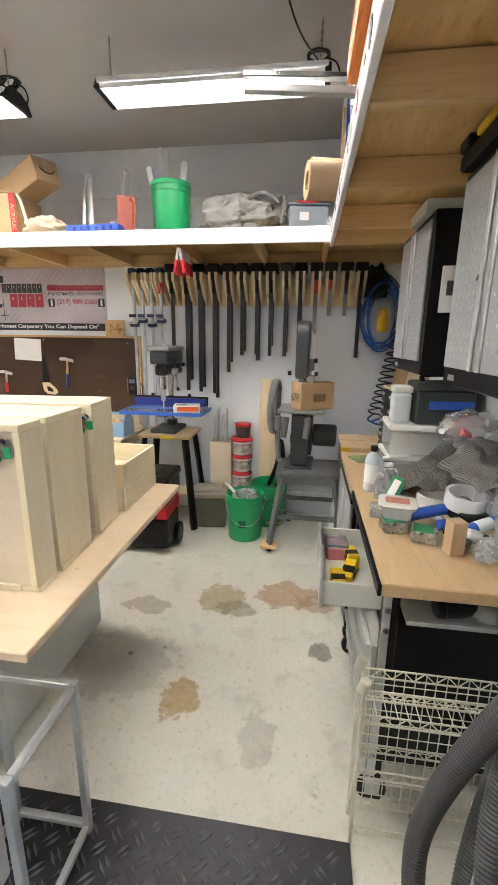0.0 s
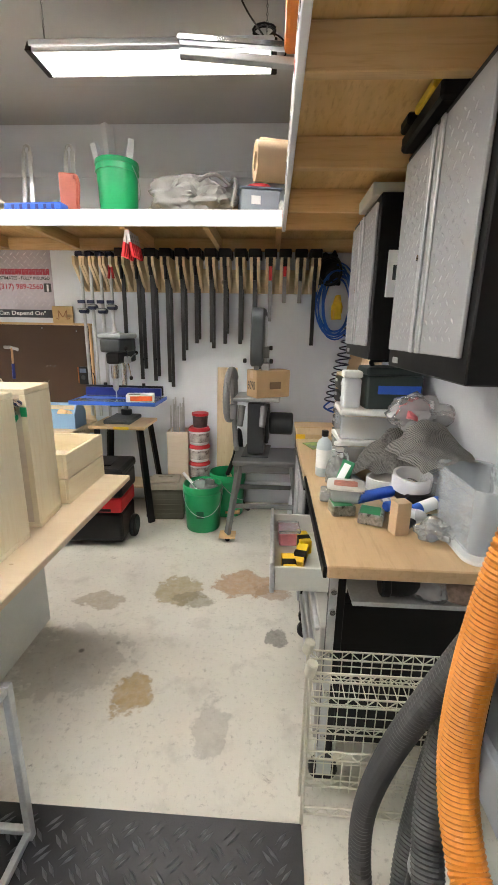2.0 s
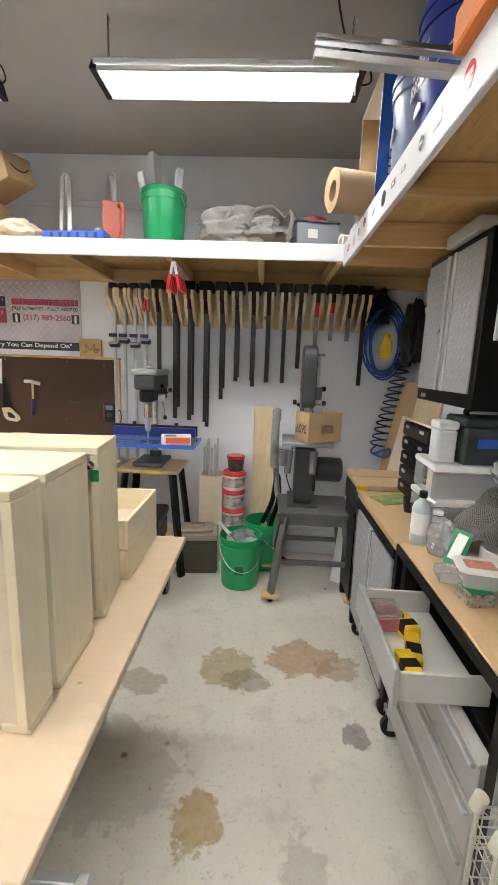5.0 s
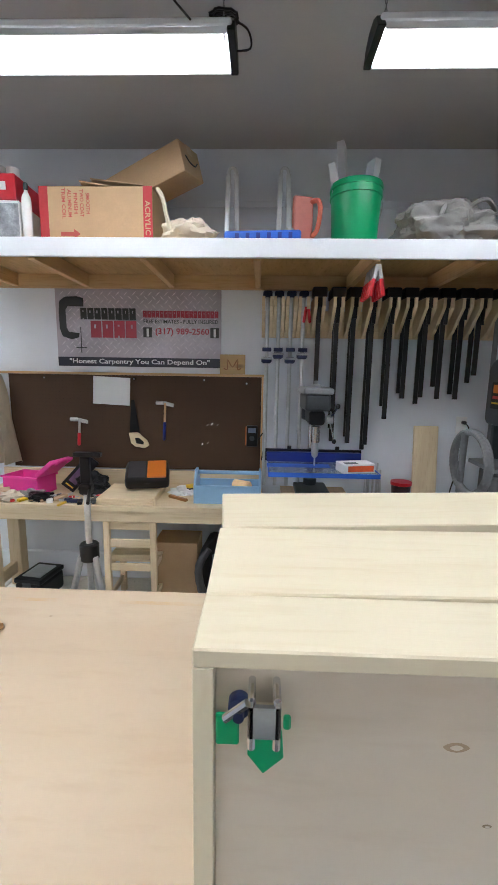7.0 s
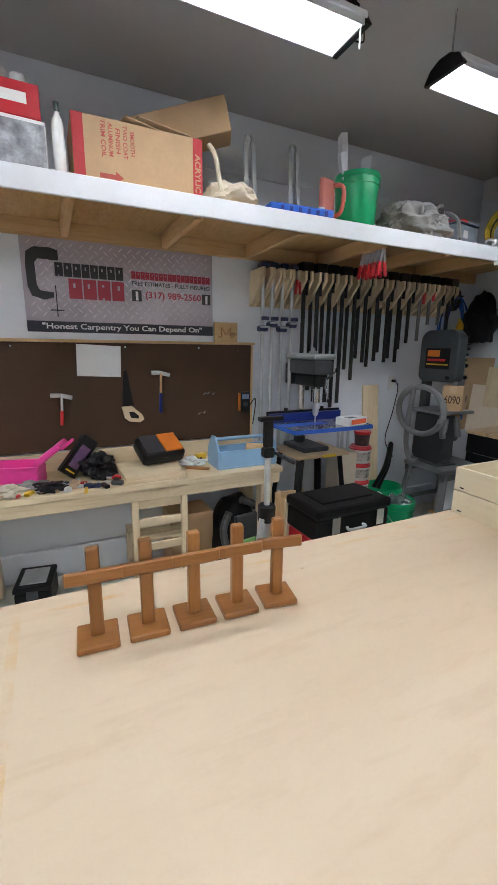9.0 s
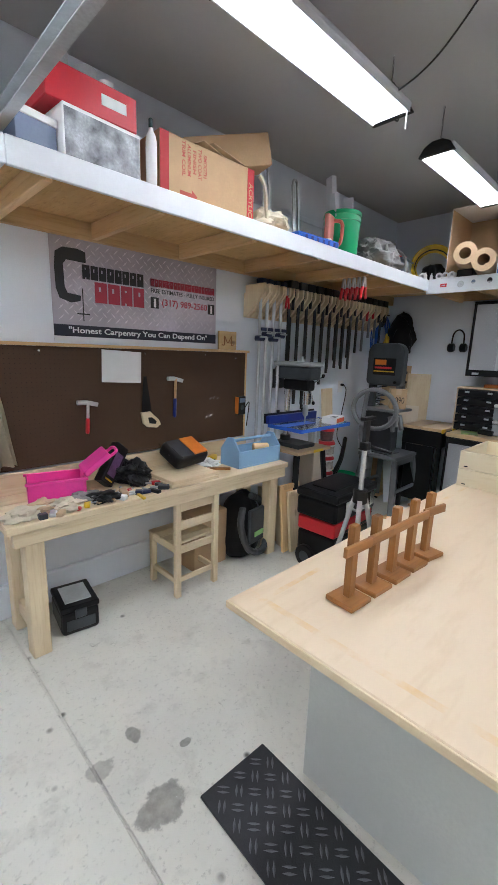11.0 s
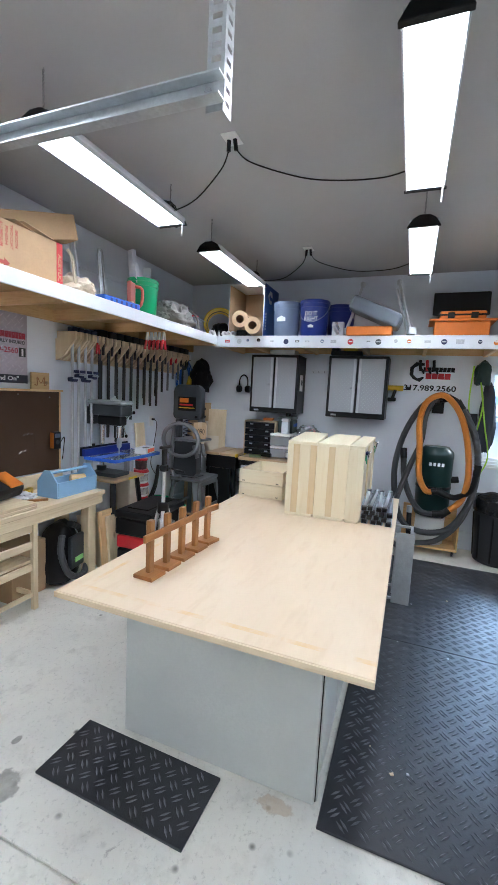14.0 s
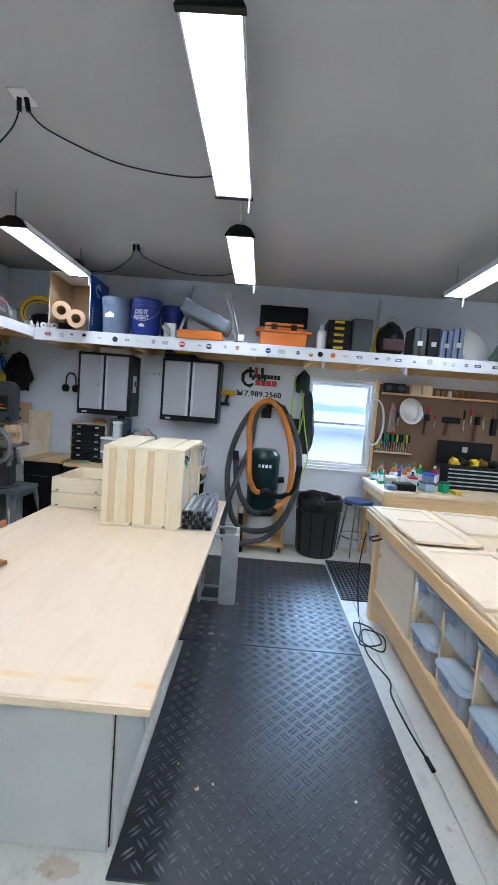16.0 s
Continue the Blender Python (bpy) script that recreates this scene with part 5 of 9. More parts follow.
part("sticker", moved(bx(-0.03, 0.03, -0.001, 0.001, 0.5, 0.56, 0), Matrix.Rotation(radians(-10), 4, "Z") @ Matrix.Translation((-0.03, -0.272, 0))), M_PAPER, t)
t = thing("shop_stool", "chrome shop stool with a round blue seat", "stool", -0.06, -0.12, 0, 20)
part("seat", lathe([(0.14, 0.60), (0.165, 0.605), (0.17, 0.63), (0.16, 0.65), (0, 0.66)], 28), pbr("blue_vinyl", (0.03, 0.07, 0.2), 0.35, var=0.1), t, smooth=True)
part("seat_band", lathe([(0.168, 0.598), (0.172, 0.6), (0.172, 0.618), (0.168, 0.62)], 28), M_CHROME, t, smooth=True)
for a in range(4):
    c, s = math.cos(radians(45 + 90 * a)), math.sin(radians(45 + 90 * a))
    part("leg", tube(spline([(0.1 * c, 0.1 * s, 0.6), (0.12 * c, 0.12 * s, 0.56), (0.2 * c, 0.2 * s, 0.004)], 5), 0.011, 8), M_CHROME, t, smooth=True)
part("foot_ring", tube([Vector((0.165 * math.cos(a * math.pi / 12), 0.165 * math.sin(a * math.pi / 12), 0.22)) for a in range(24)], 0.008, 8, True), M_CHROME, t, smooth=True)
t = thing("drain_mat", "black perforated rubber drain mat on the concrete", "mat", -0.83, 0.01, 0)
holes = []
for i in range(24):
    holes.append((-0.46 + i * 0.04, -0.448 + i * 0.04, -0.24, 0.24, 0.0005, 0.012))
for j in range(13):
    holes.append((-0.46, 0.472, -0.245 + j * 0.04, -0.233 + j * 0.04, 0.0008, 0.0118))
tagged(part("mat_grid", raw_boxes(holes), M_RUB, t), kind="stuff")

# ---- long bench with door panels and bins ----
def panel_bench():
    t = thing("panel_bench", "long pine bench with shelf of clear bins below", "workbench", 0, 0, 0)
    x0, x1, y1, y0, zt = -4.4, -1.34, 0.12, -0.95, 0.86
    part("top", bx(x0, x1, y0, y1, zt - 0.02, zt, 0.003), CX, t)
    part("apron", bx(x0, x1, y1 - 0.002, y1 + 0.018, zt - 0.1, zt - 0.0205, 0.003), PX, t)
    part("apron_end", bx(x1 - 0.02, x1 - 0.001, y0, y1 - 0.003, zt - 0.1, zt - 0.0205, 0.003), PY, t)
    for x in (x1 - 0.27, x0 + 0.2):
        for y in (y1 - 0.1, y0 + 0.02):
            part("leg", bx(x, x + 0.075, y, y + 0.085, 0, zt - 0.021, 0.004), PZ, t)
    part("bottom_rail", bx(x0 + 0.28, x1 - 0.28, y1 - 0.06, y1 - 0.022, 0.12, 0.265, 0.004), PX, t)
    part("bottom_shelf", bx(x0 + 0.28, x1 - 0.28, y0 + 0.03, y1 - 0.061, 0.2, 0.218, 0.002), M_PLY, t)
    part("side_panel", bx(-2.325, x1 - 0.285, y1 - 0.055, y1 - 0.04, 0.261, zt - 0.101, 0.002), M_BIRCH, t)
    part("back_panel", bx(x0 + 0.28, x1 - 0.28, y0 + 0.2, y0 + 0.21, 0.22, zt - 0.03, 0.001), M_BIRCH, t)
    for k in range(6):
        x = -2.345 - k * 0.345
        part("divider", bx(x - 0.018, x, -0.5, y1 - 0.062, 0.2185, zt - 0.101, 0.002), CZ, t)
    part("mid_shelf", bx(x0 + 0.3, -2.345, -0.5, y1 - 0.075, 0.512, 0.526, 0.001), CX, t)
    part("clamp_handle", tube(spline([(x1 - 0.5, y1 + 0.02, 0.74), (x1 - 0.5, y1 + 0.08, 0.72), (x1 - 0.42, y1 + 0.08, 0.72), (x1 - 0.42, y1 + 0.02, 0.74)], 5), 0.007, 8), M_BLACK, t)
    k = 0
    for z in (0.2185, 0.5265):
        for j in range(5):
            x = -2.527 - j * 0.345
            b = thing("storage_bin", "clear shoebox bin with a grey-blue lid", "bin", x, y1 - 0.22, z, 0, "bins under the panel bench")
            part("bin_body", tub(0.27, 0.39, 0.17, 0.04, 0.9), M_MILKY, b, smooth=True)
            part("contents", bx(-0.12, 0.12, -0.17, 0.17, 0.004, 0.09, 0.02, 2), pbr("bin_contents_%d" % k, ((0.5, 0.45, 0.4), (0.3, 0.35, 0.45), (0.55, 0.3, 0.25), (0.4, 0.4, 0.42), (0.5, 0.5, 0.46))[k % 5], 0.6, var=0.5, scale=30), b)
            part("lid", slab(round_rect(0.296, 0.41, 0.05), 0.171, 0.187, 0.005), pbr("bin_lid_%d" % k, (0.44, 0.53, 0.62), 0.35, var=0.06), b, smooth=True)
            part("lid_panel", slab(round_rect(0.24, 0.35, 0.04), 0.1872, 0.194, 0.003), pbr("bin_lid_top_%d" % k, (0.50, 0.58, 0.66), 0.35, var=0.06), b, smooth=True)
            part("lid_clip", bx(-0.05, 0.05, 0.2055, 0.214, 0.14, 0.186, 0.004), M_LBLUE, b)
            k += 1


panel_bench()


MX, MY = [wood("maple_frame_" + a, (0.82, 0.68, 0.49), (0.73, 0.57, 0.38), a, knots=False, stretch=8, vary=0.06) for a in "xy"]


def shaker_panel(x0, x1, y0, y1, z, rz=0.0):
    """A framed cabinet door lying flat."""
    w, d = x1 - x0, y1 - y0
    t = thing("framed_panel", "unfinished framed shaker panel lying flat on the bench", "panel", (x0 + x1) / 2, (y0 + y1) / 2, z, rz, "loose cabinet doors")
    s = 0.062
    part("panel", bx(-w / 2 + s, w / 2 - s, -d / 2 + s, d / 2 - s, 0.003, 0.011, 0.001), MX, t)
    for a in (-1, 1):
        part("stile", bx(*sorted((a * w / 2, a * (w / 2 - s))), -d / 2, d / 2, 0.0005, 0.019, 0.002), MY, t)
        part("rail", bx(-w / 2 + s, w / 2 - s, *sorted((a * d / 2, a * (d / 2 - s))), 0.0005, 0.019, 0.002), MX, t)


shaker_panel(-1.9, -1.38, -0.34, 0.1, 0.86)
shaker_panel(-2.34, -1.78, -0.3, 0.11, 0.8795, 1)
shaker_panel(-2.0, -1.4, -0.9, -0.38, 0.86)
shaker_panel(-3.15, -2.38, -0.36, 0.12, 0.86)
shaker_panel(-4.0, -3.2, -0.36, 0.11, 0.86)
shaker_panel(-3.1, -2.3, -0.9, -0.4, 0.86, -1)

# extension cord on the floor
t = thing("extension_cord", "black extension cord in loose loops on the concrete floor", "cord")
part("cord", tube(spline([(-1.28, 0.1, 0.62), (-1.33, 0.145, 0.3), (-1.5, 0.16, 0.02), (-1.75, 0.2, 0.008), (-2.0, 0.26, 0.018), (-1.95, 0.1, 0.01), (-1.75, 0.12, 0.01), (-1.7, 0.24, 0.017), (-1.95, 0.25, 0.02), (-2.05, 0.12, 0.008), (-1.85, 0.06, 0.008), (-1.8, 0.2, 0.018), (-2.1, 0.24, 0.018), (-2.35, 0.17, 0.008), (-2.5, 0.2, 0.008), (-2.75, 0.19, 0.008), (-2.93, 0.17, 0.01)], 8), 0.0055, 7), M_BLKP, t, smooth=True)
part("plug", rod((-2.93, 0.17, 0.013), (-3.0, 0.165, 0.013), 0.0115, 10), M_BLKP, t)

M_DKGREEN = pbr("bottle_green", (0.004, 0.10, 0.05), 0.35, var=0.15)

# ---- corner bench, tan pegboard and tools on the east wall ----
t = thing("corner_bench", "pine workbench under the tan pegboard", "workbench")
part("top", bx(-0.78, XE - 0.04, -2.6, -0.17, 0.86, 0.90, 0.004), CY, t)
part("apron", bx(-0.77, -0.74, -2.58, -0.19, 0.70, 0.859, 0.004), PY, t)
part("side_apron", bx(-0.739, XE - 0.05, -0.21, -0.19, 0.76, 0.859, 0.004), PX, t)
for x in (-0.73, XE - 0.13):
    for y in (-0.29, -2.5):
        part("leg", bx(x, x + 0.08, y, y + 0.08, 0, 0.859, 0.004), PZ, t)
PEGX = XE - 0.03
t = thing("tan_pegboard", "tan pegboard with hanging hand tools", "pegboard")
part("board", bx(PEGX, PEGX + 0.008, -2.5, -0.27, 0.93, 2.0, 0.001), M_PEGT, t)
part("batten", bx(PEGX - 0.012, PEGX + 0.027, -0.269, -0.232, 0.93, 2.05, 0.003), PZ, t)
part("top_shelf", bx(PEGX - 0.12, PEGX - 0.001, -2.5, -0.3, 1.885, 1.903, 0.003), PY, t)
t = thing("hard_hat", "white hard hat hung on the pegboard", "hard hat", PEGX - 0.1, -0.63, 1.71)
t.rotation_euler = (0, radians(-80), radians(15))
part("shell", lathe([(0.15, 0.0), (0.152, 0.01), (0.125, 0.02), (0.115, 0.06), (0.085, 0.1), (0.04, 0.122), (0, 0.125)], 28), M_TRIM, t, smooth=True)
part("ridge", tube(spline([(-0.115, 0, 0.05), (-0.08, 0, 0.112), (0, 0, 0.132), (0.08, 0, 0.112), (0.115, 0, 0.05)], 6), 0.012, 8), M_TRIM, t, smooth=True)
rs = random.Random(12)
for y in (-0.42, -0.47, -0.52, -0.80, -0.88, -0.95, -1.28, -1.36, -1.5):
    L = rs.uniform(0.13, 0.24)
    z = rs.uniform(1.62, 1.72)
    t = thing("hand_tool", "hand tool hung on a pegboard hook", "tool", PEGX - 0.02, y, z)
    part("shank", rod((0, 0, 0), (0, rs.uniform(-0.01, 0.01), -L * 0.55), 0.006, 8), M_SILVER, t)
    part("grip", rod((0, 0, 0.0), (0, rs.uniform(-0.012, 0.012), L * 0.45), 0.013, 10, 0.011), rs.choice([M_RED, M_BLKP, M_BLUE, M_ORANGE, M_OAK]), t, smooth=True)
    part("hook", rod((0.0125, 0, 0.01), (-0.02, 0, 0.01), 0.0025, 6), M_SILVER, t)
for y, w, h in ((-1.12, 0.2, 0.14), (-0.84, 0.06, 0.16), (-1.42, 0.05, 0.2)):
    t = thing("drill_tool", "dark power tool hung on the pegboard", "tool", PEGX - 0.045, y, 1.56)
    part("drill_body", bx(-0.03, 0.03, -w / 2, w / 2, 0.05, 0.05 + h * 0.5, 0.012, 2), M_BLKP, t)
    part("grip", bar((0, w * 0.2, 0.05), (0, w * 0.3, -h * 0.7), 0.035, 0.035, 0.008), pbr("brown_grip_%d" % int(w * 100), (0.12, 0.05, 0.035), 0.5), t)
t = thing("hose_ring", "coil of clear tubing hung beside the window", "tubing", PEGX - 0.10, -0.24, 1.55, -58)
for k in range(4):
    part("coil", tube([Vector((0.012 * k - 0.02, 0.13 * math.cos(a / 12 * math.pi) + 0.008 * k, 0.26 * math.sin(a / 12 * math.pi))) for a in range(24)], 0.009, 6, True), M_TRIM, t, smooth=True)
# jars and bottles along the bench
rs = random.Random(8)
cols = [M_TRIM, M_TAPE, M_RED, M_GREEN, M_YELLOW, M_LBLUE, M_CLEAR, M_BLKP, M_ORANGE]
for i in range(44):
    y = -0.24 - i * 0.0185 + rs.uniform(-0.01, 0.01)
    x = rs.choice([-0.32, -0.25, -0.17, -0.08, 0.0]) + rs.uniform(-0.03, 0.03)
    if x < -0.3 and y < -0.75:
        continue
    bottle(x, y, 0.9, rs.uniform(0.02, 0.034), rs.uniform(0.1, 0.24), rs.choice(cols), rs.choice(cols), "small bottle standing among others on the corner bench")
for i in range(14):
    y = -0.3 - i * 0.028
    t = thing("screwdriver", "screwdriver standing in the wall rack", "screwdriver", PEGX - 0.05, y, 1.22)
    part("shank", rod((0, 0, 0), (0, 0, 0.12), 0.003, 6), M_SILVER, t)
    part("grip", rod((0, 0, 0.12), (0, 0, 0.21), 0.011, 8), rs.choice([M_RED, M_YELLOW, M_BLKP, M_GREEN]), t, smooth=True)
for x, y, w, d, h, m, lid, lab in ((-0.60, -0.42, 0.16, 0.2, 0.07, M_BLKP, None, "black plastic parts box"), (-0.58, -0.66, 0.12, 0.11, 0.10, pbr("aqua_plastic", (0.36, 0.52, 0.62), 0.25, var=0.15), M_CLEAR, "pale blue lidded tub"),
                                  (-0.42, -0.34, 0.10, 0.10, 0.11, M_MILKY, M_TRIM, "pale blue box with a white lid"), (-0.56, -0.84, 0.08, 0.08, 0.11, M_GREEN, M_DKGREEN, "green tin"), (-0.45, -0.56, 0.07, 0.08, 0.12, M_TRIM, M_RED, "white carton with a red lid"),
                                  (-0.4, -0.74, 0.09, 0.10, 0.17, M_LBLUE, M_TAPE, "grey-blue carton with a blue lid"), (-0.62, -0.94, 0.12, 0.07, 0.04, M_YELLOW, None, "yellow plastic box"), (-0.66, -0.27, 0.1, 0.1, 0.05, M_LBLUE, None, "grey-blue tray")):
    small_box("supply_box", lab + " on the corner bench", "box", x, y, 0.9, w, d, h, m, rs.uniform(-12, 12), 0.008, lid)
for i in range(12):
    y = -0.31 - i * 0.032
    L = rs.uniform(0.09, 0.16)
    t = thing("pliers", "pair of pliers hung on the pegboard", "pliers", PEGX - 0.02, y, 1.40)
    m = rs.choice([M_RED, M_BLKP, M_BLUE, M_YELLOW, M_BLKP])
    for e in (-1, 1):
        part("handle", rod((0, 0, 0), (0, e * 0.014, -L), 0.006, 6), m, t)
    part("jaws", rod((0, 0, -0.005), (0, 0, 0.05), 0.009, 8, 0.004), M_IRON, t)
    part("hook", rod((0.0125, 0, 0), (-0.01, 0, 0), 0.0025, 6), M_SILVER, t)
tagged(part("shop_towel", moved(hung_cloth(0.03, 0.11, 0.34, 210, 3, 0.012, 20), Matrix.Translation((PEGX - 0.002, -0.44, 1.45)) @ Matrix.Rotation(radians(-90), 4, "Z")), pbr("pink_towel", (0.62, 0.48, 0.47), 0.9, var=0.2, scale=20), smooth=True), "pale pink shop towel hung on the pegboard", "towel")
t = thing("hold_clamp", "red plastic clamp hung on the pegboard", "clamp", PEGX - 0.025, -0.45, 1.42)
part("grip", bar((0, 0.05, -0.03), (0, -0.04, 0.04), 0.03, 0.03, 0.008), M_RED, t)
part("jaw", bar((0, -0.04, 0.03), (0, 0.03, 0.06), 0.02, 0.02, 0.004), M_RED, t)
for y in (-1.62, -1.74, -1.86):
    t = thing("tool_holster", "dark hand tool hung on the pegboard", "tool", PEGX - 0.03, y, 1.5)
    part("body", bx(-0.025, 0.0295, -0.03, 0.03, 0, 0.2, 0.012, 2), (M_DGREEN if y < -1.8 else M_BLKP), t)
    part("grip", rod((0, 0, 0.2), (0, 0.01, 0.3), 0.014, 10), M_OAK, t, smooth=True)
t = thing("tool_rack", "narrow wooden screwdriver rack on the pegboard", "rack", 0, 0, 0)
part("strip", bx(PEGX - 0.075, PEGX - 0.001, -0.7, -0.28, 1.205, 1.219, 0.002), CY, t)


def tool_chest(x, y, z, w, h, d):
    t = thing("tool_chest", "black tool chest with silver drawer pulls, lid open", "tool chest", x, y, z)
    part("body", bx(-d / 2, d / 2, -w / 2, w / 2, 0.001, h, 0.004), M_BLACK, t)
    n = 5
    for k in range(n):
        z0 = 0.015 + k * (h - 0.03) / n
        dr = part("drawer", bx(-d / 2 - 0.012, -d / 2 - 0.0005, -w / 2 + 0.02, w / 2 - 0.02, z0, z0 + (h - 0.03) / n - 0.008, 0.002), M_BLACK, t)
        part("pull", bx(-d / 2 - 0.022, -d / 2 - 0.0125, -w / 2 + 0.02, w / 2 - 0.02, z0 + (h - 0.03) / n - 0.022, z0 + (h - 0.03) / n - 0.009, 0.002), M_SILVER, dr)
    part("lid", bx(d / 2 - 0.02, d / 2 - 0.001, -w / 2, w / 2, h + 0.001, h + 0.26, 0.004), M_BLACK, t)
    part("badge", bx(d / 2 - 0.0225, d / 2 - 0.0205, -0.03, 0.03, h + 0.14, h + 0.2, 0.001), M_SILVER, t)


tool_chest(-0.16, -1.27, 0.9, 0.62, 0.25, 0.3)
for i in range(5):
    tagged(part("tool_pouch", moved(crumple((0.14, 0.1, 0.08), 40 + i, 0.2, 2), pose(-0.16 + 0.03 * (i % 2), -1.1 - i * 0.11, 1.151)), (M_YELLOW, M_BLKP, M_YELLOW, M_OAK, M_BLKP)[i], smooth=True), "pouch lying in the open tool chest", "pouch")
t = thing("radio", "black portable radio on the pegboard shelf", "radio", PEGX - 0.07, -0.42, 1.903)
part("case", bx(-0.04, 0.04, -0.13, 0.13, 0.001, 0.11, 0.02, 3), M_BLKP, t)
for s in (-1, 1):
    part("speaker", moved(cyl(0.035, 0, 0.004, seg=18), pose(-0.0405, s * 0.07, 0.055, 0, -90, 0)), M_IRON, t)
for y in (-0.66, -0.79):
    tagged(part("wood_block", bx(PEGX - 0.11, PEGX - 0.03, y - 0.055, y + 0.055, 1.9035, 2.02, 0.003), CZ), "square wooden block on the pegboard shelf", "block")
for i in range(6):
    tagged(part("jar", lathe([(0.02, 0.001), (0.024, 0.01), (0.024, 0.05), (0.018, 0.06), (0.018, 0.07), (0, 0.072)], 14, (PEGX - 0.06, -0.92 - i * 0.07, 1.903)), rs.choice([M_TRIM, M_KRAFT, M_OAK]), smooth=True), "small jar on the pegboard shelf", "jar")

# sign and hung straps by the window
t = thing("wall_sign", "white coroplast sign with a black and red emblem", "sign", XE - 0.004, 1.13, 1.72)
part("panel", bx(-0.004, 0, -0.3, 0.3, 0, 0.37, 0.001), M_WHITE, t)
lettering("317.989.2560", 0.54, 0.065, M_BLACK, t, Matrix.Translation((-0.0046, 0, 0.055)) @ UPW, bold=0.02)
part("emblem", moved(slab([(-0.02, -0.07), (0.05, -0.1), (0.09, -0.06), (0.09, -0.04), (0.02, -0.06), (-0.02, -0.02), (-0.02, 0.05), (0.02, 0.08), (0.09, 0.08), (0.09, 0.11), (0.0, 0.12), (-0.06, 0.06), (-0.06, -0.02)], 0, 0.0008), Matrix.Translation((-0.0045, 0.16, 0.22)) @ UPW), M_BLACK, t)
for i in range(8):
    part("name_stroke", bx(-0.0052, -0.0044, 0.06 - i * 0.040 - 0.018, 0.06 - i * 0.040 + 0.018, 0.235, 0.285, 0), M_BLACK, t)
for i in range(4):
    part("name_stroke", bx(-0.0052, -0.0044, 0.02 - i * 0.064 - 0.03, 0.02 - i * 0.064 + 0.03, 0.155, 0.22, 0), M_RED, t)
t = thing("pipe_clamps", "red and black trigger clamps hung over the sign", "clamps", XE - 0.03, 1.2, 1.98)
for i in range(3):
    part("clamp_jaw", bar((-0.02, 0.05 - i * 0.07, 0.1), (-0.02, 0.04 - i * 0.07, -0.02), 0.02, 0.03, 0.004), (M_BLKP, M_RED, M_BLKP)[i], t)
    part("clamp_grip", bar((-0.02, 0.04 - i * 0.07, 0.02), (-0.02, 0.0 - i * 0.07, -0.05), 0.03, 0.02, 0.006), M_BLKP, t)
t = thing("safety_harness", "dark harness and lime green straps hung beside the window", "harness", XE - 0.05, 0.62, 1.2)
part("webbing", moved(crumple((0.1, 0.16, 0.75), 52, 0.14, 3), pose(0, -0.08, -0.1)), pbr("dark_webbing", (0.03, 0.035, 0.05), 0.8, var=0.3), t, smooth=True)
part("hard_shell", moved(crumple((0.12, 0.16, 0.26), 55, 0.1, 3), pose(0, 0.0, 0.62)), M_DGREEN, t, smooth=True)
M_LIME = pbr("lime_strap", (0.45, 0.75, 0.06), 0.6, var=0.1)
part("strap", tube(spline([(-0.07, 0.1, 0.82), (-0.07, 0.11, 0.4), (-0.07, 0.03, 0.1), (-0.07, -0.02, 0.4), (-0.07, 0.02, 0.65), (-0.07, -0.06, 0.2), (-0.07, -0.12, -0.15), (-0.06, -0.02, -0.4)], 8), 0.008, 6), M_LIME, t, smooth=True)
t = small_box("switch_box", "dark electrical box on the wall", "box", XE - 0.04, 0.68, 1.38, 0.07, 0.1, 0.14, M_BLKP, 0, 0.006)

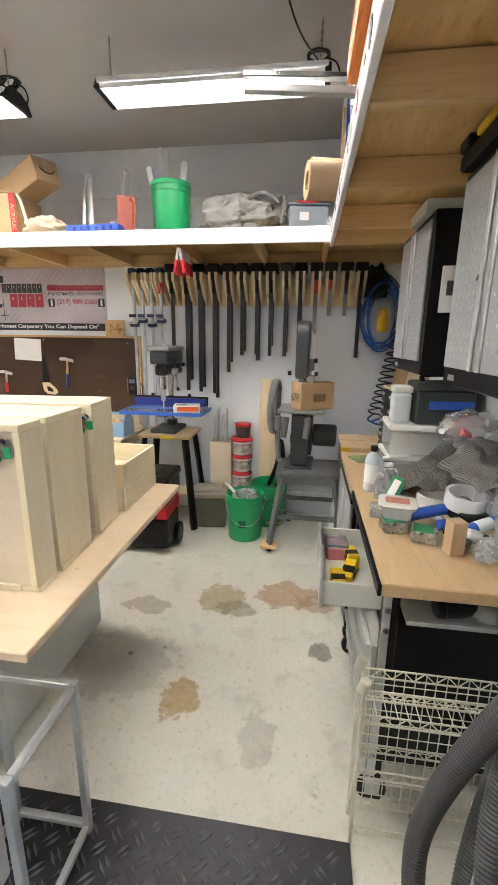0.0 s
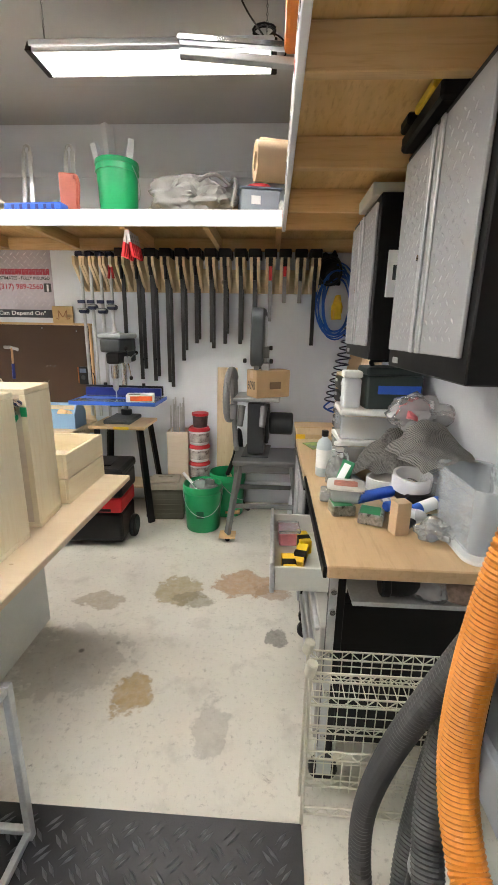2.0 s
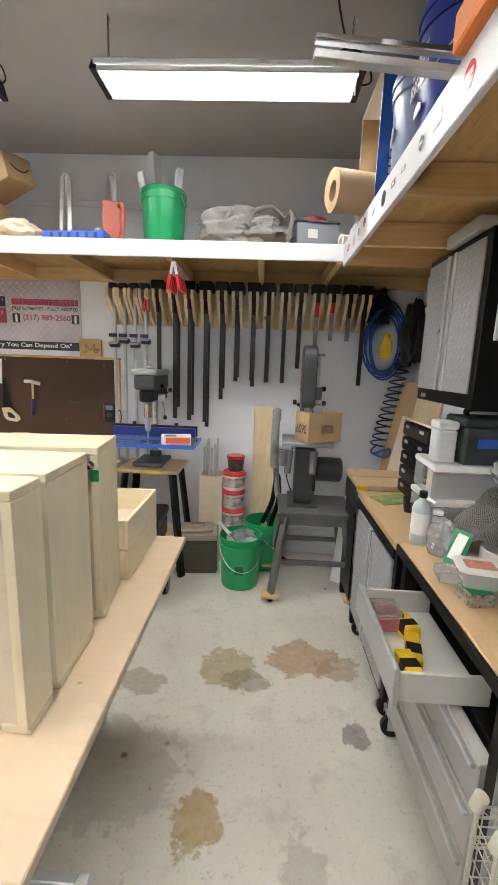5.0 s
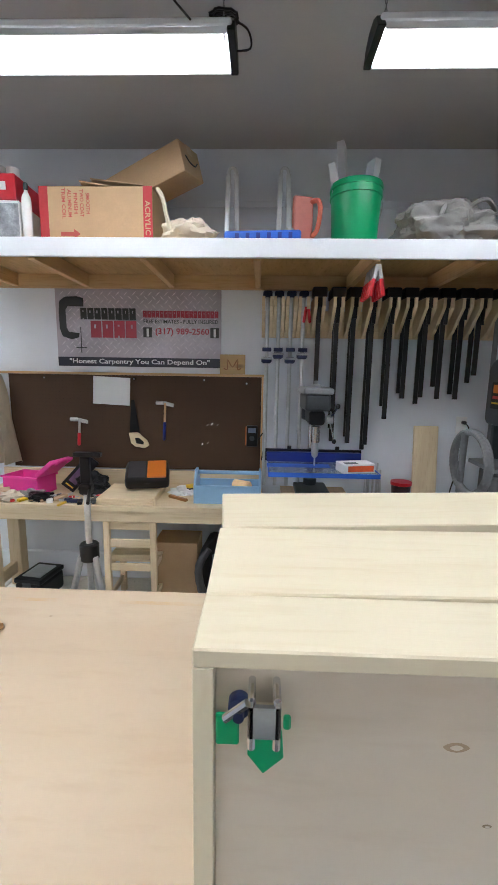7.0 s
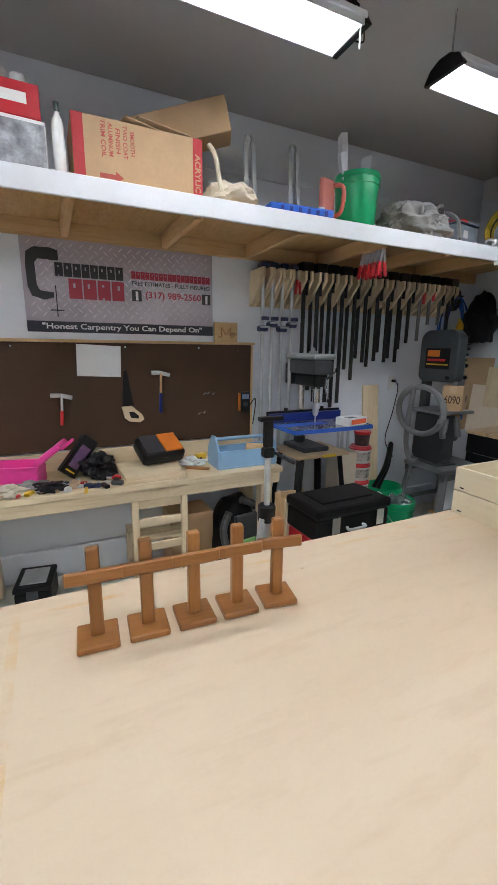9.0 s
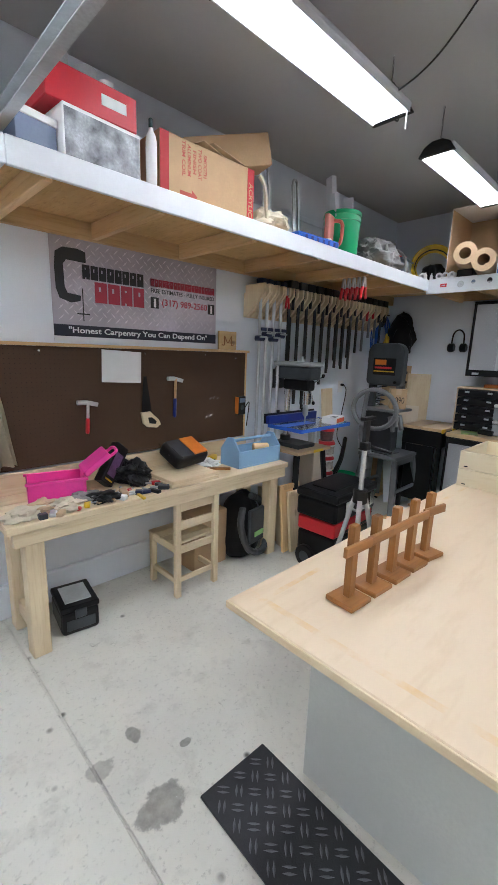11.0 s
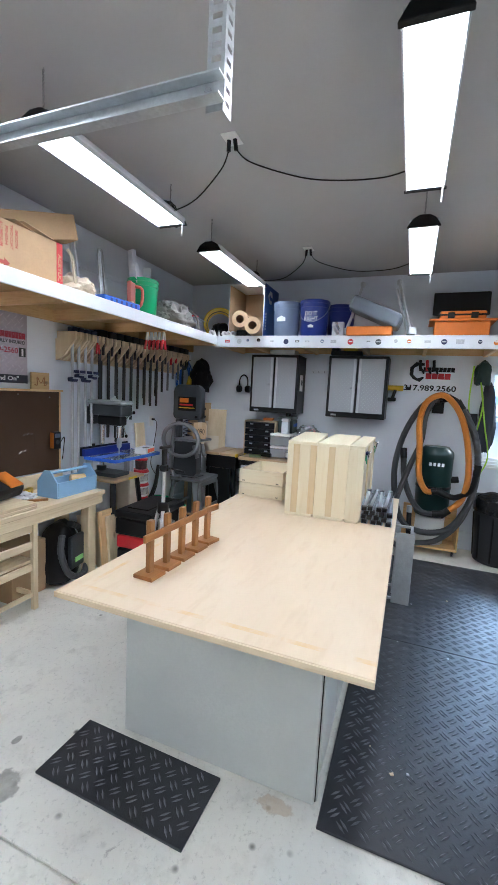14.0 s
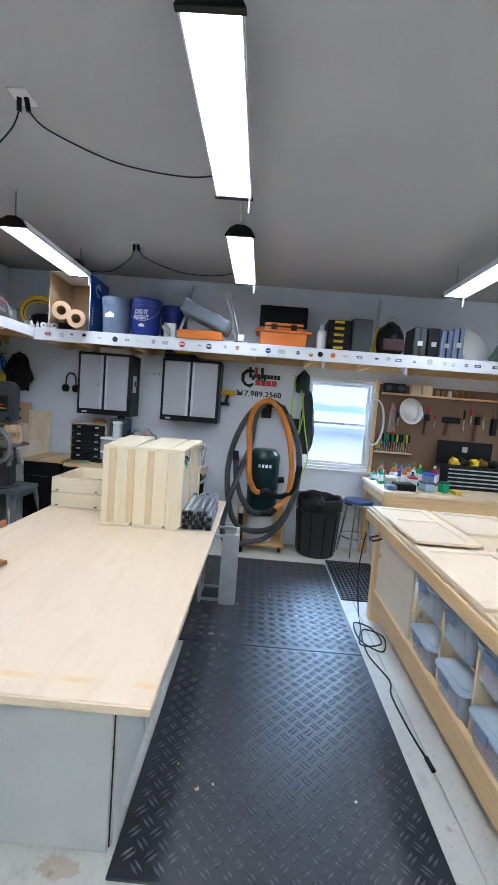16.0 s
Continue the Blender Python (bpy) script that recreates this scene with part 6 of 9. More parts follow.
# ---- banner, pegboard and what hangs on the north wall ----
def banner():
    t = thing("banner", "grey tread-plate print banner with black and red lettering", "banner", -3.652, YN - 0.003, 1.575)
    W, H = 1.168, 0.575
    part("sheet", bx(0, W, -0.004, 0, 0, H, 0.001), pbr("banner_vinyl", (0.56, 0.51, 0.57), 0.4, var=0.22, scale=2.2, bump=0, col2=(0.40, 0.36, 0.41)), t)
    F = Matrix.Translation((0, -0.0041, 0)) @ UPX
    at = lambda u, v: Matrix.Translation((u * W, -0.0048, (1 - v) * H)) @ UPX
    part("tread_print", moved(treads(W - 0.02, H - 0.11, 0.040, 0.046, 0.008, 0.0003), Matrix.Translation((0.01, -0.0041, 0.1)) @ UPX), pbr("banner_light", (0.74, 0.68, 0.73), 0.4, var=0.3, bump=0), t)
    part("slogan_band", bx(0, W, -0.0052, -0.0042, 0.03, 0.094, 0), pbr("banner_navy", (0.012, 0.014, 0.03), 0.4, bump=0), t)
    part("lower_margin", bx(0, W, -0.0052, -0.0042, 0.0, 0.0298, 0), M_WHITE, t)
    lettering("\"Honest Carpentry You Can Depend On\"", W * 0.86, 0.045, M_PAPER, t, Matrix.Translation((W * 0.5, -0.0056, 0.062)) @ UPX, bold=0.02)
    ink = pbr("banner_black", (0.02, 0.02, 0.022), 0.4, bump=0)
    red = pbr("banner_red", (0.42, 0.03, 0.06), 0.4, bump=0)
    pts = [(0.17, 0.135), (0.13, 0.115), (0.06, 0.12), (0.025, 0.17), (0.018, 0.3), (0.02, 0.5), (0.035, 0.59), (0.09, 0.625), (0.135, 0.60), (0.14, 0.55), (0.075, 0.535), (0.062, 0.48), (0.06, 0.27), (0.075, 0.23), (0.17, 0.235)]
    part("emblem", moved(slab([(u * W, (1 - v) * H) for u, v in pts], 0.0001, 0.0009), F), ink, t)
    part("emblem_screw", join(raw_boxes([(0.145 * W, 0.15 * W, -0.0051, -0.0042, 0.12, 0.30), (0.115 * W, 0.18 * W, -0.0051, -0.0042, 0.155, 0.162)])), ink, t)

    def strokes(n, u0, u1, v0, v1, m, seed):
        """A name set as plain blocks with slim gaps and a slit in some."""
        r = random.Random(seed)
        w = (u1 - u0) / n
        z0, z1 = (1 - v1) * H, (1 - v0) * H
        for i in range(n):
            a, b = (u0 + i * w) * W, (u0 + (i + 0.9) * w) * W
            c = a + (b - a) * r.choice((0.42, 0.5, 0.56))
            g = (b - a) * 0.09
            lo = z0 + (z1 - z0) * r.choice((0.0, 0.0, 0.12))
            y = (-0.0056, -0.0044)
            part("name_block", raw_boxes([(a, c - g, *y, z0, z1), (c + g, b, *y, z0, z1), (c - g, c + g, *y, lo, lo + (z1 - z0) * 0.55), (c - g, c + g, *y, z1 - (z1 - z0) * 0.22, z1)]), m, t)

    strokes(8, 0.15, 0.49, 0.25, 0.385, ink, 1)
    strokes(4, 0.21, 0.495, 0.40, 0.60, red, 2)
    strokes(18, 0.53, 0.985, 0.275, 0.355, red, 3)
    lettering("FREE ESTIMATES - FULLY INSURED", W * 0.45, 0.026, ink, t, at(0.757, 0.40), bold=0.015)
    lettering("(317) 989-2560", W * 0.325, 0.056, red, t, at(0.765, 0.525), bold=0.02)
    for u in (0.555, 0.96):
        part("icon", bx((u - 0.026) * W, (u + 0.026) * W, -0.0052, -0.0042, 0.41 * H, 0.53 * H, 0.0), ink, t)
        part("icon_mark", bx((u - 0.006) * W, (u + 0.008) * W, -0.0058, -0.0053, 0.42 * H, 0.515 * H, 0.0), M_PAPER, t)


banner()


def pegboard():
    t = thing("pegboard", "dark brown pegboard with a few hand tools", "pegboard")
    x0, x1, z0, z1, y = -4.01, -2.195, 0.87, 1.545, 4.15
    part("board", bx(x0, x1, y, y + 0.007, z0, z1, 0.001), M_PEG, t)
    part("ledge", bx(x0 - 0.05, x1 + 0.02, y - 0.03, YN - 0.002, z1 + 0.0005, z1 + 0.018, 0.002), PX, t)
    part("side_trim", bx(x1 + 0.0005, x1 + 0.014, y - 0.006, YN - 0.002, z0, z1, 0.002), PZ, t)
    for x in (x0 + 0.1, -3.1, x1 - 0.1):
        part("spacer", bx(x - 0.02, x + 0.02, y + 0.0075, YN - 0.002, z0, z1, 0.001), PZ, t)
    bm = bmesh.new()
    for i in range(70):
        for j in range(26):
            cx, cz = x0 + 0.035 + i * 0.0254, z0 + 0.02 + j * 0.0254
            bm.faces.new([bm.verts.new((cx + 0.0022 * math.cos(k * 1.0472), y - 0.0003, cz + 0.0022 * math.sin(k * 1.0472))) for k in range(6)])
    tagged(part("peg_holes", bm, pbr("hole_dark", (0.012, 0.008, 0.005), 0.9, bump=0), t), kind="stuff")
    for x, z in ((-3.75, 1.52), (-3.1, 1.52), (-2.6, 1.52), (-2.3, 1.5), (-3.0, 0.9)):
        part("screw", moved(cyl(0.006, 0, 0.003, seg=8), pose(x, y - 0.0005, z, 90, 0, 0)), M_CHROME, t)


pegboard()
YP = 4.148
tagged(part("paper_sheet", moved(bx(-0.133, 0.133, -0.0015, 0, -0.098, 0.098, 0), pose(-3.265, YP - 0.001, 1.433, -1.5, 2.5, 0)), M_PAPER), "blank white sheet of paper pinned to the pegboard", "paper")


def hammer(x, z, m, L, label):
    t = thing("hammer", label, "hammer", x, YP - 0.02, z)
    part("handle", bar((-0.006, 0, -L * 0.5), (-0.012, 0, -L), 0.026, 0.02, 0.006), m, t)
    part("neck", bar((0.0, 0, 0.0), (-0.006, 0, -L * 0.52), 0.018, 0.015, 0.004), (M_SILVER if m is M_RED else PZ), t)
    part("head", join(moved(cyl(0.014, 0.0, 0.055, seg=14), pose(-0.01, 0, 0.0, 0, -90, 0)), bar((-0.01, 0, 0), (0.06, 0, -0.018), 0.012, 0.026, 0.003)), M_SILVER, t)
    part("peg_hook", rod((0.02, 0.018, -0.02), (0.02, -0.012, -0.02), 0.0022, 6), M_SILVER, t)


hammer(-2.876, 1.355, M_BLUE, 0.27, "claw hammer with a blue grip hung on the pegboard")
hammer(-3.50, 1.225, M_RED, 0.19, "small hammer with a red grip hung on the pegboard")
t = thing("hand_saw", "hand saw with a wooden handle hung on the pegboard", "saw", -3.10, YP - 0.012, 1.37)
part("blade", moved(slab([(-0.022, 0), (0.0, 0.003), (0.035, -0.235), (-0.04, -0.235)], -0.001, 0.001), UPX), M_BLKP, t)
part("handle", moved(slab([(-0.045, -0.235), (0.02, -0.23), (0.05, -0.26), (0.085, -0.29), (0.10, -0.325), (0.07, -0.345), (0.0, -0.335), (-0.03, -0.31)], -0.011, 0.011, 0.003), UPX), CX, t)
part("grip_insert", moved(slab([(0.0, -0.27), (0.03, -0.27), (0.065, -0.3), (0.06, -0.318), (0.01, -0.31)], -0.0125, 0.0125), UPX), M_BLKP, t)
t = thing("multimeter", "grey multimeter with an orange edge hung on the pegboard", "multimeter", -2.255, YP - 0.025, 1.055)
part("body", bx(-0.04, 0.04, -0.018, 0.018, 0, 0.15, 0.008, 2), M_BLKP, t)
part("holster", bx(-0.046, -0.0405, -0.02, 0.02, 0.01, 0.145, 0.002), M_ORANGE, t)
part("screen", bx(-0.028, 0.028, -0.0195, -0.0183, 0.1, 0.135, 0.001), M_LBLUE, t)
part("dial", moved(cyl(0.018, 0, 0.005, seg=16), pose(0, -0.0185, 0.06, 90, 0, 0)), M_IRON, t)
part("leads", tube(spline([(0.045, 0, 0.05), (0.08, -0.01, 0.1), (0.09, 0, 0.04), (0.07, 0.0, -0.1)], 6), 0.004, 6), M_BLKP, t)
t = thing("peg_hooks", "bent wire hooks on the pegboard", "hooks", -2.58, YP, 1.2)
for x, z in ((0.0, 0.0), (0.03, 0.005), (0.07, 0.0), (-0.04, -0.14), (0.0, -0.13)):
    part("hook", tube(spline([(x, 0.0, z), (x, -0.03, z - 0.004), (x + 0.015, -0.035, z + 0.012)], 4), 0.002, 5), M_CHROME, t)
t = thing("wood_plaque", "small pine plaque with a burned-in mark", "plaque", -2.40, 4.14, 1.5635)
part("tile", bx(-0.088, 0.088, -0.009, 0.009, 0, 0.135, 0.003), wood("plaque_pine", (0.6, 0.42, 0.2), (0.42, 0.25, 0.1), "x"), t)
part("mark", moved(tube(spline([(-0.06, 0.04, 0), (-0.035, 0.035, 0), (-0.035, 0.1, 0), (0.0, 0.05, 0), (0.035, 0.1, 0), (0.035, 0.035, 0), (0.06, 0.04, 0)], 4), 0.004, 5), Matrix.Translation((0, -0.0095, 0)) @ UPX), M_OAK, t)
tagged(part("canvas_apron", moved(hung_cloth(0.10, 0.30, 0.64, 61), pose(-4.07, 4.14, 0.90)), M_CREAM, smooth=True), "cream canvas apron hung beside the pegboard", "apron")


# ---- pine bench under the pegboard ----
def pine_bench():
    t = thing("pine_workbench", "pine workbench covered in tools and boxes", "workbench")
    x0, x1, y0, y1, z = -4.10, -2.175, 3.655, 4.14, 0.742
    for i in range(3):
        a = y0 + i * (y1 - y0) / 3
        part("top_board", bx(x0, x1, a + 0.001, a + (y1 - y0) / 3 - 0.001, z - 0.038, z, 0.004), CX, t)
    part("apron", bx(x0 + 0.03, x1 - 0.02, y0 + 0.012, y0 + 0.05, z - 0.11, z - 0.0385, 0.004), CX, t)
    part("back_apron", bx(x0 + 0.03, x1 - 0.02, y1 - 0.05, y1 - 0.012, z - 0.11, z - 0.0385, 0.004), CX, t)
    part("backsplash", bx(x0 + 0.02, x1 - 0.01, y1 - 0.022, y1 - 0.002, z + 0.0005, z + 0.122, 0.003), CX, t)
    for x in (x0 + 0.085, x1 - 0.14):
        for y in (y0 + 0.052, y1 - 0.14):
            part("leg", bx(x, x + 0.088, y, y + 0.06 + 0.028, 0, z - 0.0385, 0.005), CZ, t)
        part("stretcher", bx(x + 0.02, x + 0.06, y0 + 0.141, y1 - 0.141, 0.1, 0.19, 0.004), CY, t)
    

pine_bench()


def ladder_chair():
    t = thing("wooden_chair", "small unfinished pine chair with a slatted back", "chair", -3.015, 3.69, 0)
    for x in (-0.15, 0.15):
        part("back_post", bx(x - 0.02, x + 0.02, -0.015, 0.02, 0, 0.775, 0.004), CZ, t)
        part("front_leg", bx(x - 0.02, x + 0.02, 0.27, 0.305, 0, 0.345, 0.004), CZ, t)
        part("side_rail", bx(x - 0.011, x + 0.011, 0.021, 0.269, 0.30, 0.345, 0.002), CY, t)
        part("side_stretcher", bx(x - 0.01, x + 0.01, 0.021, 0.269, 0.09, 0.125, 0.002), CY, t)
    for z in (0.70, 0.575, 0.455):
        part("back_slat", bx(-0.129, 0.129, -0.006, 0.012, z, z + 0.055, 0.003), CX, t)
    part("back_rail", bx(-0.129, 0.129, -0.006, 0.012, 0.295, 0.345, 0.003), CX, t)
    part("back_stretcher", bx(-0.129, 0.129, -0.006, 0.01, 0.10, 0.135, 0.003), CX, t)
    for k in range(4):
        part("seat_slat", bx(-0.17, 0.17, 0.024 + k * 0.074, 0.092 + k * 0.074, 0.3455, 0.362, 0.003), CX, t)


ladder_chair()
ZW = 0.7425
for z, rz in ((0.0, 0), (0.023, 2)):
    tagged(part("pine_board", moved(bx(-0.19, 0.17, -0.2, 0.15, 0.0005, 0.0225, 0.003), pose(-3.03, 3.87, ZW + z, 0, 0, rz)), CX), "short wide pine board stacked on the bench", "board")
t = thing("carry_tote", "pale blue painted wooden tool tote with a dowel handle", "tool tote", -2.40, 3.84, ZW)
part("base", bx(-0.2, 0.2, -0.1, 0.1, 0.0005, 0.012, 0.001), M_SKYB, t)
for y in (-0.1, 0.088):
    part("side", bx(-0.2, 0.2, y, y + 0.012, 0.0125, 0.12, 0.002), M_SKYB, t)
for x in (-0.214, 0.2):
    end = slab([(-0.1, 0), (0.1, 0), (0.1, 0.12), (0.03, 0.21), (-0.03, 0.21), (-0.1, 0.12)], 0, 0.014, 0.001)
    part("end_board", moved(end, Matrix.Translation((x + 0.014, 0, 0.0006)) @ UPW), M_SKYB, t)
part("handle", rod((-0.2, 0, 0.185), (0.2, 0, 0.185), 0.012, 12), M_SKYB, t, smooth=True)
t = thing("wooden_mallet", "wooden mallet lying in the blue tote", "mallet", -2.36, 3.83, ZW + 0.0125)
part("head", moved(cyl(0.035, -0.06, 0.06, seg=16, bev=0.006), pose(0.05, 0, 0.09, 90, 0, 60)), PX, t, smooth=True)
part("handle", rod((0.04, 0.02, 0.09), (-0.12, -0.03, 0.03), 0.012, 10), PX, t)
t = thing("tool_bag", "black zipped tool pouch with an orange panel", "tool bag", -2.96, 3.94, ZW + 0.093, 12)
t.rotation_euler = (radians(28), 0, radians(12))
part("bag_body", bx(-0.145, 0.145, -0.1, 0.1, 0.0005, 0.1, 0.035, 3), M_BLKP, t, smooth=True)
part("orange_panel", bx(0.0, 0.125, -0.085, 0.085, 0.095, 0.108, 0.006), M_ORANGE, t)
part("black_panel", bx(-0.125, -0.005, -0.085, 0.085, 0.095, 0.106, 0.006), pbr("vinyl_window", (0.05, 0.05, 0.055), 0.2, bump=0.1, bscale=30), t)
part("zip", tube([Vector((0.143 * math.cos(a), 0.098 * math.sin(a), 0.06)) for a in [i * math.pi / 16 for i in range(32)]], 0.004, 5, True), M_IRON, t)
t = thing("plastic_case", "hot pink plastic tool case with its lid open", "case", -3.78, 3.93, ZW, -14)
part("shell", join(bx(-0.14, 0.14, -0.09, -0.084, 0, 0.125, 0.002), bx(-0.14, 0.14, 0.084, 0.09, 0, 0.125, 0.002), bx(-0.14, -0.134, -0.084, 0.084, 0, 0.125, 0.002), bx(0.134, 0.14, -0.084, 0.084, 0, 0.125, 0.002), bx(-0.134, 0.134, -0.084, 0.084, 0.0005, 0.006, 0.001)), M_PINK, t)
part("inner_tray", bx(-0.133, 0.133, -0.083, 0.083, 0.03, 0.036, 0.001), M_PINK, t)
part("rim", join(bx(-0.15, 0.15, -0.1, -0.0905, 0.11, 0.125, 0.002), bx(-0.15, 0.15, 0.0905, 0.1, 0.11, 0.125, 0.002)), M_PINK, t)
lid = part("lid", moved(bx(0.0, 0.17, -0.095, 0.095, 0, 0.035, 0.012, 2), pose(0.145, 0, 0.12, 0, -38, 0)), M_PINK, t)
part("handle", tube(spline([(0.27, -0.05, 0.215), (0.31, -0.05, 0.245), (0.31, 0.05, 0.245), (0.27, 0.05, 0.215)], 5), 0.009, 8), M_PINK, lid)
t = thing("blister_pack", "black and yellow retail package leaning on the bench clutter", "package", -3.52, 3.93, ZW + 0.03, 0)
t.rotation_euler = (radians(-10), radians(42), radians(12))
part("card", bx(-0.05, 0.05, -0.03, 0.03, 0, 0.26, 0.004), M_BLKP, t)
part("border", ring_frame(-0.04, 0.04, 0.01, 0.25, 0.006, 0.0, 0.0012).transform(Matrix(((0, 1, 0, 0), (1, 0, 0, -0.0315), (0, 0, 1, 0), (0, 0, 0, 1)))) or bx(-0.03, 0.03, -0.032, -0.0305, 0.02, 0.03, 0), M_YELLOW, t)
part("print", bx(-0.03, 0.03, -0.0325, -0.0305, 0.05, 0.2, 0), pbr("purple_print", (0.2, 0.1, 0.22), 0.3, var=0.5, scale=30), t)
tagged(part("tool_roll", moved(crumple((0.2, 0.2, 0.13), 71, 0.3, 4), pose(-3.33, 3.93, ZW)), M_BLKP, smooth=True), "heap of black nylon tool straps on the bench", "straps")
tagged(part("rag", moved(crumple((0.16, 0.14, 0.05), 72, 0.3, 3), pose(-2.72, 3.95, ZW)), M_PAPER, smooth=True), "crumpled white rag on the bench", "rag")
tagged(part("wood_offcut", moved(bx(-0.08, 0.08, -0.012, 0.012, 0.0005, 0.018, 0.002), pose(-2.73, 3.82, ZW, 0, 0, -35)), M_OAK), "dark wooden offcut on the bench", "offcut")
t = thing("tape_measure", "yellow and black tape measure on the bench", "tape measure", -2.66, 3.98, ZW, 30)
part("case", bx(-0.05, 0.05, -0.025, 0.025, 0.0005, 0.065, 0.018, 3), M_YELLOW, t, smooth=True)
part("grip", bx(-0.052, 0.0, -0.026, 0.026, 0.02, 0.05, 0.008), M_BLKP, t)
rs = random.Random(21)
for i in range(40):
    x, y = rs.uniform(-4.02, -3.22), rs.uniform(3.68, 3.83)
    L = rs.uniform(0.05, 0.16)
    m = rs.choice([M_BLKP, M_BLKP, M_RED, M_KRAFT, M_DBLUE, M_SILVER, M_YELLOW, M_IRON, M_OAK, M_PAPER])
    t = thing("small_tool", "small hand tool lying among clutter on the bench", "tool", x, y, ZW, rs.uniform(0, 180))
    h = rs.uniform(0.012, 0.03)
    part("grip", bx(-L / 2, L * 0.1, -h * 0.7, h * 0.7, 0.0005, h, 0.006, 2), m, t)
    part("shaft", rod((L * 0.1, 0, h / 2), (L / 2, 0, h / 2), h * 0.28, 8), M_SILVER, t)
for i in range(5):
    tagged(part("cloth_scrap", moved(crumple((0.16, 0.12, 0.05), 80 + i, 0.3, 3), pose(-4.0 + 0.1 * i, 3.74 + 0.05 * (i % 2), ZW)), (M_CREAM, M_KRAFT, M_CREAM, M_CANVAS, M_BLKP)[i], smooth=True), "scrap of cloth on the bench end", "cloth")
# under the bench
t = thing("vacuum_backpack", "black backpack vacuum with a hose and green badge", "vacuum", -2.44, 3.9, 0, 10)
part("shell", moved(crumple((0.36, 0.3, 0.5), 91, 0.06, 3), pose(0, 0, 0)), M_BLKP, t, smooth=True)
part("hose", tube(spline([(-0.1, -0.1, 0.42), (-0.17, -0.14, 0.3), (-0.12, -0.18, 0.12), (0.05, -0.19, 0.06), (0.16, -0.15, 0.2), (0.14, -0.1, 0.4), (0.0, -0.1, 0.49)], 8), 0.026, 10, ribs=0.04), M_GHOSE, t)
part("badge", bx(-0.03, 0.08, -0.172, -0.16, 0.18, 0.22, 0.003), pbr("green_badge", (0.3, 0.6, 0.2), 0.4), t)
part("frame", bx(-0.08, 0.1, -0.165, -0.13, 0.13, 0.4, 0.02, 2), M_IRON, t)
t = small_box("plastic_crate", "black plastic case with a grey lid panel on the floor", "case", -3.735, 3.89, 0, 0.2, 0.26, 0.17, M_BLKP, -8, 0.02, M_BLKP)
part("panel", bx(-0.07, 0.07, -0.09, 0.09, 0.1705, 0.176, 0.003), M_SILVER, t)
part("latch", bx(-0.03, 0.03, -0.142, -0.134, 0.10, 0.15, 0.003), M_IRON, t)
part("side_rib", bx(-0.075, 0.075, -0.136, -0.1305, 0.03, 0.09, 0.004), M_IRON, t)
carton(-2.76, 3.98, 0, 0.3, 0.24, 0.42, 0, "brown cardboard box under the bench", tape=False)
for i, (x, h, m) in enumerate(((-2.12, 0.50, CZ), (-2.085, 0.44, PZ), (-2.05, 0.36, CZ), (-2.15, 0.46, M_BIRCH))):
    tagged(part("board_offcut", bar((x, 3.72 + 0.05 * i, 0.002), (x + 0.02, 3.80 + 0.05 * i, h), 0.02, 0.16, 0.002), m), "pine offcut standing beside the bench", "board")

for x, y, w, h, m in ((-2.05, 3.615, 0.20, 0.49, CZ), (-2.09, 3.65, 0.22, 0.54, PZ)):
    t = thing("cabinet_door", "unfinished pine cabinet door leaning beside the bench leg", "cabinet door", x, y, 0.004)
    t.rotation_euler = (radians(-7), 0, radians(-3))
    part("board", bx(-w / 2, w / 2, -0.009, 0.009, 0.0005, h, 0.003), m, t)
    for e in (-1, 1):
        part("stile", bx(*sorted((e * w / 2, e * (w / 2 - 0.035))), -0.016, -0.0093, 0.0005, h, 0.002), m, t)
    part("rail", bx(-w / 2 + 0.0352, w / 2 - 0.0352, -0.016, -0.0093, h - 0.04, h, 0.002), m, t)

# ---- clamp rack ----
t = thing("clamp_rack", "plywood clamp rack with angled brackets on the wall", "rack")
part("back_board", bx(-2.2, -0.2, 4.165, YN - 0.002, 1.82, 2.0, 0.002), CX, t)
CLX = (-2.165, -2.09, -2.01, -1.93, -1.83, -1.71, -1.60, -1.48, -1.36, -1.25, -1.13, -1.02, -0.90, -0.79, -0.67, -0.56, -0.44, -0.33)
BOT = (0.80, 0.80, 0.80, 0.80, 1.38, 1.12, 1.11, 1.10, 1.28, 1.42, 1.43, 1.42, 1.42, 1.58, 1.60, 1.74, 1.74, 1.42)
for x in CLX:
    for s in (-0.026, 0.026):
        br = slab([(4.164, 1.82), (4.09, 1.86), (3.96, 2.0), (3.96, 2.06), (4.164, 2.06)], -0.010, 0.010)
        part("bracket", moved(br, Matrix(((0, 0, 1, x + s), (1, 0, 0, 0), (0, 1, 0, 0), (0, 0, 0, 1)))), CZ, t)


def bar_clamp(c, z, y, m, low, grip):
    """The bar, jaws and grip of a parallel clamp hung by its fixed jaw."""
    part("bar", bx(-0.015, 0.015, y - 0.006, y + 0.006, z, 2.12, 0.001), m, c)
    part("jaw", bx(-0.047, 0.047, y - 0.055, y + 0.035, 2.0615, 2.125, 0.009, 2), M_BLKP, c)
    part("sliding_jaw", bx(-0.02, 0.02, y - 0.055, y + 0.02, 2.0, 2.0605, 0.006), M_BLKP, c)
    part("grip", rod((0, y - 0.04, 2.0), (0, y - 0.04, low), 0.014, 10, 0.012), grip, c, smooth=True)


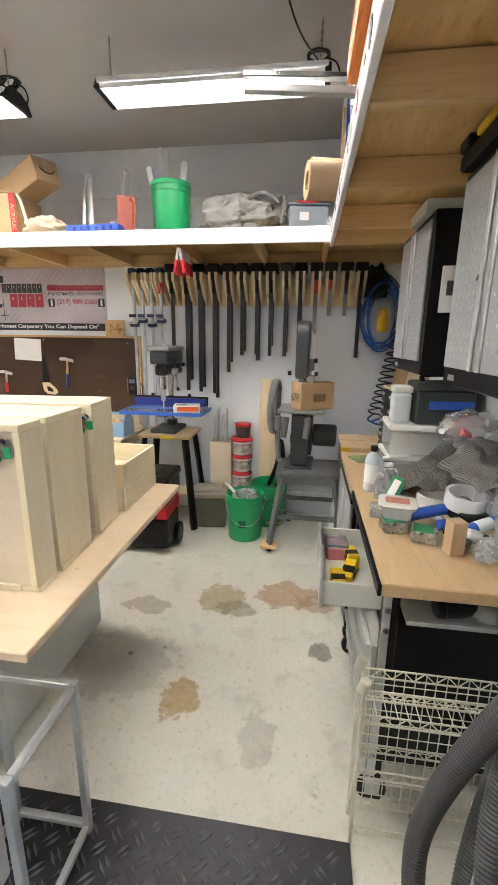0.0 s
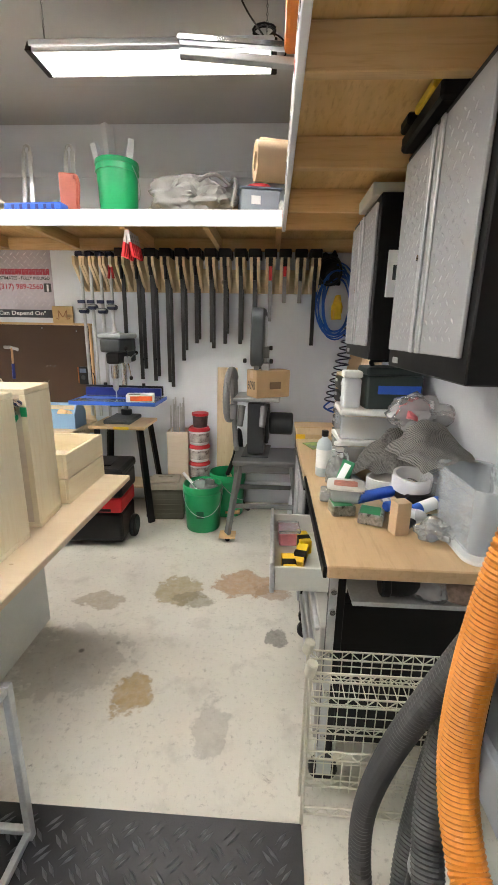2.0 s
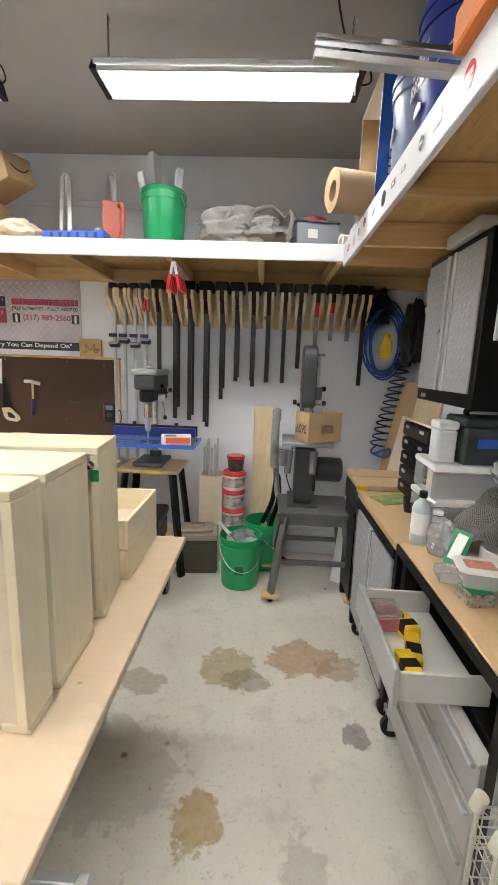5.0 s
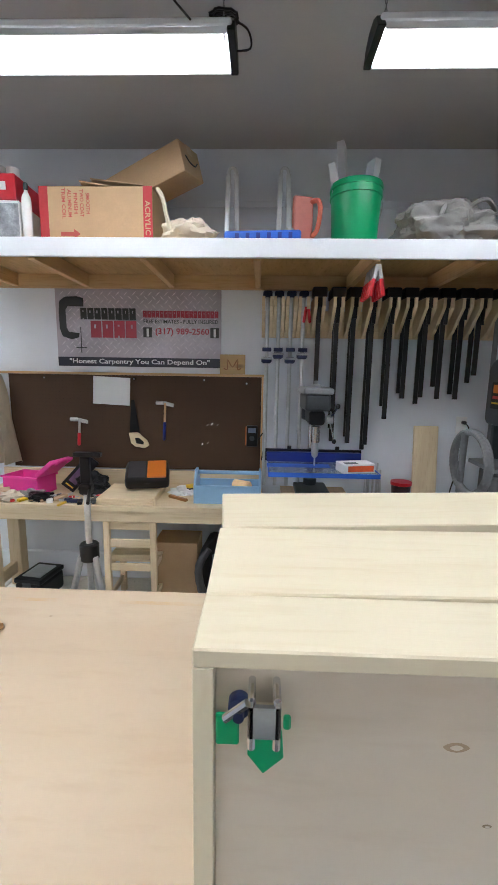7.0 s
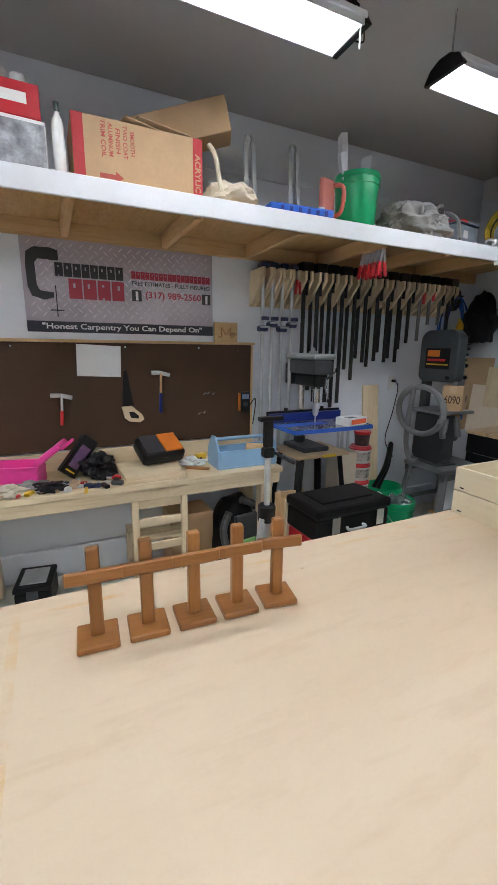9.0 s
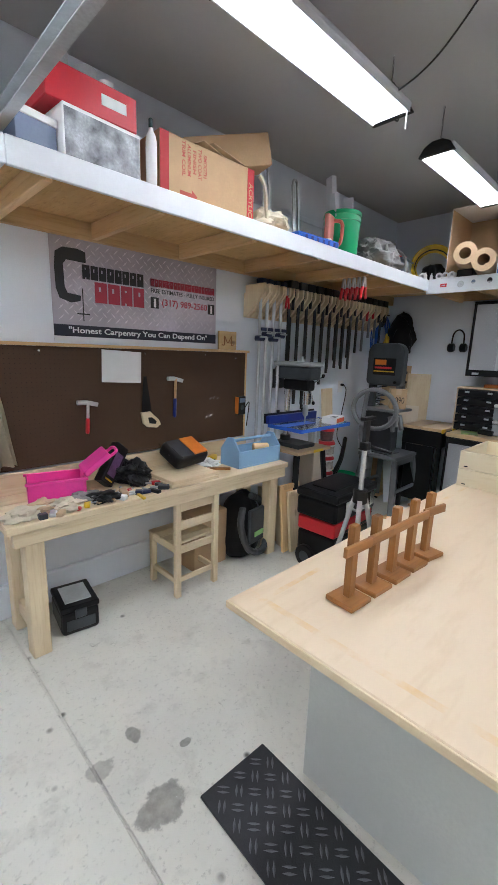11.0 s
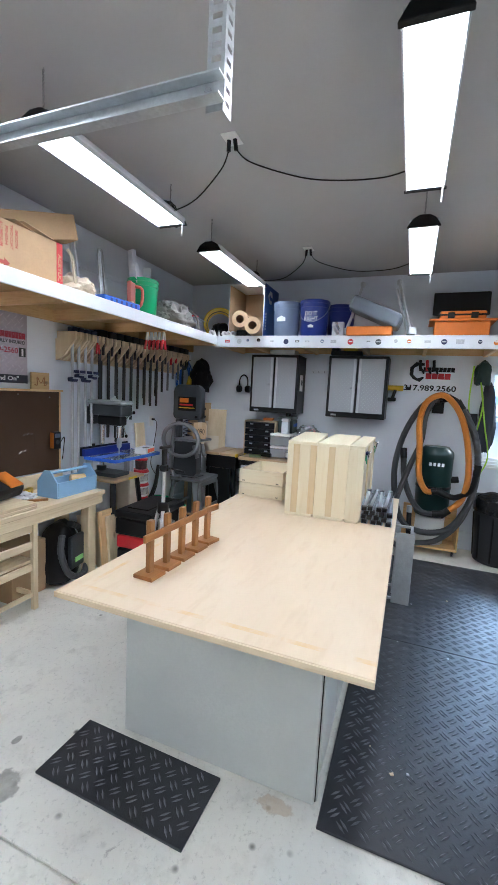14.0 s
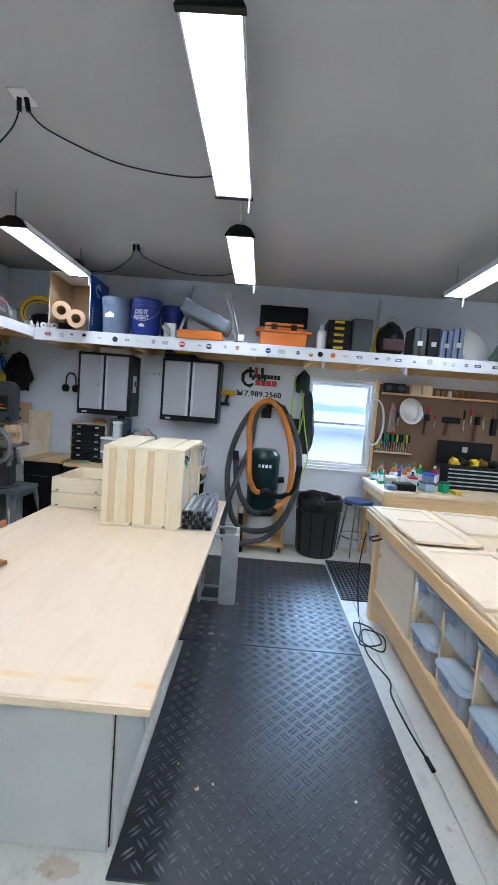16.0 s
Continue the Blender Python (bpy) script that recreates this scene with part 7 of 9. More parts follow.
for i, (x, z) in enumerate(zip(CLX, BOT)):
    pipe = i < 4
    c = thing("pipe_clamp" if pipe else "bar_clamp", ("long galvanised pipe clamp with blue jaws" if pipe else "black parallel bar clamp hung on the rack"), "clamp", x, 4.03, 0, group="clamps on the rack")
    if pipe:
        part("pipe", rod((0, 0, 0.80), (0, 0, 2.07), 0.013, 12), M_SILVER, c, smooth=True)
        part("jaw", bx(-0.03, 0.03, -0.04, 0.03, 2.0615, 2.1, 0.008), M_DBLUE, c)
        part("sliding_jaw", bx(-0.034, 0.034, -0.04, 0.028, 1.64 + 0.03 * (i % 2), 1.68 + 0.03 * (i % 2), 0.01), M_DBLUE, c)
        part("screw", rod((-0.035, -0.045, 1.67 + 0.03 * (i % 2)), (0.036, -0.045, 1.67 + 0.03 * (i % 2)), 0.007, 8), M_SILVER, c)
        part("wing", bx(-0.03, 0.03, -0.05, -0.041, 1.715, 1.74, 0.003), M_DBLUE, c)
    else:
        bar_clamp(c, z, 0.0, M_BARS if i not in (14, 15, 16) else M_STEELD, 1.9 if i % 3 else 1.93, M_BLKP if i not in (14, 15) else M_RED)
        if 4 < i < 14:
            c = thing("bar_clamp", "black parallel bar clamp hung behind another on the rack", "clamp", x + 0.004, 4.122, 0, group="clamps on the rack")
            bar_clamp(c, z + (0.03, -0.05, 0.08)[i % 3], 0.0, M_BARS, 1.94, M_BLKP)
# red spring clamps hung from the shelf edge
for i in range(5):
    t = thing("spring_clamp", "red and silver spring clamp clipped under the shelf", "clamp", -1.60, 3.49 + 0.045 * i, 2.0)
    for s in (-1, 1):
        part("jaw", bar((s * 0.004, 0, 0.139), (s * 0.02, 0, 0.06), 0.014, 0.02, 0.002), M_SILVER, t)
        part("grip", bar((s * 0.018, 0, 0.07), (s * 0.035, 0, -0.02), 0.018, 0.022, 0.005), M_RED, t)
t = thing("spring_clamp", "small red spring clamp hung on the rack", "clamp", -1.91, 3.98, 1.9)
for s in (-1, 1):
    part("grip", bar((s * 0.006, 0, 0.1), (s * 0.02, 0, 0), 0.014, 0.018, 0.004), M_RED, t)
part("jaw", bx(-0.012, 0.012, -0.01, 0.012, 0.1, 0.1595, 0.003), M_SILVER, t)

# ---- blue air hose, cords in the corner ----
t = thing("air_hose", "blue air hose coiled on a wall hook", "hose", -0.14, 4.09, 1.72)
rs = random.Random(2)
for k in range(9):
    a, b = 0.13 + rs.uniform(-0.03, 0.035), 0.24 + rs.uniform(-0.04, 0.05)
    part("loop", tube([Vector((a * math.cos(i * math.pi / 16) + rs.uniform(-0.002, 0.002), -0.008 * k + 0.05, 0.05 + b * math.sin(i * math.pi / 16) - 0.02 * (k % 3))) for i in range(32)], 0.0065, 6, True), M_CORDB, t, smooth=True)
part("yellow_tie", moved(crumple((0.08, 0.06, 0.17), 93, 0.25, 2), pose(0.0, -0.05, -0.1)), M_YELLOW, t, smooth=True)
part("hook", rod((0, 0.093, 0.27), (0, -0.06, 0.28), 0.006, 8), M_BLACK, t)
t = thing("coiled_cord", "dark blue coiled air line hanging by the wall", "cord", 0.0, 4.08, 0)
pts = []
for i in range(300):
    u = i / 299
    a = u * 2 * math.pi * 15
    pts.append(Vector((0.03 - 0.17 * u + 0.055 * math.cos(a), -0.02 + 0.05 * math.sin(a), 1.74 - 0.78 * u)))
part("coil", tube(pts, 0.006, 6), pbr("navy_line", (0.012, 0.012, 0.04), 0.4), t, smooth=True)
part("loose_end", tube(spline([(-0.14, -0.02, 0.97), (-0.2, -0.1, 0.93), (-0.1, -0.15, 0.9), (-0.05, -0.06, 0.95), (-0.15, 0.0, 0.9)], 8), 0.008, 6), M_CORDB, t, smooth=True)
t = thing("cord_reel", "black cord bundle hung high in the corner", "cord", 0.04, 3.95, 1.86)
for k in range(6):
    part("loop", tube([Vector((0.01 * k - 0.06, 0.11 * math.cos(i * math.pi / 12), 0.13 * math.sin(i * math.pi / 12) + 0.008 * k)) for i in range(24)], 0.01, 6, True), M_BLKP, t, smooth=True)
part("cord_mass", moved(crumple((0.14, 0.32, 0.42), 141, 0.25, 3), pose(-0.03, 0.0, -0.27)), M_BLKP, t, smooth=True)
part("hanger", rod((0.095, 0, 0.13), (-0.08, 0, 0.135), 0.006, 8), M_BLACK, t)
t = thing("cord_reel", "black cord bundle hung high on the wall", "cord", -0.21, 4.10, 1.98)
for k in range(5):
    part("loop", tube([Vector((0.09 * math.cos(i * math.pi / 12), 0.01 * k - 0.02, 0.1 * math.sin(i * math.pi / 12) + 0.006 * k)) for i in range(24)], 0.009, 6, True), M_BLKP, t, smooth=True)
part("cord_mass", moved(crumple((0.16, 0.09, 0.22), 147, 0.25, 3), pose(0, 0.03, -0.10)), M_BLKP, t, smooth=True)
part("hanger", rod((0, 0.1, 0.1), (0, -0.04, 0.1), 0.006, 8), M_BLACK, t)

# wall outlet with its cord
t = thing("wall_outlet", "white wall outlet with a black cord plugged in", "outlet", -0.765, YN - 0.001, 1.17)
part("plate", bx(-0.038, 0.038, -0.006, 0, 0, 0.12, 0.003), M_TRIM, t)
part("plug", moved(cyl(0.013, 0, 0.03, seg=10), pose(0.01, -0.006, 0.08, 90, 0, 0)), M_BLKP, t)
part("cord", tube(spline([(0.01, -0.036, 0.08), (0.03, -0.06, 0.02), (0.0, -0.05, -0.2), (-0.06, -0.05, -0.45), (-0.02, -0.12, -0.6)], 8), 0.0045, 6), M_BLKP, t, smooth=True)

# ---- drill press on its stand ----
def drill_press():
    t = thing("press_stand", "wood-topped stand on splayed black steel legs", "stand", -1.83, 3.86, 0)
    part("top", bx(-0.22, 0.22, -0.19, 0.19, 0.765, 0.79, 0.003), M_BENCH, t)
    for sx in (-1, 1):
        for sy in (-1, 1):
            part("leg", bar((sx * 0.25, sy * 0.2, 0.0), (sx * 0.17, sy * 0.14, 0.764), 0.05, 0.035, 0.003), M_BLACK, t)
    part("lower_shelf", bx(-0.2, 0.34, -0.1, 0.12, 0.255, 0.273, 0.002), CX, t)
    part("label", bx(-0.02, 0.1, -0.196, -0.1905, 0.767, 0.788, 0.001), M_YELLOW, t)
    d = thing("drill_press", "old grey benchtop drill press with a taped table", "drill press", -1.85, 3.94, 0.7905)
    part("base", bx(-0.11, 0.11, -0.2, 0.1, 0, 0.035, 0.012, 2), M_IRON, d)
    part("column", cyl(0.024, 0.0355, 0.54, (0, 0.04), 18), M_CHROME, d, smooth=True)
    part("column_collar", cyl(0.045, 0.0352, 0.08, (0, 0.04), 18, bev=0.004), M_IRON, d, smooth=True)
    head = slab([(-0.075, -0.24), (0.075, -0.24), (0.09, 0.0), (0.08, 0.13), (-0.08, 0.13), (-0.09, 0.0)], 0.56, 0.66, 0.015)
    part("head", head, M_IRON, d)
    part("belt_cover", slab([(-0.09, -0.25), (0.09, -0.25), (0.105, 0.0), (0.09, 0.14), (-0.09, 0.14), (-0.105, 0.0)], 0.661, 0.70, 0.012), pbr("worn_grey", (0.32, 0.34, 0.34), 0.4, 0.3, var=0.2), d)
    part("cover_knob", lathe([(0.03, 0.7), (0.03, 0.715), (0.012, 0.72), (0.012, 0.74), (0, 0.742)], 14, (0, -0.1, 0)), M_SILVER, d, smooth=True)
    part("gear_case", bx(-0.05, 0.05, -0.21, 0.06, 0.47, 0.559, 0.02, 2), M_BLACK, d)
    part("quill", cyl(0.028, 0.36, 0.459, (0, -0.16), 16), M_CHROME, d, smooth=True)
    part("chuck", lathe([(0.008, 0.26), (0.02, 0.275), (0.024, 0.32), (0.018, 0.359)], 14, (0, -0.16, 0)), M_SILVER, d, smooth=True)
    part("bit", cyl(0.005, 0.21, 0.262, (0, -0.16), 8), M_SILVER, d)
    part("feed_hub", moved(cyl(0.028, 0, 0.04, seg=14), pose(0.07, -0.12, 0.5, 0, 90, 0)), M_SILVER, d)
    for a in (20, 140, 260):
        e = Vector((0.12, -0.12 + 0.14 * math.cos(radians(a)), 0.5 + 0.14 * math.sin(radians(a))))
        h = part("feed_handle", rod((0.09, -0.12, 0.5), e, 0.006, 8), M_CHROME, d)
        part("knob", moved(lathe([(0.006, -0.014), (0.013, -0.006), (0.014, 0.006), (0.008, 0.016)], 12), Matrix.Translation(e)), M_BLKP, h, smooth=True)
    part("motor", moved(cyl(0.06, 0, 0.16, seg=22, bev=0.01), pose(0, 0.165, 0.47)), M_IRON, d, smooth=True)
    tb = part("press_table", bx(-0.29, 0.36, -0.36, -0.02, 0.185, 0.205, 0.003), M_CLEAR, d, "blue-taped acrylic table")
    part("blue_tape", join(bx(-0.292, 0.362, -0.363, -0.3605, 0.18, 0.208, 0), bx(-0.2935, -0.2905, -0.36, -0.02, 0.18, 0.208, 0), bx(0.3605, 0.3635, -0.36, -0.02, 0.18, 0.208, 0), bx(-0.3, 0.1, -0.2, -0.1, 0.2052, 0.206, 0)), M_TAPE, tb)
    part("fence", bx(-0.3, 0.32, -0.04, -0.005, 0.2065, 0.27, 0.002), M_BLUE, tb)
    part("fence_rail", bx(-0.31, 0.33, -0.0045, 0.012, 0.2065, 0.285, 0.002), M_BLACK, tb)
    for x in (-0.15, 0.17):
        part("fence_knob", cyl(0.014, 0.285, 0.305, (x, 0.004), 12), M_BLKP, tb)
    part("table_arm", bx(-0.05, 0.05, -0.2, 0.06, 0.14, 0.184, 0.008), M_IRON, d)


drill_press()
t = thing("blade_box", "white and orange retail box on the drill table", "box", -1.62, 3.66, 0.9965, 12)
part("box", bx(-0.1, 0.1, -0.06, 0.06, 0.0005, 0.055, 0.002), M_PAPER, t)
part("orange_band", bx(-0.07, 0.0905, -0.061, -0.0602, 0.01, 0.045, 0), pbr("orange_print", (0.85, 0.13, 0.03), 0.4), t)
part("top_print", bx(-0.08, 0.0, -0.05, 0.0, 0.0556, 0.0562, 0), M_IRON, t)

# ---- wheeled tool boxes, tripod ----
def rolling_toolbox():
    t = thing("rolling_toolbox", "black and red stacked rolling tool box", "toolbox", -1.93, 3.36, 0, 2)
    part("bottom_bin", bx(-0.27, 0.27, -0.15, 0.16, 0.05, 0.27, 0.02, 2), M_BLKP, t)
    part("middle_drawer", bx(-0.275, 0.275, -0.16, 0.16, 0.275, 0.385, 0.015, 2), M_RED, t, "glossy red drawer unit")
    part("drawer_trim", bx(-0.2, 0.2, -0.168, -0.161, 0.29, 0.31, 0.003), M_BLKP, t)
    b = part("top_box", bx(-0.285, 0.285, -0.17, 0.17, 0.39, 0.535, 0.02, 2), M_BLKP, t)
    part("lid", bx(-0.295, 0.295, -0.18, 0.175, 0.5355, 0.60, 0.025, 2), M_BLKP, t)
    part("lid_inset", bx(-0.2, 0.2, -0.1, 0.1, 0.6005, 0.612, 0.008, 2), M_BLKP, t)
    for x in (-0.16, 0.19):
        part("latch", bx(x - 0.03, x + 0.03, -0.192, -0.1805, 0.44, 0.545, 0.005), M_CHROME, t)
    part("handle", tube(spline([(-0.06, -0.172, 0.46), (-0.06, -0.2, 0.455), (0.06, -0.2, 0.455), (0.06, -0.172, 0.46)], 5), 0.009, 8), M_SILVER, t)
    for x in (-0.29, 0.29):
        w = part("wheel", moved(cyl(0.085, -0.02, 0.02, seg=24, bev=0.008), pose(x, 0.06, 0.085, 0, 90, 0)), M_BLKP, t, smooth=True)
        part("hub", moved(cyl(0.04, -0.024, 0.024, seg=18), pose(x, 0.06, 0.085, 0, 90, 0)), M_IRON, w)


rolling_toolbox()
t = thing("tripod", "silver camera tripod with a phone clamp on top", "tripod", -2.83, 2.66, 0)
for a in (90, 210, 330):
    c, s = math.cos(radians(a)), math.sin(radians(a))
    leg = part("leg", rod((0.03 * c, 0.03 * s, 0.88), (0.14 * c, 0.14 * s, 0.45), 0.012, 8), M_SILVER, t)
    part("lower_leg", rod((0.14 * c, 0.14 * s, 0.45), (0.22 * c, 0.22 * s, 0.012), 0.008, 8), M_SILVER, leg)
    part("foot", lathe([(0.012, 0.0), (0.013, 0.02), (0.008, 0.03)], 10, (0.222 * c, 0.222 * s, 0.0)), M_BLKP, leg)
part("spider", cyl(0.035, 0.86, 0.93, seg=14, bev=0.006), M_BLKP, t, smooth=True)
part("centre_column", rod((0, 0, 0.6), (0, 0, 1.12), 0.012, 10), M_SILVER, t, smooth=True)
part("tilt_head", bx(-0.022, 0.022, -0.02, 0.02, 1.12, 1.16, 0.008, 2), M_BLKP, t)
part("pan_handle", rod((0.02, -0.02, 1.14), (0.05, -0.11, 1.12), 0.006, 8), M_BLKP, t)
part("phone_clamp", join(bx(-0.018, 0.018, -0.01, 0.01, 1.16, 1.26, 0.003), bx(-0.04, 0.06, -0.014, 0.014, 1.26, 1.277, 0.003)), M_BLKP, t)


# ---- buckets, cans and boxes along the north wall ----
def bucket(x, y, z, m, label, r=0.15, h=0.37, rz=0.0, mark=None, bail=True):
    t = thing("bucket", label, "bucket", x, y, z, rz)
    k = r / 0.15
    part("shell", lathe([(0.0, 0.0005), (0.128 * k, 0.0005), (0.132 * k, 0.01), (0.145 * k, h * 0.8), (0.152 * k, h * 0.8), (0.152 * k, h * 0.85), (0.147 * k, h * 0.85), (0.148 * k, h * 0.91), (0.154 * k, h * 0.91), (0.154 * k, h * 0.95), (0.15 * k, h), (0.145 * k, h), (0.128 * k, 0.02), (0, 0.018)], 32), m, t, smooth=True)
    if bail:
        pts = [Vector((0.155 * k * math.cos(a), -0.155 * k * math.sin(a), h * 0.88 - 0.2 * k * math.sin(a) * 0.9)) for a in [i * math.pi / 14 for i in range(15)]]
        part("bail", tube(pts, 0.0022, 5), M_SILVER, t)
    if mark:
        part("mark", moved(bx(-0.028, 0.028, -0.002, 0, -0.03, 0.03, 0), Matrix.Rotation(radians(mark[1]), 4, "Z") @ Matrix.Translation((0, -0.1405 * k, h * 0.42))), mark[0], t)
    return t


M_DKG = pbr("dark_green_print", (0.005, 0.12, 0.05), 0.4)
bucket(-1.15, 3.63, 0, M_GREEN, "green plastic bucket half full of scraps", mark=(M_DKG, -10), rz=10)
bucket(-0.985, 3.93, 0, M_GREEN, "green plastic bucket standing by the wall", rz=70)
tagged(part("film_bag", moved(crumple((0.22, 0.2, 0.14), 103, 0.25, 3), pose(-1.14, 3.62, 0.26)), M_FILM, smooth=True), "crumpled plastic film in the green bucket", "bag")
tagged(part("wood_stick", rod((-1.16, 3.6, 0.3), (-1.31, 3.66, 0.435), 0.012, 8), M_PAPER), "white stick resting on the bucket rim", "stick")
for i, z in enumerate((0.0, 0.148, 0.296, 0.444, 0.592)):
    t = thing("filler_tub", "white tub of filler with red lid and printed label", "tub", -1.235, 3.985, z, 8 * i, "stack of filler tubs")
    part("tub_body", lathe([(0.078, 0.0005), (0.082, 0.006), (0.088, 0.115)], 28), M_TRIM, t, smooth=True)
    part("wrap_label", lathe([(0.0838, 0.025), (0.0876, 0.1)], 28), pbr("printed_label_%d" % i, (0.62, 0.6, 0.56), 0.4, var=0.25, scale=22, col2=(0.10, 0.06, 0.06)), t, smooth=True)
    part("lid", lathe([(0.088, 0.1155), (0.093, 0.117), (0.093, 0.128), (0.086, 0.134), (0.08, 0.147), (0, 0.147)], 28), M_RED, t, smooth=True)
t = thing("filler_tub", "small tub of filler on the stack", "tub", -1.225, 3.985, 0.74, 0, "stack of filler tubs")
part("tub_body", lathe([(0.058, 0.0005), (0.065, 0.095)], 24), pbr("dark_label_small", (0.09, 0.06, 0.06), 0.4, var=0.6, scale=25), t, smooth=True)
part("lid", lathe([(0.066, 0.0955), (0.07, 0.097), (0.07, 0.118), (0, 0.12)], 24), M_RED, t, smooth=True)
t = thing("offcut_box", "plywood box holding upright threaded rods", "box", -1.41, 4.01, 0)
part("box", join(bx(-0.09, 0.09, -0.09, -0.078, 0, 0.70), bx(-0.09, 0.09, 0.078, 0.09, 0, 0.70), bx(-0.09, -0.078, -0.078, 0.078, 0, 0.70), bx(0.078, 0.09, -0.078, 0.078, 0, 0.70), bx(-0.078, 0.078, -0.078, 0.078, 0.001, 0.02)), M_BIRCH, t)
rs = random.Random(31)
for i in range(9):
    x, y = -1.41 + rs.uniform(-0.06, 0.06), 4.01 + rs.uniform(-0.05, 0.05)
    tagged(part("steel_rod", rod((x, y, 0.021), (x + rs.uniform(-0.02, 0.02), y + rs.uniform(-0.01, 0.02), rs.uniform(0.9, 0.99)), 0.007, 8), M_SILVER), "steel rod standing in the plywood box", "rod")
tagged(part("pine_plank", bar((-1.015, 4.05, 0.002), (-1.015, YN - 0.012, 1.22), 0.17, 0.019, 0.002), CZ), "wide pine plank leaning on the wall", "plank")
t = thing("fishing_box", "tan and olive plastic tackle box on the floor", "toolbox", -1.49, 3.82, 0, 6)
M_TAN = pbr("tan_plastic", (0.36, 0.31, 0.25), 0.5, var=0.1)
M_OLV = pbr("olive_drab", (0.10, 0.10, 0.075), 0.5, var=0.15)
part("body", bx(-0.15, 0.15, -0.11, 0.11, 0.0005, 0.26, 0.012, 2), M_OLV, t)
for k in range(5):
    part("rib", bx(-0.153, 0.153, -0.1145, -0.1105, 0.03 + k * 0.042, 0.055 + k * 0.042, 0.003), M_OLV, t)
part("lid", slab([(-0.16, -0.12), (0.16, -0.12), (0.16, 0.12), (-0.16, 0.12)], 0.2605, 0.31, 0.012), M_TAN, t)
part("lid_top", slab([(-0.12, -0.08), (0.12, -0.08), (0.12, 0.08), (-0.12, 0.08)], 0.3105, 0.335, 0.01), M_TAN, t)
part("handle", bx(-0.06, 0.06, -0.012, 0.012, 0.3355, 0.35, 0.005), M_TAN, t)


# ---- band saw on its stand ----
def band_saw():
    t = thing("saw_stand", "grey steel stand on wooden caster blocks", "stand", -0.66, 3.62, 0)
    part("plate", bx(-0.24, 0.25, -0.2, 0.2, 0.585, 0.62, 0.006), M_STAND, t)
    for y in (-0.19, 0.184):
        part("skirt", bx(-0.23, 0.24, y, y + 0.006, 0.53, 0.584, 0.001), M_STAND, t)
    for sx in (-1, 1):
        for sy in (-1, 1):
            part("leg", bar((sx * 0.27, sy * 0.22, 0.06), (sx * 0.19, sy * 0.17, 0.584), 0.055, 0.03, 0.003), M_STAND, t)
            part("caster_block", bx(sx * 0.27 - 0.06, sx * 0.27 + 0.06, sy * 0.22 - 0.05, sy * 0.22 + 0.05, 0.04, 0.06, 0.003), PX, t)
            part("caster", moved(cyl(0.02, -0.012, 0.012, seg=14), pose(sx * 0.27, sy * 0.22, 0.02, 90, 0, 0)), M_BLKP, t)
    for sy in (-1, 1):
        part("stretcher", bx(-0.23, 0.23, sy * 0.2 - 0.008, sy * 0.2 + 0.008, 0.26, 0.295, 0.002), M_STAND, t)
    s = thing("band_saw", "old dark grey band saw with a coiled dust hose", "band saw", -0.735, 3.69, 0.6205, -3)
    M_DARKC = pbr("dark_cast", (0.05, 0.055, 0.06), 0.45, 0.2, var=0.2)
    arc = lambda cy, cz, r, a0, a1: [(cy + r * math.cos(radians(a0 + (a1 - a0) * i / 6)), cz + r * math.sin(radians(a0 + (a1 - a0) * i / 6))) for i in range(7)]
    up = slab(arc(0.10, 0.30, 0.09, 0, 90) + arc(-0.10, 0.30, 0.09, 90, 180) + arc(-0.14, 0.04, 0.05, 180, 270) + arc(0.14, 0.04, 0.05, 270, 360), -0.045, 0.045, 0.012)
    part("upper_housing", moved(up, Matrix.Translation((0, 0, 0.67)) @ UPW), M_IRON, s, "rounded upper wheel housing with an orange label")
    lo = slab([(0.15, 0.40), (-0.15, 0.40)] + arc(-0.10, 0.07, 0.06, 180, 270) + arc(0.10, 0.07, 0.06, 270, 360), -0.06, 0.06, 0.008)
    part("lower_housing", moved(lo, UPW), M_DARKC, s)
    part("foot_flange", bx(-0.1, 0.1, -0.17, 0.17, 0.0005, 0.0098, 0.002), M_IRON, s)
    part("neck", bx(-0.03, 0.04, 0.10, 0.165, 0.40, 0.665, 0.01), M_IRON, s)
    part("label_plate", bx(-0.0478, -0.0455, -0.12, 0.12, 0.76, 0.92, 0.001), M_BLKP, s)
    part("label_orange", bx(-0.0492, -0.048, -0.02, 0.10, 0.855, 0.905, 0), M_ORANGE, s)
    part("label_line", bx(-0.0492, -0.048, -0.11, 0.11, 0.79, 0.80, 0), M_YELLOW, s)
    part("label_line", bx(-0.0492, -0.048, -0.08, 0.10, 0.82, 0.838, 0), M_RED, s)
    part("saw_table", bx(-0.155, 0.17, -0.22, 0.10, 0.421, 0.447, 0.004), pbr("machined_iron", (0.30, 0.31, 0.32), 0.3, 0.7, var=0.2), s)
    part("trunnion", bx(-0.08, 0.1, -0.12, 0.04, 0.4005, 0.42, 0.004), M_IRON, s)
    part("guide_post", rod((0.06, -0.14, 0.60), (0.06, -0.14, 1.0), 0.009, 8), M_SILVER, s)
    part("guide_bracket", join(cyl(0.026, 0.72, 0.80, (0.06, -0.14), 14, bev=0.004), bx(0.03, 0.09, -0.17, -0.11, 0.62, 0.69, 0.008)), M_STEELD, s)
    part("blade_guard", bx(-0.02, 0.015, -0.17, -0.13, 0.56, 0.67, 0.004), M_STEELD, s)
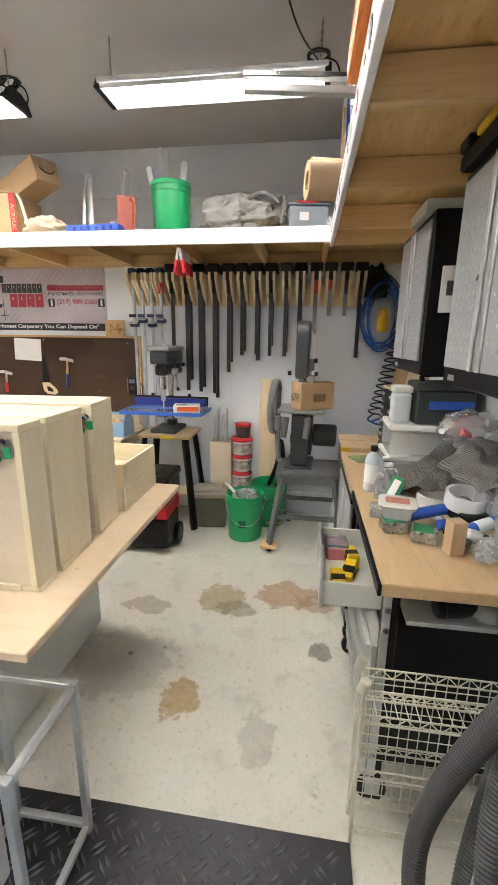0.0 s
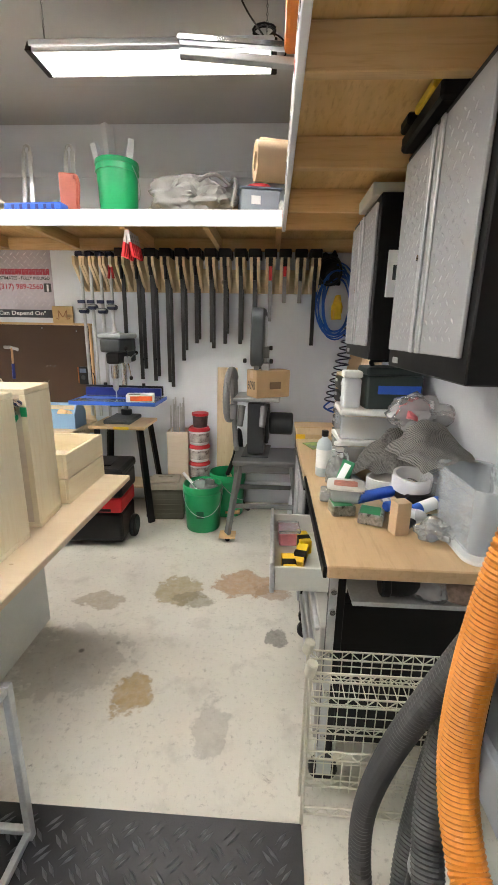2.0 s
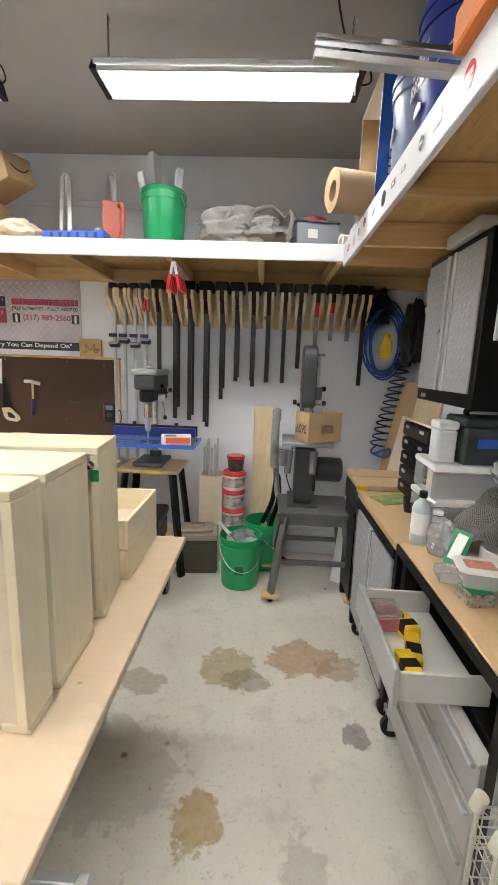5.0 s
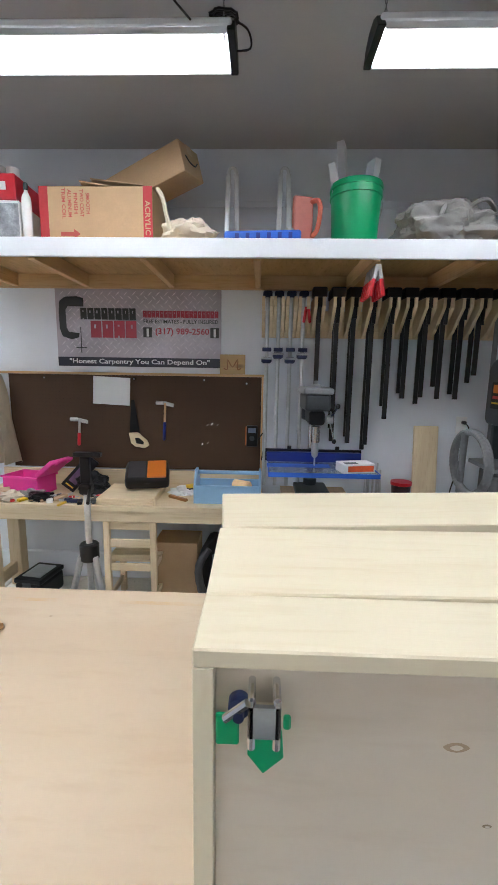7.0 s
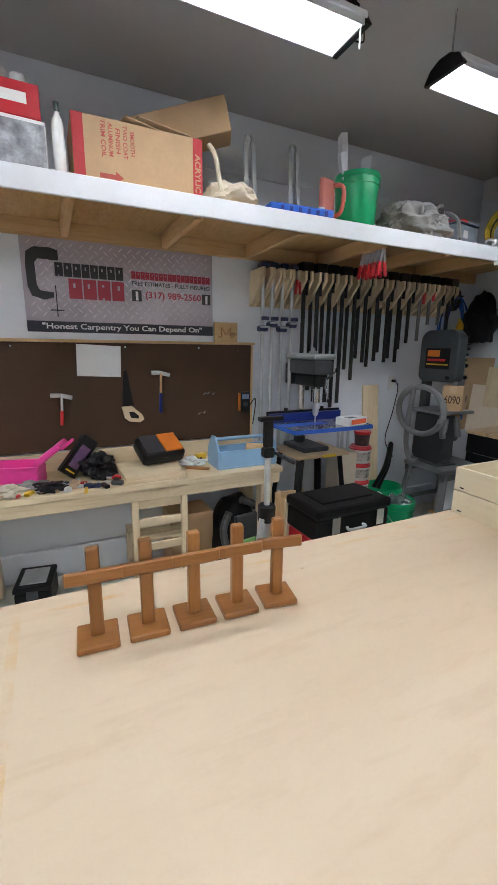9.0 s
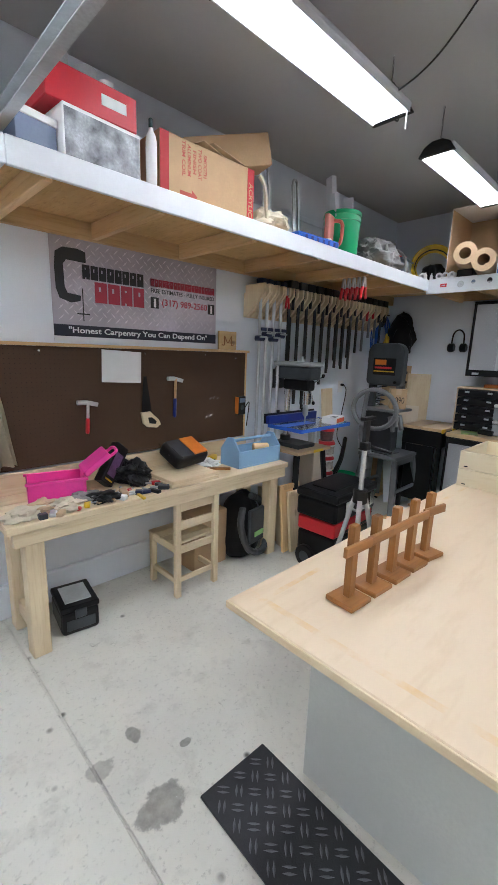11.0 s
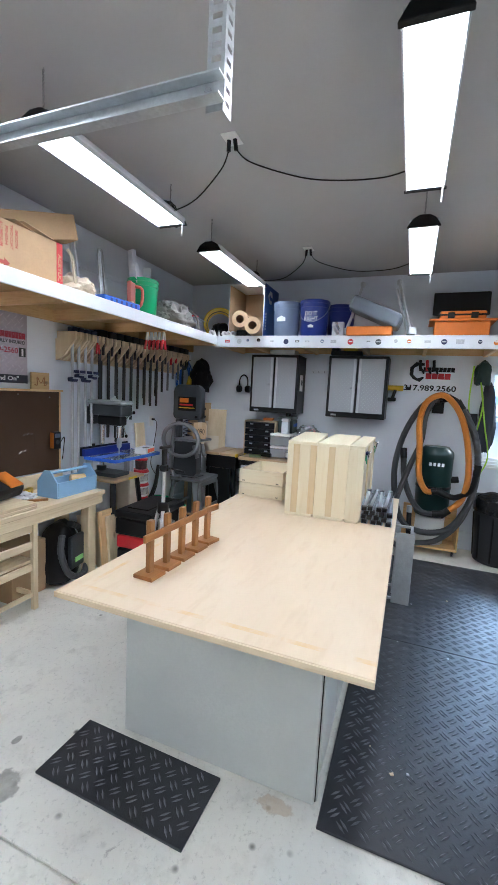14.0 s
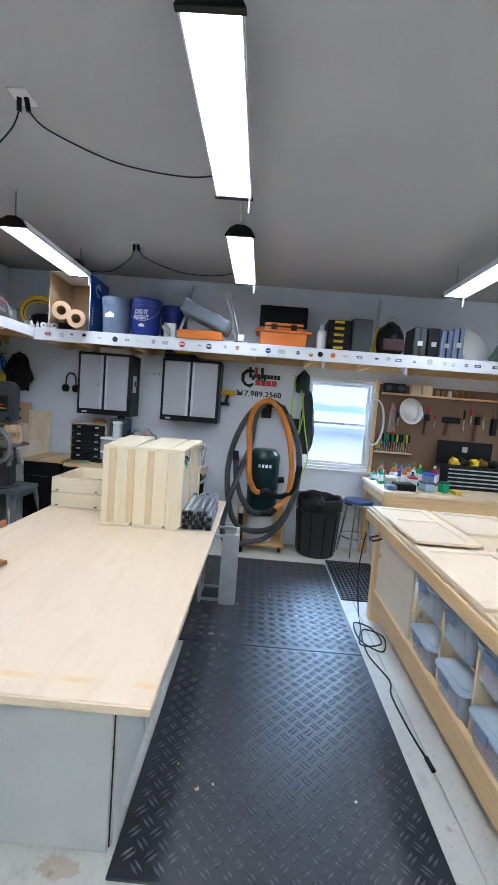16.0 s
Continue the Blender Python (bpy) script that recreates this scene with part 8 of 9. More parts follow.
    for x, z in ((0.095, 0.79), (0.1, 0.70), (-0.085, 0.70)):
        part("knob", moved(cyl(0.016, -0.012, 0.012, seg=12, bev=0.004), pose(x, -0.15, z, 0, 90, 0)), M_BLKP, s, smooth=True)
    part("tension_bar", bar((0.03, -0.14, 1.0), (0.09, -0.14, 1.0), 0.014, 0.014), M_STEELD, s)
    part("motor", moved(cyl(0.085, -0.09, 0.09, seg=22, bev=0.012), pose(0.18, 0.05, 0.22, 0, 90, 0)), M_IRON, s, smooth=True)
    part("belt_guard", bx(0.061, 0.088, -0.06, 0.12, 0.08, 0.36, 0.01, 2), M_DARKC, s)
    h = []
    for i in range(76):
        a = i / 75 * 2 * math.pi * 2.1 + 0.6
        h.append(Vector((-0.19 - 0.02 * i / 75, -0.03 + 0.23 * math.cos(a), 0.44 + 0.185 * math.sin(a))))
    h += spline([h[-1], (-0.19, 0.10, 0.2), (-0.17, 0.06, 0.02), (-0.15, -0.02, 0.02)], 8)[1:]
    part("dust_hose", tube(resample(h, 0.012), 0.021, 10, ribs=0.05), pbr("dusty_hose", (0.20, 0.205, 0.21), 0.5, var=0.1), s)
    part("hose_cuff", rod((-0.15, -0.235, 0.40), (-0.15, -0.235, 0.30), 0.03, 14, 0.024), pbr("cuff_grey", (0.2, 0.2, 0.21), 0.4), s, smooth=True)
    for x in (-0.1, 0.06):
        part("dust_port", rod((x, -0.15, 0.38), (x - 0.01, -0.2, 0.24), 0.026, 14, 0.022), M_STEELD, s, smooth=True)


band_saw()
t = carton(-0.66, 3.585, 1.0685, 0.27, 0.15, 0.19, 30, "small brown carton with marker writing on the saw table")
lettering("6090", 0.11, 0.06, M_BLKP, t, Matrix.Translation((-0.1365, 0, 0.085)) @ UPW)
part("printed_mark", bx(-0.03, 0.06, -0.0766, -0.0755, 0.06, 0.11, 0), M_PEGT, t)
tagged(part("hose_end", tube(spline([(-1.0, 4.05, 0.3), (-0.93, 4.0, 0.5), (-0.9, 3.98, 0.72), (-0.88, 4.02, 0.5), (-0.93, 4.06, 0.25), (-0.86, 4.0, 0.05), (-0.8, 3.95, 0.02)], 8), 0.02, 8), M_BLKP, smooth=True), "black hose standing behind the band saw", "hose")


# ---- on the island: cabinet boxes, drawers, slides, crosses ----
ZT = 0.8055


def cabinet_box(y, depth, turn, boards, label):
    """A poplar cabinet carcass with its back to -y, turned about its south-west corner."""
    t = thing("cabinet_box", label, "cabinet carcass", -2.25, y, ZT, turn, group="cabinet boxes on the island")
    w, h = 0.795, 0.51
    part("top", bx(0, w, 0, depth, h - 0.02, h, 0.002), OX, t)
    part("base", bx(0, w, 0.012, depth, 0.0005, 0.02, 0.002), OX, t)
    a = 0.0
    for share, m in boards:
        b = a + depth * share
        part("west_side", bx(0, 0.02, a + 0.0002, b - 0.0002, 0.0205, h - 0.0205, 0.0008), m, t)
        a = b
    part("east_side", bx(w - 0.02, w, 0.0002, depth, 0.0205, h - 0.0205, 0.001), OZ, t)
    part("back_panel", bx(0.0205, w - 0.0205, 0.014, 0.026, 0.021, h - 0.021, 0.001), M_BIRCH, t, "recessed birch panel")
    part("bottom_strip", bx(0.05, w - 0.06, 0.003, 0.0135, 0.005, 0.022, 0.001), OX, t)
    part("glue_strip", bx(0.355, 0.43, 0.006, 0.0135, 0.024, h - 0.021, 0.002), HZ, t)
    return t


first_box = cabinet_box(1.545, 0.098, 0, ((1.0, OZ),), "shallow poplar cabinet carcass standing on the island table")
cabinet_box(1.644, 0.208, 1.45, ((0.42, OZ), (0.2, HZ), (0.38, OZ)), "poplar cabinet carcass standing on the island table")
cabinet_box(1.854, 0.195, 5.8, ((0.22, HZ), (0.36, OZ), (0.22, HZ), (0.2, OZ)), "poplar cabinet carcass set slightly askew on the table")
for x, y in ((-1.525, 1.545), (-2.183, 1.545), (-1.50, 1.935)):
    t = thing("corner_clamp", "small steel corner clamp with green plastic guards", "clamp", x, y, ZT + 0.405)
    t.scale.x = -1 if x < -2 else 1
    part("clamp_body", join(bx(-0.016, -0.009, -0.02, 0.012, 0.018, 0.072, 0.003), bx(0.007, 0.014, -0.02, 0.012, 0.018, 0.072, 0.003), bx(-0.016, 0.014, -0.02, -0.013, 0.03, 0.066, 0.003)), M_CHROME, t)
    part("screw_head", moved(lathe([(0.007, -0.008), (0.010, -0.004), (0.010, 0.008), (0.005, 0.009), (0.005, 0.018)], 16), pose(0.022, -0.008, 0.058, 90, 0, 0)), M_DBLUE, t, smooth=True)
    part("thumb_bar", rod((0.014, -0.024, 0.072), (0.034, -0.02, 0.052), 0.004, 8), M_CHROME, t)
    part("guard", moved(slab([(-0.018, 0.016), (0.012, 0.016), (0.014, -0.008), (-0.001, -0.028), (-0.02, -0.01)], -0.003, 0.003, 0.001), Matrix.Translation((0, -0.008, 0.014)) @ UPX), M_GREEN, t)
    part("guard", bx(0.022, 0.044, -0.008, -0.002, 0.012, 0.044, 0.002), M_GREEN, t)
    part("guard", bx(-0.026, -0.019, -0.008, -0.002, 0.03, 0.044, 0.002), M_GREEN, t)
eye = lambda w, h: [(w * math.cos(k * math.pi / 8), h * math.sin(k * math.pi / 8) * abs(math.sin(k * math.pi / 8)) ** 0.5) for k in range(16)]
for x, z, w in ((-1.993, 1.209, 0.013), (-1.954, 1.119, 0.005)):
    kn = part("knot", moved(slab(eye(w, w * 0.42), 0, 0.0004), Matrix.Translation((x, 1.5588, z)) @ UPX), wood("knot_ring_%d" % int(w * 1000), (0.50, 0.37, 0.23), (0.36, 0.24, 0.13), "x", knots=False), first_box, "brown knot in the veneer")
    part("knot_heart", moved(slab(eye(w * 0.5, w * 0.22), 0, 0.0004), Matrix.Translation((x, 1.5583, z)) @ UPX), M_BIRCH, kn)
    kn.matrix_parent_inverse = Matrix.Translation(first_box.location).inverted()
tagged(part("paper_tag", moved(bx(-0.025, 0.025, -0.0008, 0, -0.012, 0.012, 0), pose(-1.62, 1.557, 1.215, 0, -6, 0)), M_PAPER), "small paper tag stuck to the carcass", "tag")
for k in range(2):
    t = thing("drawer_box", "plain poplar drawer box stacked on the island table", "drawer box", 0, 0, 0, group="drawer boxes on the island")
    x0, x1, y0, y1, z = -1.94, -1.46, 2.165, 2.53, ZT + k * 0.108
    part("front", bx(x0, x0 + 0.014, y0, y1, z + 0.0005, z + 0.105, 0.002), OY, t)
    part("back", bx(x1 - 0.014, x1, y0, y1, z + 0.0005, z + 0.105, 0.002), OY, t)
    part("side", bx(x0 + 0.0142, x1 - 0.0142, y0, y0 + 0.014, z + 0.0005, z + 0.105, 0.002), OX, t)
    part("side", bx(x0 + 0.0142, x1 - 0.0142, y1 - 0.014, y1, z + 0.0005, z + 0.105, 0.002), OX, t)
    part("bottom", bx(x0 + 0.0142, x1 - 0.0142, y0 + 0.0142, y1 - 0.0142, z + 0.012, z + 0.018, 0), M_BIRCH, t)
    for y in (y0 + 0.035, y1 - 0.05):
        part("groove", bx(x0 - 0.0008, x0 - 0.0002, y, y + 0.02, z + 0.012, z + 0.018, 0), M_BLACK, t)
M_SLIDE = pbr("zinc_slide", (0.40, 0.46, 0.52), 0.3, 0.35, var=0.05, scale=40)
M_SLIDEI = pbr("zinc_inner", (0.62, 0.67, 0.72), 0.22, 0.4, var=0.05, scale=40)
rs = random.Random(17)
for i in range(16):
    lay, k = divmod(i, 4)
    t = thing("drawer_slide", "zinc drawer slide in a bundle on the island", "drawer slide", -1.93 + rs.uniform(-0.015, 0.015), 1.375 + k * 0.046 + 0.02 * (lay % 2), ZT + lay * 0.03, rs.uniform(-2, 2), "bundle of drawer slides")
    L = 0.28
    part("outer_rail", join(bx(-L, L, -0.02, 0.02, 0.0005, 0.004, 0), bx(-L, L, -0.021, -0.018, 0.004, 0.026, 0), bx(-L, L, 0.018, 0.021, 0.004, 0.026, 0)), M_SLIDE, t)
    part("inner_rail", bx(-L + 0.005, L - 0.015, -0.013, 0.013, 0.0045, 0.022, 0.003), M_SLIDEI, t)
    part("end_clip", bx(L - 0.03, L + 0.012, -0.016, 0.016, 0.0225, 0.0288, 0.002), M_IRON if i % 2 else M_SLIDE, t)
    part("end_clip", bx(-L - 0.01, -L + 0.03, -0.0165, 0.0165, 0.0225, 0.0288, 0.002), M_BLKP, t)
    part("end_cap", bx(-L - 0.008, -L - 0.0005, -0.016, 0.016, 0.003, 0.022, 0.002), M_BLKP, t)
for i in range(5):
    t = thing("wooden_cross", "small stained oak cross on a square base", "cross", -3.497 + i * 0.1235, 2.292 - i * 0.006, ZT, (-4, -4, -3, -5, -10)[i], "row of wooden crosses")
    part("foot", bx(-0.05, 0.05, -0.05, 0.05, 0.0005, 0.018, 0.003), M_OAKX, t)
    part("post", bx(-0.016, 0.016, -0.012, 0.012, 0.0185, 0.252, 0.003), M_OAK, t)
    part("crossbar", bx(-0.066, 0.066, -0.026, -0.0125, 0.17, 0.203, 0.003), M_OAKX, t)


# ---- things on the north shelf ----
ZS = 2.2435
t = carton(-3.08, 3.66, ZS, 0.60, 0.30, 0.275, 0, "cardboard coil carton with red end bands", tape=False)
for x in (-0.275, 0.275):
    part("red_band", bx(x - 0.024, x + 0.024, -0.1515, -0.1503, 0.003, 0.273, 0), pbr("carton_red_%d" % (x > 0), (0.48, 0.04, 0.05), 0.7), t)
ink = pbr("carton_ink", (0.45, 0.09, 0.07), 0.7)
V = lambda x, z: Matrix.Translation((x, -0.1508, z)) @ UPX @ Matrix.Rotation(radians(-90), 4, "Z")
for i, s in enumerate(("SMOOTH", "TWO COAT", "FINISH", "ALUMINUM", "TRIM COIL")):
    lettering(s, 0.028 * len(s) * 0.6, 0.02, ink, t, V(-0.04 - i * 0.032, 0.19), bold=0.02)
lettering("ACRYLIC", 0.17, 0.028, M_CARD, t, Matrix.Translation((0.275, -0.1522, 0.12)) @ UPX @ Matrix.Rotation(radians(-90), 4, "Z"), bold=0.02)
part("arrow", moved(slab([(-0.19, 0.03), (-0.12, 0.03), (-0.12, 0.015), (-0.085, 0.04), (-0.12, 0.065), (-0.12, 0.05), (-0.19, 0.05)], 0, 0.0008), Matrix.Translation((0, -0.1503, 0)) @ UPX), ink, t)
t = carton(-2.73, 3.72, 2.60, 0.5, 0.2, 0.16, -22, "brown shipping carton lying on top of another", tape=True)
t.rotation_euler = (radians(4), radians(-14), radians(-22))
t.location = (-2.80, 3.72, 2.55)
part("curved_mark", moved(tube(spline([(-0.06, 0.09, 0), (-0.02, 0.065, 0), (0.03, 0.065, 0), (0.065, 0.09, 0)], 5), 0.004, 5), Matrix.Translation((0.2515, 0, 0)) @ Matrix(((0, 0, 1, 0), (1, 0, 0, 0), (0, 1, 0, 0), (0, 0, 0, 1)))), M_BLKP, t)
for a, b in ((-3.02, 0.0), (-2.96, 0.012)):
    tagged(part("cardboard_flap", moved(bx(-0.13, 0.13, -0.1, 0.1, 0, 0.004, 0.001), pose(a - 0.02, 3.6, 2.522 + b * 1.5, 4, 6 - b * 300, 10)), M_KRAFT), "loose cardboard flap on the carton", "cardboard")
t = carton(-3.66, 3.62, ZS, 0.34, 0.26, 0.2, 4, "white printed product carton on the shelf", M_PAPER, False)
part("print", bx(-0.165, 0.165, -0.1315, -0.1303, 0.006, 0.185, 0), pbr("grey_print", (0.46, 0.48, 0.52), 0.5, var=0.5, scale=14, col2=(0.12, 0.12, 0.14)), t)
t = carton(-3.69, 3.63, ZS + 0.201, 0.38, 0.27, 0.13, 2, "red retail carton stacked on a white one", pbr("red_carton", (0.55, 0.015, 0.03), 0.4, var=0.1), False)
part("label", bx(0.03, 0.14, -0.1365, -0.1353, 0.05, 0.09, 0), M_PAPER, t)
for x, r, h, m in ((-3.78, 0.05, 0.1, M_SILVER), (-3.66, 0.05, 0.08, M_SILVER), (-3.57, 0.035, 0.07, M_PAPER)):
    tagged(part("duct_fitting", lathe([(r, 0.0005), (r, h * 0.4), (r * 0.92, h * 0.45), (r * 0.92, h), (r * 0.85, h), (r * 0.85, 0.004)], 20, (x, 3.62, ZS + 0.3325)), m, smooth=True), "round sheet-metal fitting on the cartons", "fitting")
small_box("retail_box", "blue and white retail box at the shelf end", "box", -3.93, 3.6, ZS, 0.16, 0.2, 0.14, M_LBLUE, 12, 0.003, M_PAPER)
tagged(part("film_bag", moved(crumple((0.14, 0.2, 0.16), 111, 0.2, 3), pose(-3.97, 3.78, ZS)), M_FILM, smooth=True), "clear plastic bag at the shelf end", "bag")
bottle(-3.435, 3.49, ZS, 0.024, 0.28, M_TRIM, M_DGREEN, "white caulk tube standing on the shelf", "caulk_tube")
tagged(part("canvas_bag", moved(crumple((0.28, 0.24, 0.13), 115, 0.2, 3), pose(-2.6, 3.58, ZS)), M_CREAM, smooth=True), "cream canvas bag slumped on the shelf", "bag")
tagged(part("bag_strap", tube(spline([(-2.75, 3.5, 2.50), (-2.72, 3.485, 2.45), (-2.70, 3.49, 2.36), (-2.67, 3.5, 2.28), (-2.62, 3.52, 2.33)], 8), 0.012, 6), M_CREAM, smooth=True), "cream strap trailing over the carton", "strap")
t = thing("blue_tray", "blue plastic tool tray lying on the shelf", "tray", -2.2, 3.56, ZS, -4)
part("tray", bx(-0.2, 0.2, -0.09, 0.09, 0.0005, 0.055, 0.014, 2), M_TAPE, t)
for i in range(6):
    part("notch", bx(-0.14 + i * 0.055, -0.12 + i * 0.055, -0.0915, -0.0905, 0.012, 0.04, 0), M_BLUE, t)
tagged(part("metal_strip", moved(bx(-0.2, 0.2, -0.06, 0.06, 0, 0.012, 0.002), pose(-2.33, 3.68, ZS + 0.0005)), M_SILVER), "flat aluminium strip on the shelf", "strip")
for x in (-2.386, -2.085):
    t = thing("sawhorse_bracket", "steel U-shaped bracket standing on the shelf", "bracket", x, 3.76, ZS)
    for e in (-0.03, 0.03):
        part("leg", bar((e, 0, 0.001), (e * 0.75, 0.05, 0.46), 0.026, 0.012, 0.001), M_SILVER, t)
    part("bow", tube(spline([(-0.0225, 0.05, 0.45), (-0.018, 0.053, 0.485), (0, 0.054, 0.497), (0.018, 0.053, 0.485), (0.0225, 0.05, 0.45)], 5), 0.009, 8), M_SILVER, t, smooth=True)
t = thing("paint_pail_grid", "salmon red pump sprayer handle on the shelf", "tool", -1.995, 3.56, ZS, 15)
part("grip_frame", tube(spline([(0.05, 0, 0.05), (0.06, -0.06, 0.07), (0.07, -0.07, 0.16), (0.06, -0.06, 0.21), (0.04, 0, 0.22)], 5), 0.013, 8), pbr("salmon_paint", (0.55, 0.13, 0.09), 0.5), t, smooth=True)
part("blade", bx(-0.055, 0.055, -0.018, 0.018, 0.012, 0.245, 0.012, 2), pbr("salmon_plate", (0.52, 0.16, 0.12), 0.5), t)
part("jar", cyl(0.022, 0.0005, 0.07, (-0.08, -0.03), 14), M_TRIM, t)
b = bucket(-1.70, 3.66, ZS, M_GREEN, "green plastic bucket of offcuts on the shelf", r=0.138, h=0.335, mark=(M_DKG, 12), rz=150)
for dx, dy, h, tx, w in ((-0.03, 0.05, 0.58, -0.10, 0.075), (0.09, 0.0, 0.47, 0.03, 0.075), (-0.08, -0.03, 0.44, -0.12, 0.045)):
    tagged(part("trim_offcut", bar((-1.71 + dx * 0.6, 3.66 + dy, ZS + 0.03), (-1.71 + dx + tx * 0.4, 3.68 + dy, ZS + h), w, 0.04, 0.002), M_WHITE), "white trim offcut standing in the bucket", "offcut")
tagged(part("canvas_tarp", moved(crumple((0.56, 0.36, 0.24), 121, 0.22, 4), pose(-1.2, 3.64, ZS)), M_CANVAS, smooth=True), "grey canvas tarp bundled on the shelf", "tarp")
for i, (x, rz) in enumerate(((-1.3, 20), (-1.08, -25), (-1.0, 60))):
    tagged(part("tarp_strap", moved(tube(spline([(-0.09, -0.14, 0.03), (-0.03, -0.13, 0.17), (0.06, -0.05, 0.24), (0.12, 0.05, 0.2)], 6), 0.012, 6), pose(x, 3.64, ZS, 0, 0, rz)), M_CANVAS, smooth=True), "grey strap over the bundled tarp", "strap")
carton(-1.0, 3.95, ZS, 0.34, 0.2, 0.24, 0, "brown carton behind the tarp on the shelf", tape=False)
t = thing("parts_tote", "grey plastic tote with a red lid on the shelf", "tote", -0.76, 3.68, ZS, 10)
part("bin", slab([(-0.13, -0.1), (0.13, -0.1), (0.13, 0.1), (-0.13, 0.1)], 0.001, 0.16, 0.012), pbr("grey_clear", (0.28, 0.32, 0.38), 0.3, var=0.1), t)
part("rim", bx(-0.14, 0.14, -0.11, 0.11, 0.1605, 0.172, 0.003), M_LBLUE, t)
part("red_lid", lathe([(0.07, 0.1725), (0.08, 0.18), (0.08, 0.2), (0, 0.205)], 22), M_RED, t, smooth=True)
part("tag", bx(-0.06, 0.0, -0.1015, -0.1003, 0.07, 0.12, 0), M_PAPER, t)
tagged(part("foil_roll", moved(lathe([(0.02, -0.1), (0.035, -0.1), (0.035, 0.1), (0.02, 0.1), (0.02, -0.1)], 18), pose(-0.52, 3.53, ZS + 0.0355, 0, 90, 20)), M_PAPER, smooth=True), "small white roll at the shelf corner", "roll")
for i, (x, y) in enumerate(((-0.56, 3.49), (-0.50, 3.46))):
    bottle(x, y, ZS, 0.014, 0.08, M_TRIM, M_TRIM, "small white tube at the shelf corner")

# ---- things on the east shelf ----
ZE = 2.2465
t = thing("hose_coil", "yellow hose coil with black cords leaning on the wall", "hose", -0.3, 3.55, ZE)
for k in range(6):
    part("loop", moved(tube([Vector((0.012 * k, (0.19 - 0.007 * k) * math.cos(i * math.pi / 16), 0.205 + (0.19 - 0.007 * k) * math.sin(i * math.pi / 16))) for i in range(32)], 0.011, 6, True), pose(0, 0, 0, 0, 12, 25)), M_YELLOW if k != 3 else M_BLKP, t, smooth=True)
part("cord_bundle", moved(crumple((0.16, 0.26, 0.2), 131, 0.2, 3), pose(0.06, 0, 0.0)), M_BLKP, t, smooth=True)
t = thing("retail_carton", "open blue and white printed carton on the shelf", "box", -0.335, 3.1, ZE)
part("carton_shell", join(bx(-0.24, 0.24, -0.21, -0.204, 0, 0.57, 0), bx(-0.24, 0.24, 0.204, 0.21, 0, 0.57, 0), bx(-0.24, 0.24, -0.204, 0.204, 0.001, 0.007, 0), bx(-0.24, 0.24, -0.204, 0.204, 0.563, 0.57, 0), bx(0.234, 0.24, -0.204, 0.204, 0.007, 0.563, 0)), M_PAPER, t)
part("kraft_lining", join(bx(-0.235, 0.233, -0.2035, -0.2005, 0.008, 0.562, 0), bx(-0.235, 0.233, 0.2005, 0.2035, 0.008, 0.562, 0), bx(0.23, 0.233, -0.2, 0.2, 0.008, 0.562, 0)), M_CARD, t)
part("blue_side", bx(-0.24, 0.24, -0.2118, -0.2102, 0.0, 0.57, 0), pbr("print_blue", (0.01, 0.09, 0.42), 0.35, var=0.08), t)
part("white_emblem", moved(slab([(-0.13, 0.46), (-0.07, 0.52), (0.0, 0.52), (0.02, 0.46), (-0.03, 0.46), (-0.06, 0.48), (-0.09, 0.45), (-0.06, 0.42), (0.0, 0.42), (-0.01, 0.38), (-0.08, 0.38)], 0, 0.0009), Matrix.Translation((0, -0.2119, 0)) @ UPX), M_PAPER, t)
for i in range(6):
    part("name_stroke", bx(-0.19 , -0.16, -0.213, -0.212, 0.08 + i * 0.032, 0.102 + i * 0.032, 0), M_PAPER, t)
M_ROLL = pbr("brown_masking_paper", (0.42, 0.29, 0.17), 0.7, var=0.12, scale=8)
for x, y, z, L, rz, r in ((-0.555, 3.15, 0.161, 0.38, 90, 0.088), (-0.575, 2.985, 0.090, 0.36, 87, 0.088)):
    t = thing("paper_roll", "roll of brown masking paper on the shelf", "paper roll", x, y, ZE + z)
    t.rotation_euler = (0, radians(90), radians(rz - 75))
    part("roll", lathe([(r * 0.5, -L / 2), (r, -L / 2), (r, L / 2), (r * 0.5, L / 2), (r * 0.5, -L / 2)], 28), M_ROLL, t, smooth=True)
tagged(part("roll_rest", bx(-0.55, -0.3, 3.085, 3.22, ZE + 0.0005, ZE + 0.0725, 0.006), M_BLKP), "black case under the paper roll", "case")
for i in range(3):
    tagged(part("white_roll", moved(lathe([(0.015, -0.08), (0.03, -0.08), (0.03, 0.08), (0.015, 0.08), (0.015, -0.08)], 16), pose(-0.5, 3.25 + i * 0.065, ZE + 0.0305, 0, 90, 8 * i)), M_PAPER, smooth=True), "short white roll on the shelf", "roll")
b = bucket(-0.43, 2.665, ZE, M_LBLUE, "blue-grey plastic bucket on the shelf", rz=-90, bail=False)
part("house_mark", moved(slab([(-0.05, 0), (0.05, 0), (0.05, 0.035), (0, 0.06), (-0.05, 0.035)], -0.001, 0.001), Matrix.Rotation(radians(-10), 4, "Z") @ Matrix.Translation((0, -0.142, 0.16)) @ UPX), M_WHITE, b)
b = bucket(-0.43, 2.36, ZE, M_BLUE, "deep blue plastic bucket with white lettering", rz=-90, r=0.158, h=0.38)
for s, z in (("DO IT", 0.235), ("RIGHT", 0.18)):
    lettering(s, 0.13 if s == "DO IT" else 0.145, 0.045, M_PAPER, b, Matrix.Translation((0, -0.153, z)) @ UPX, bold=0.02)
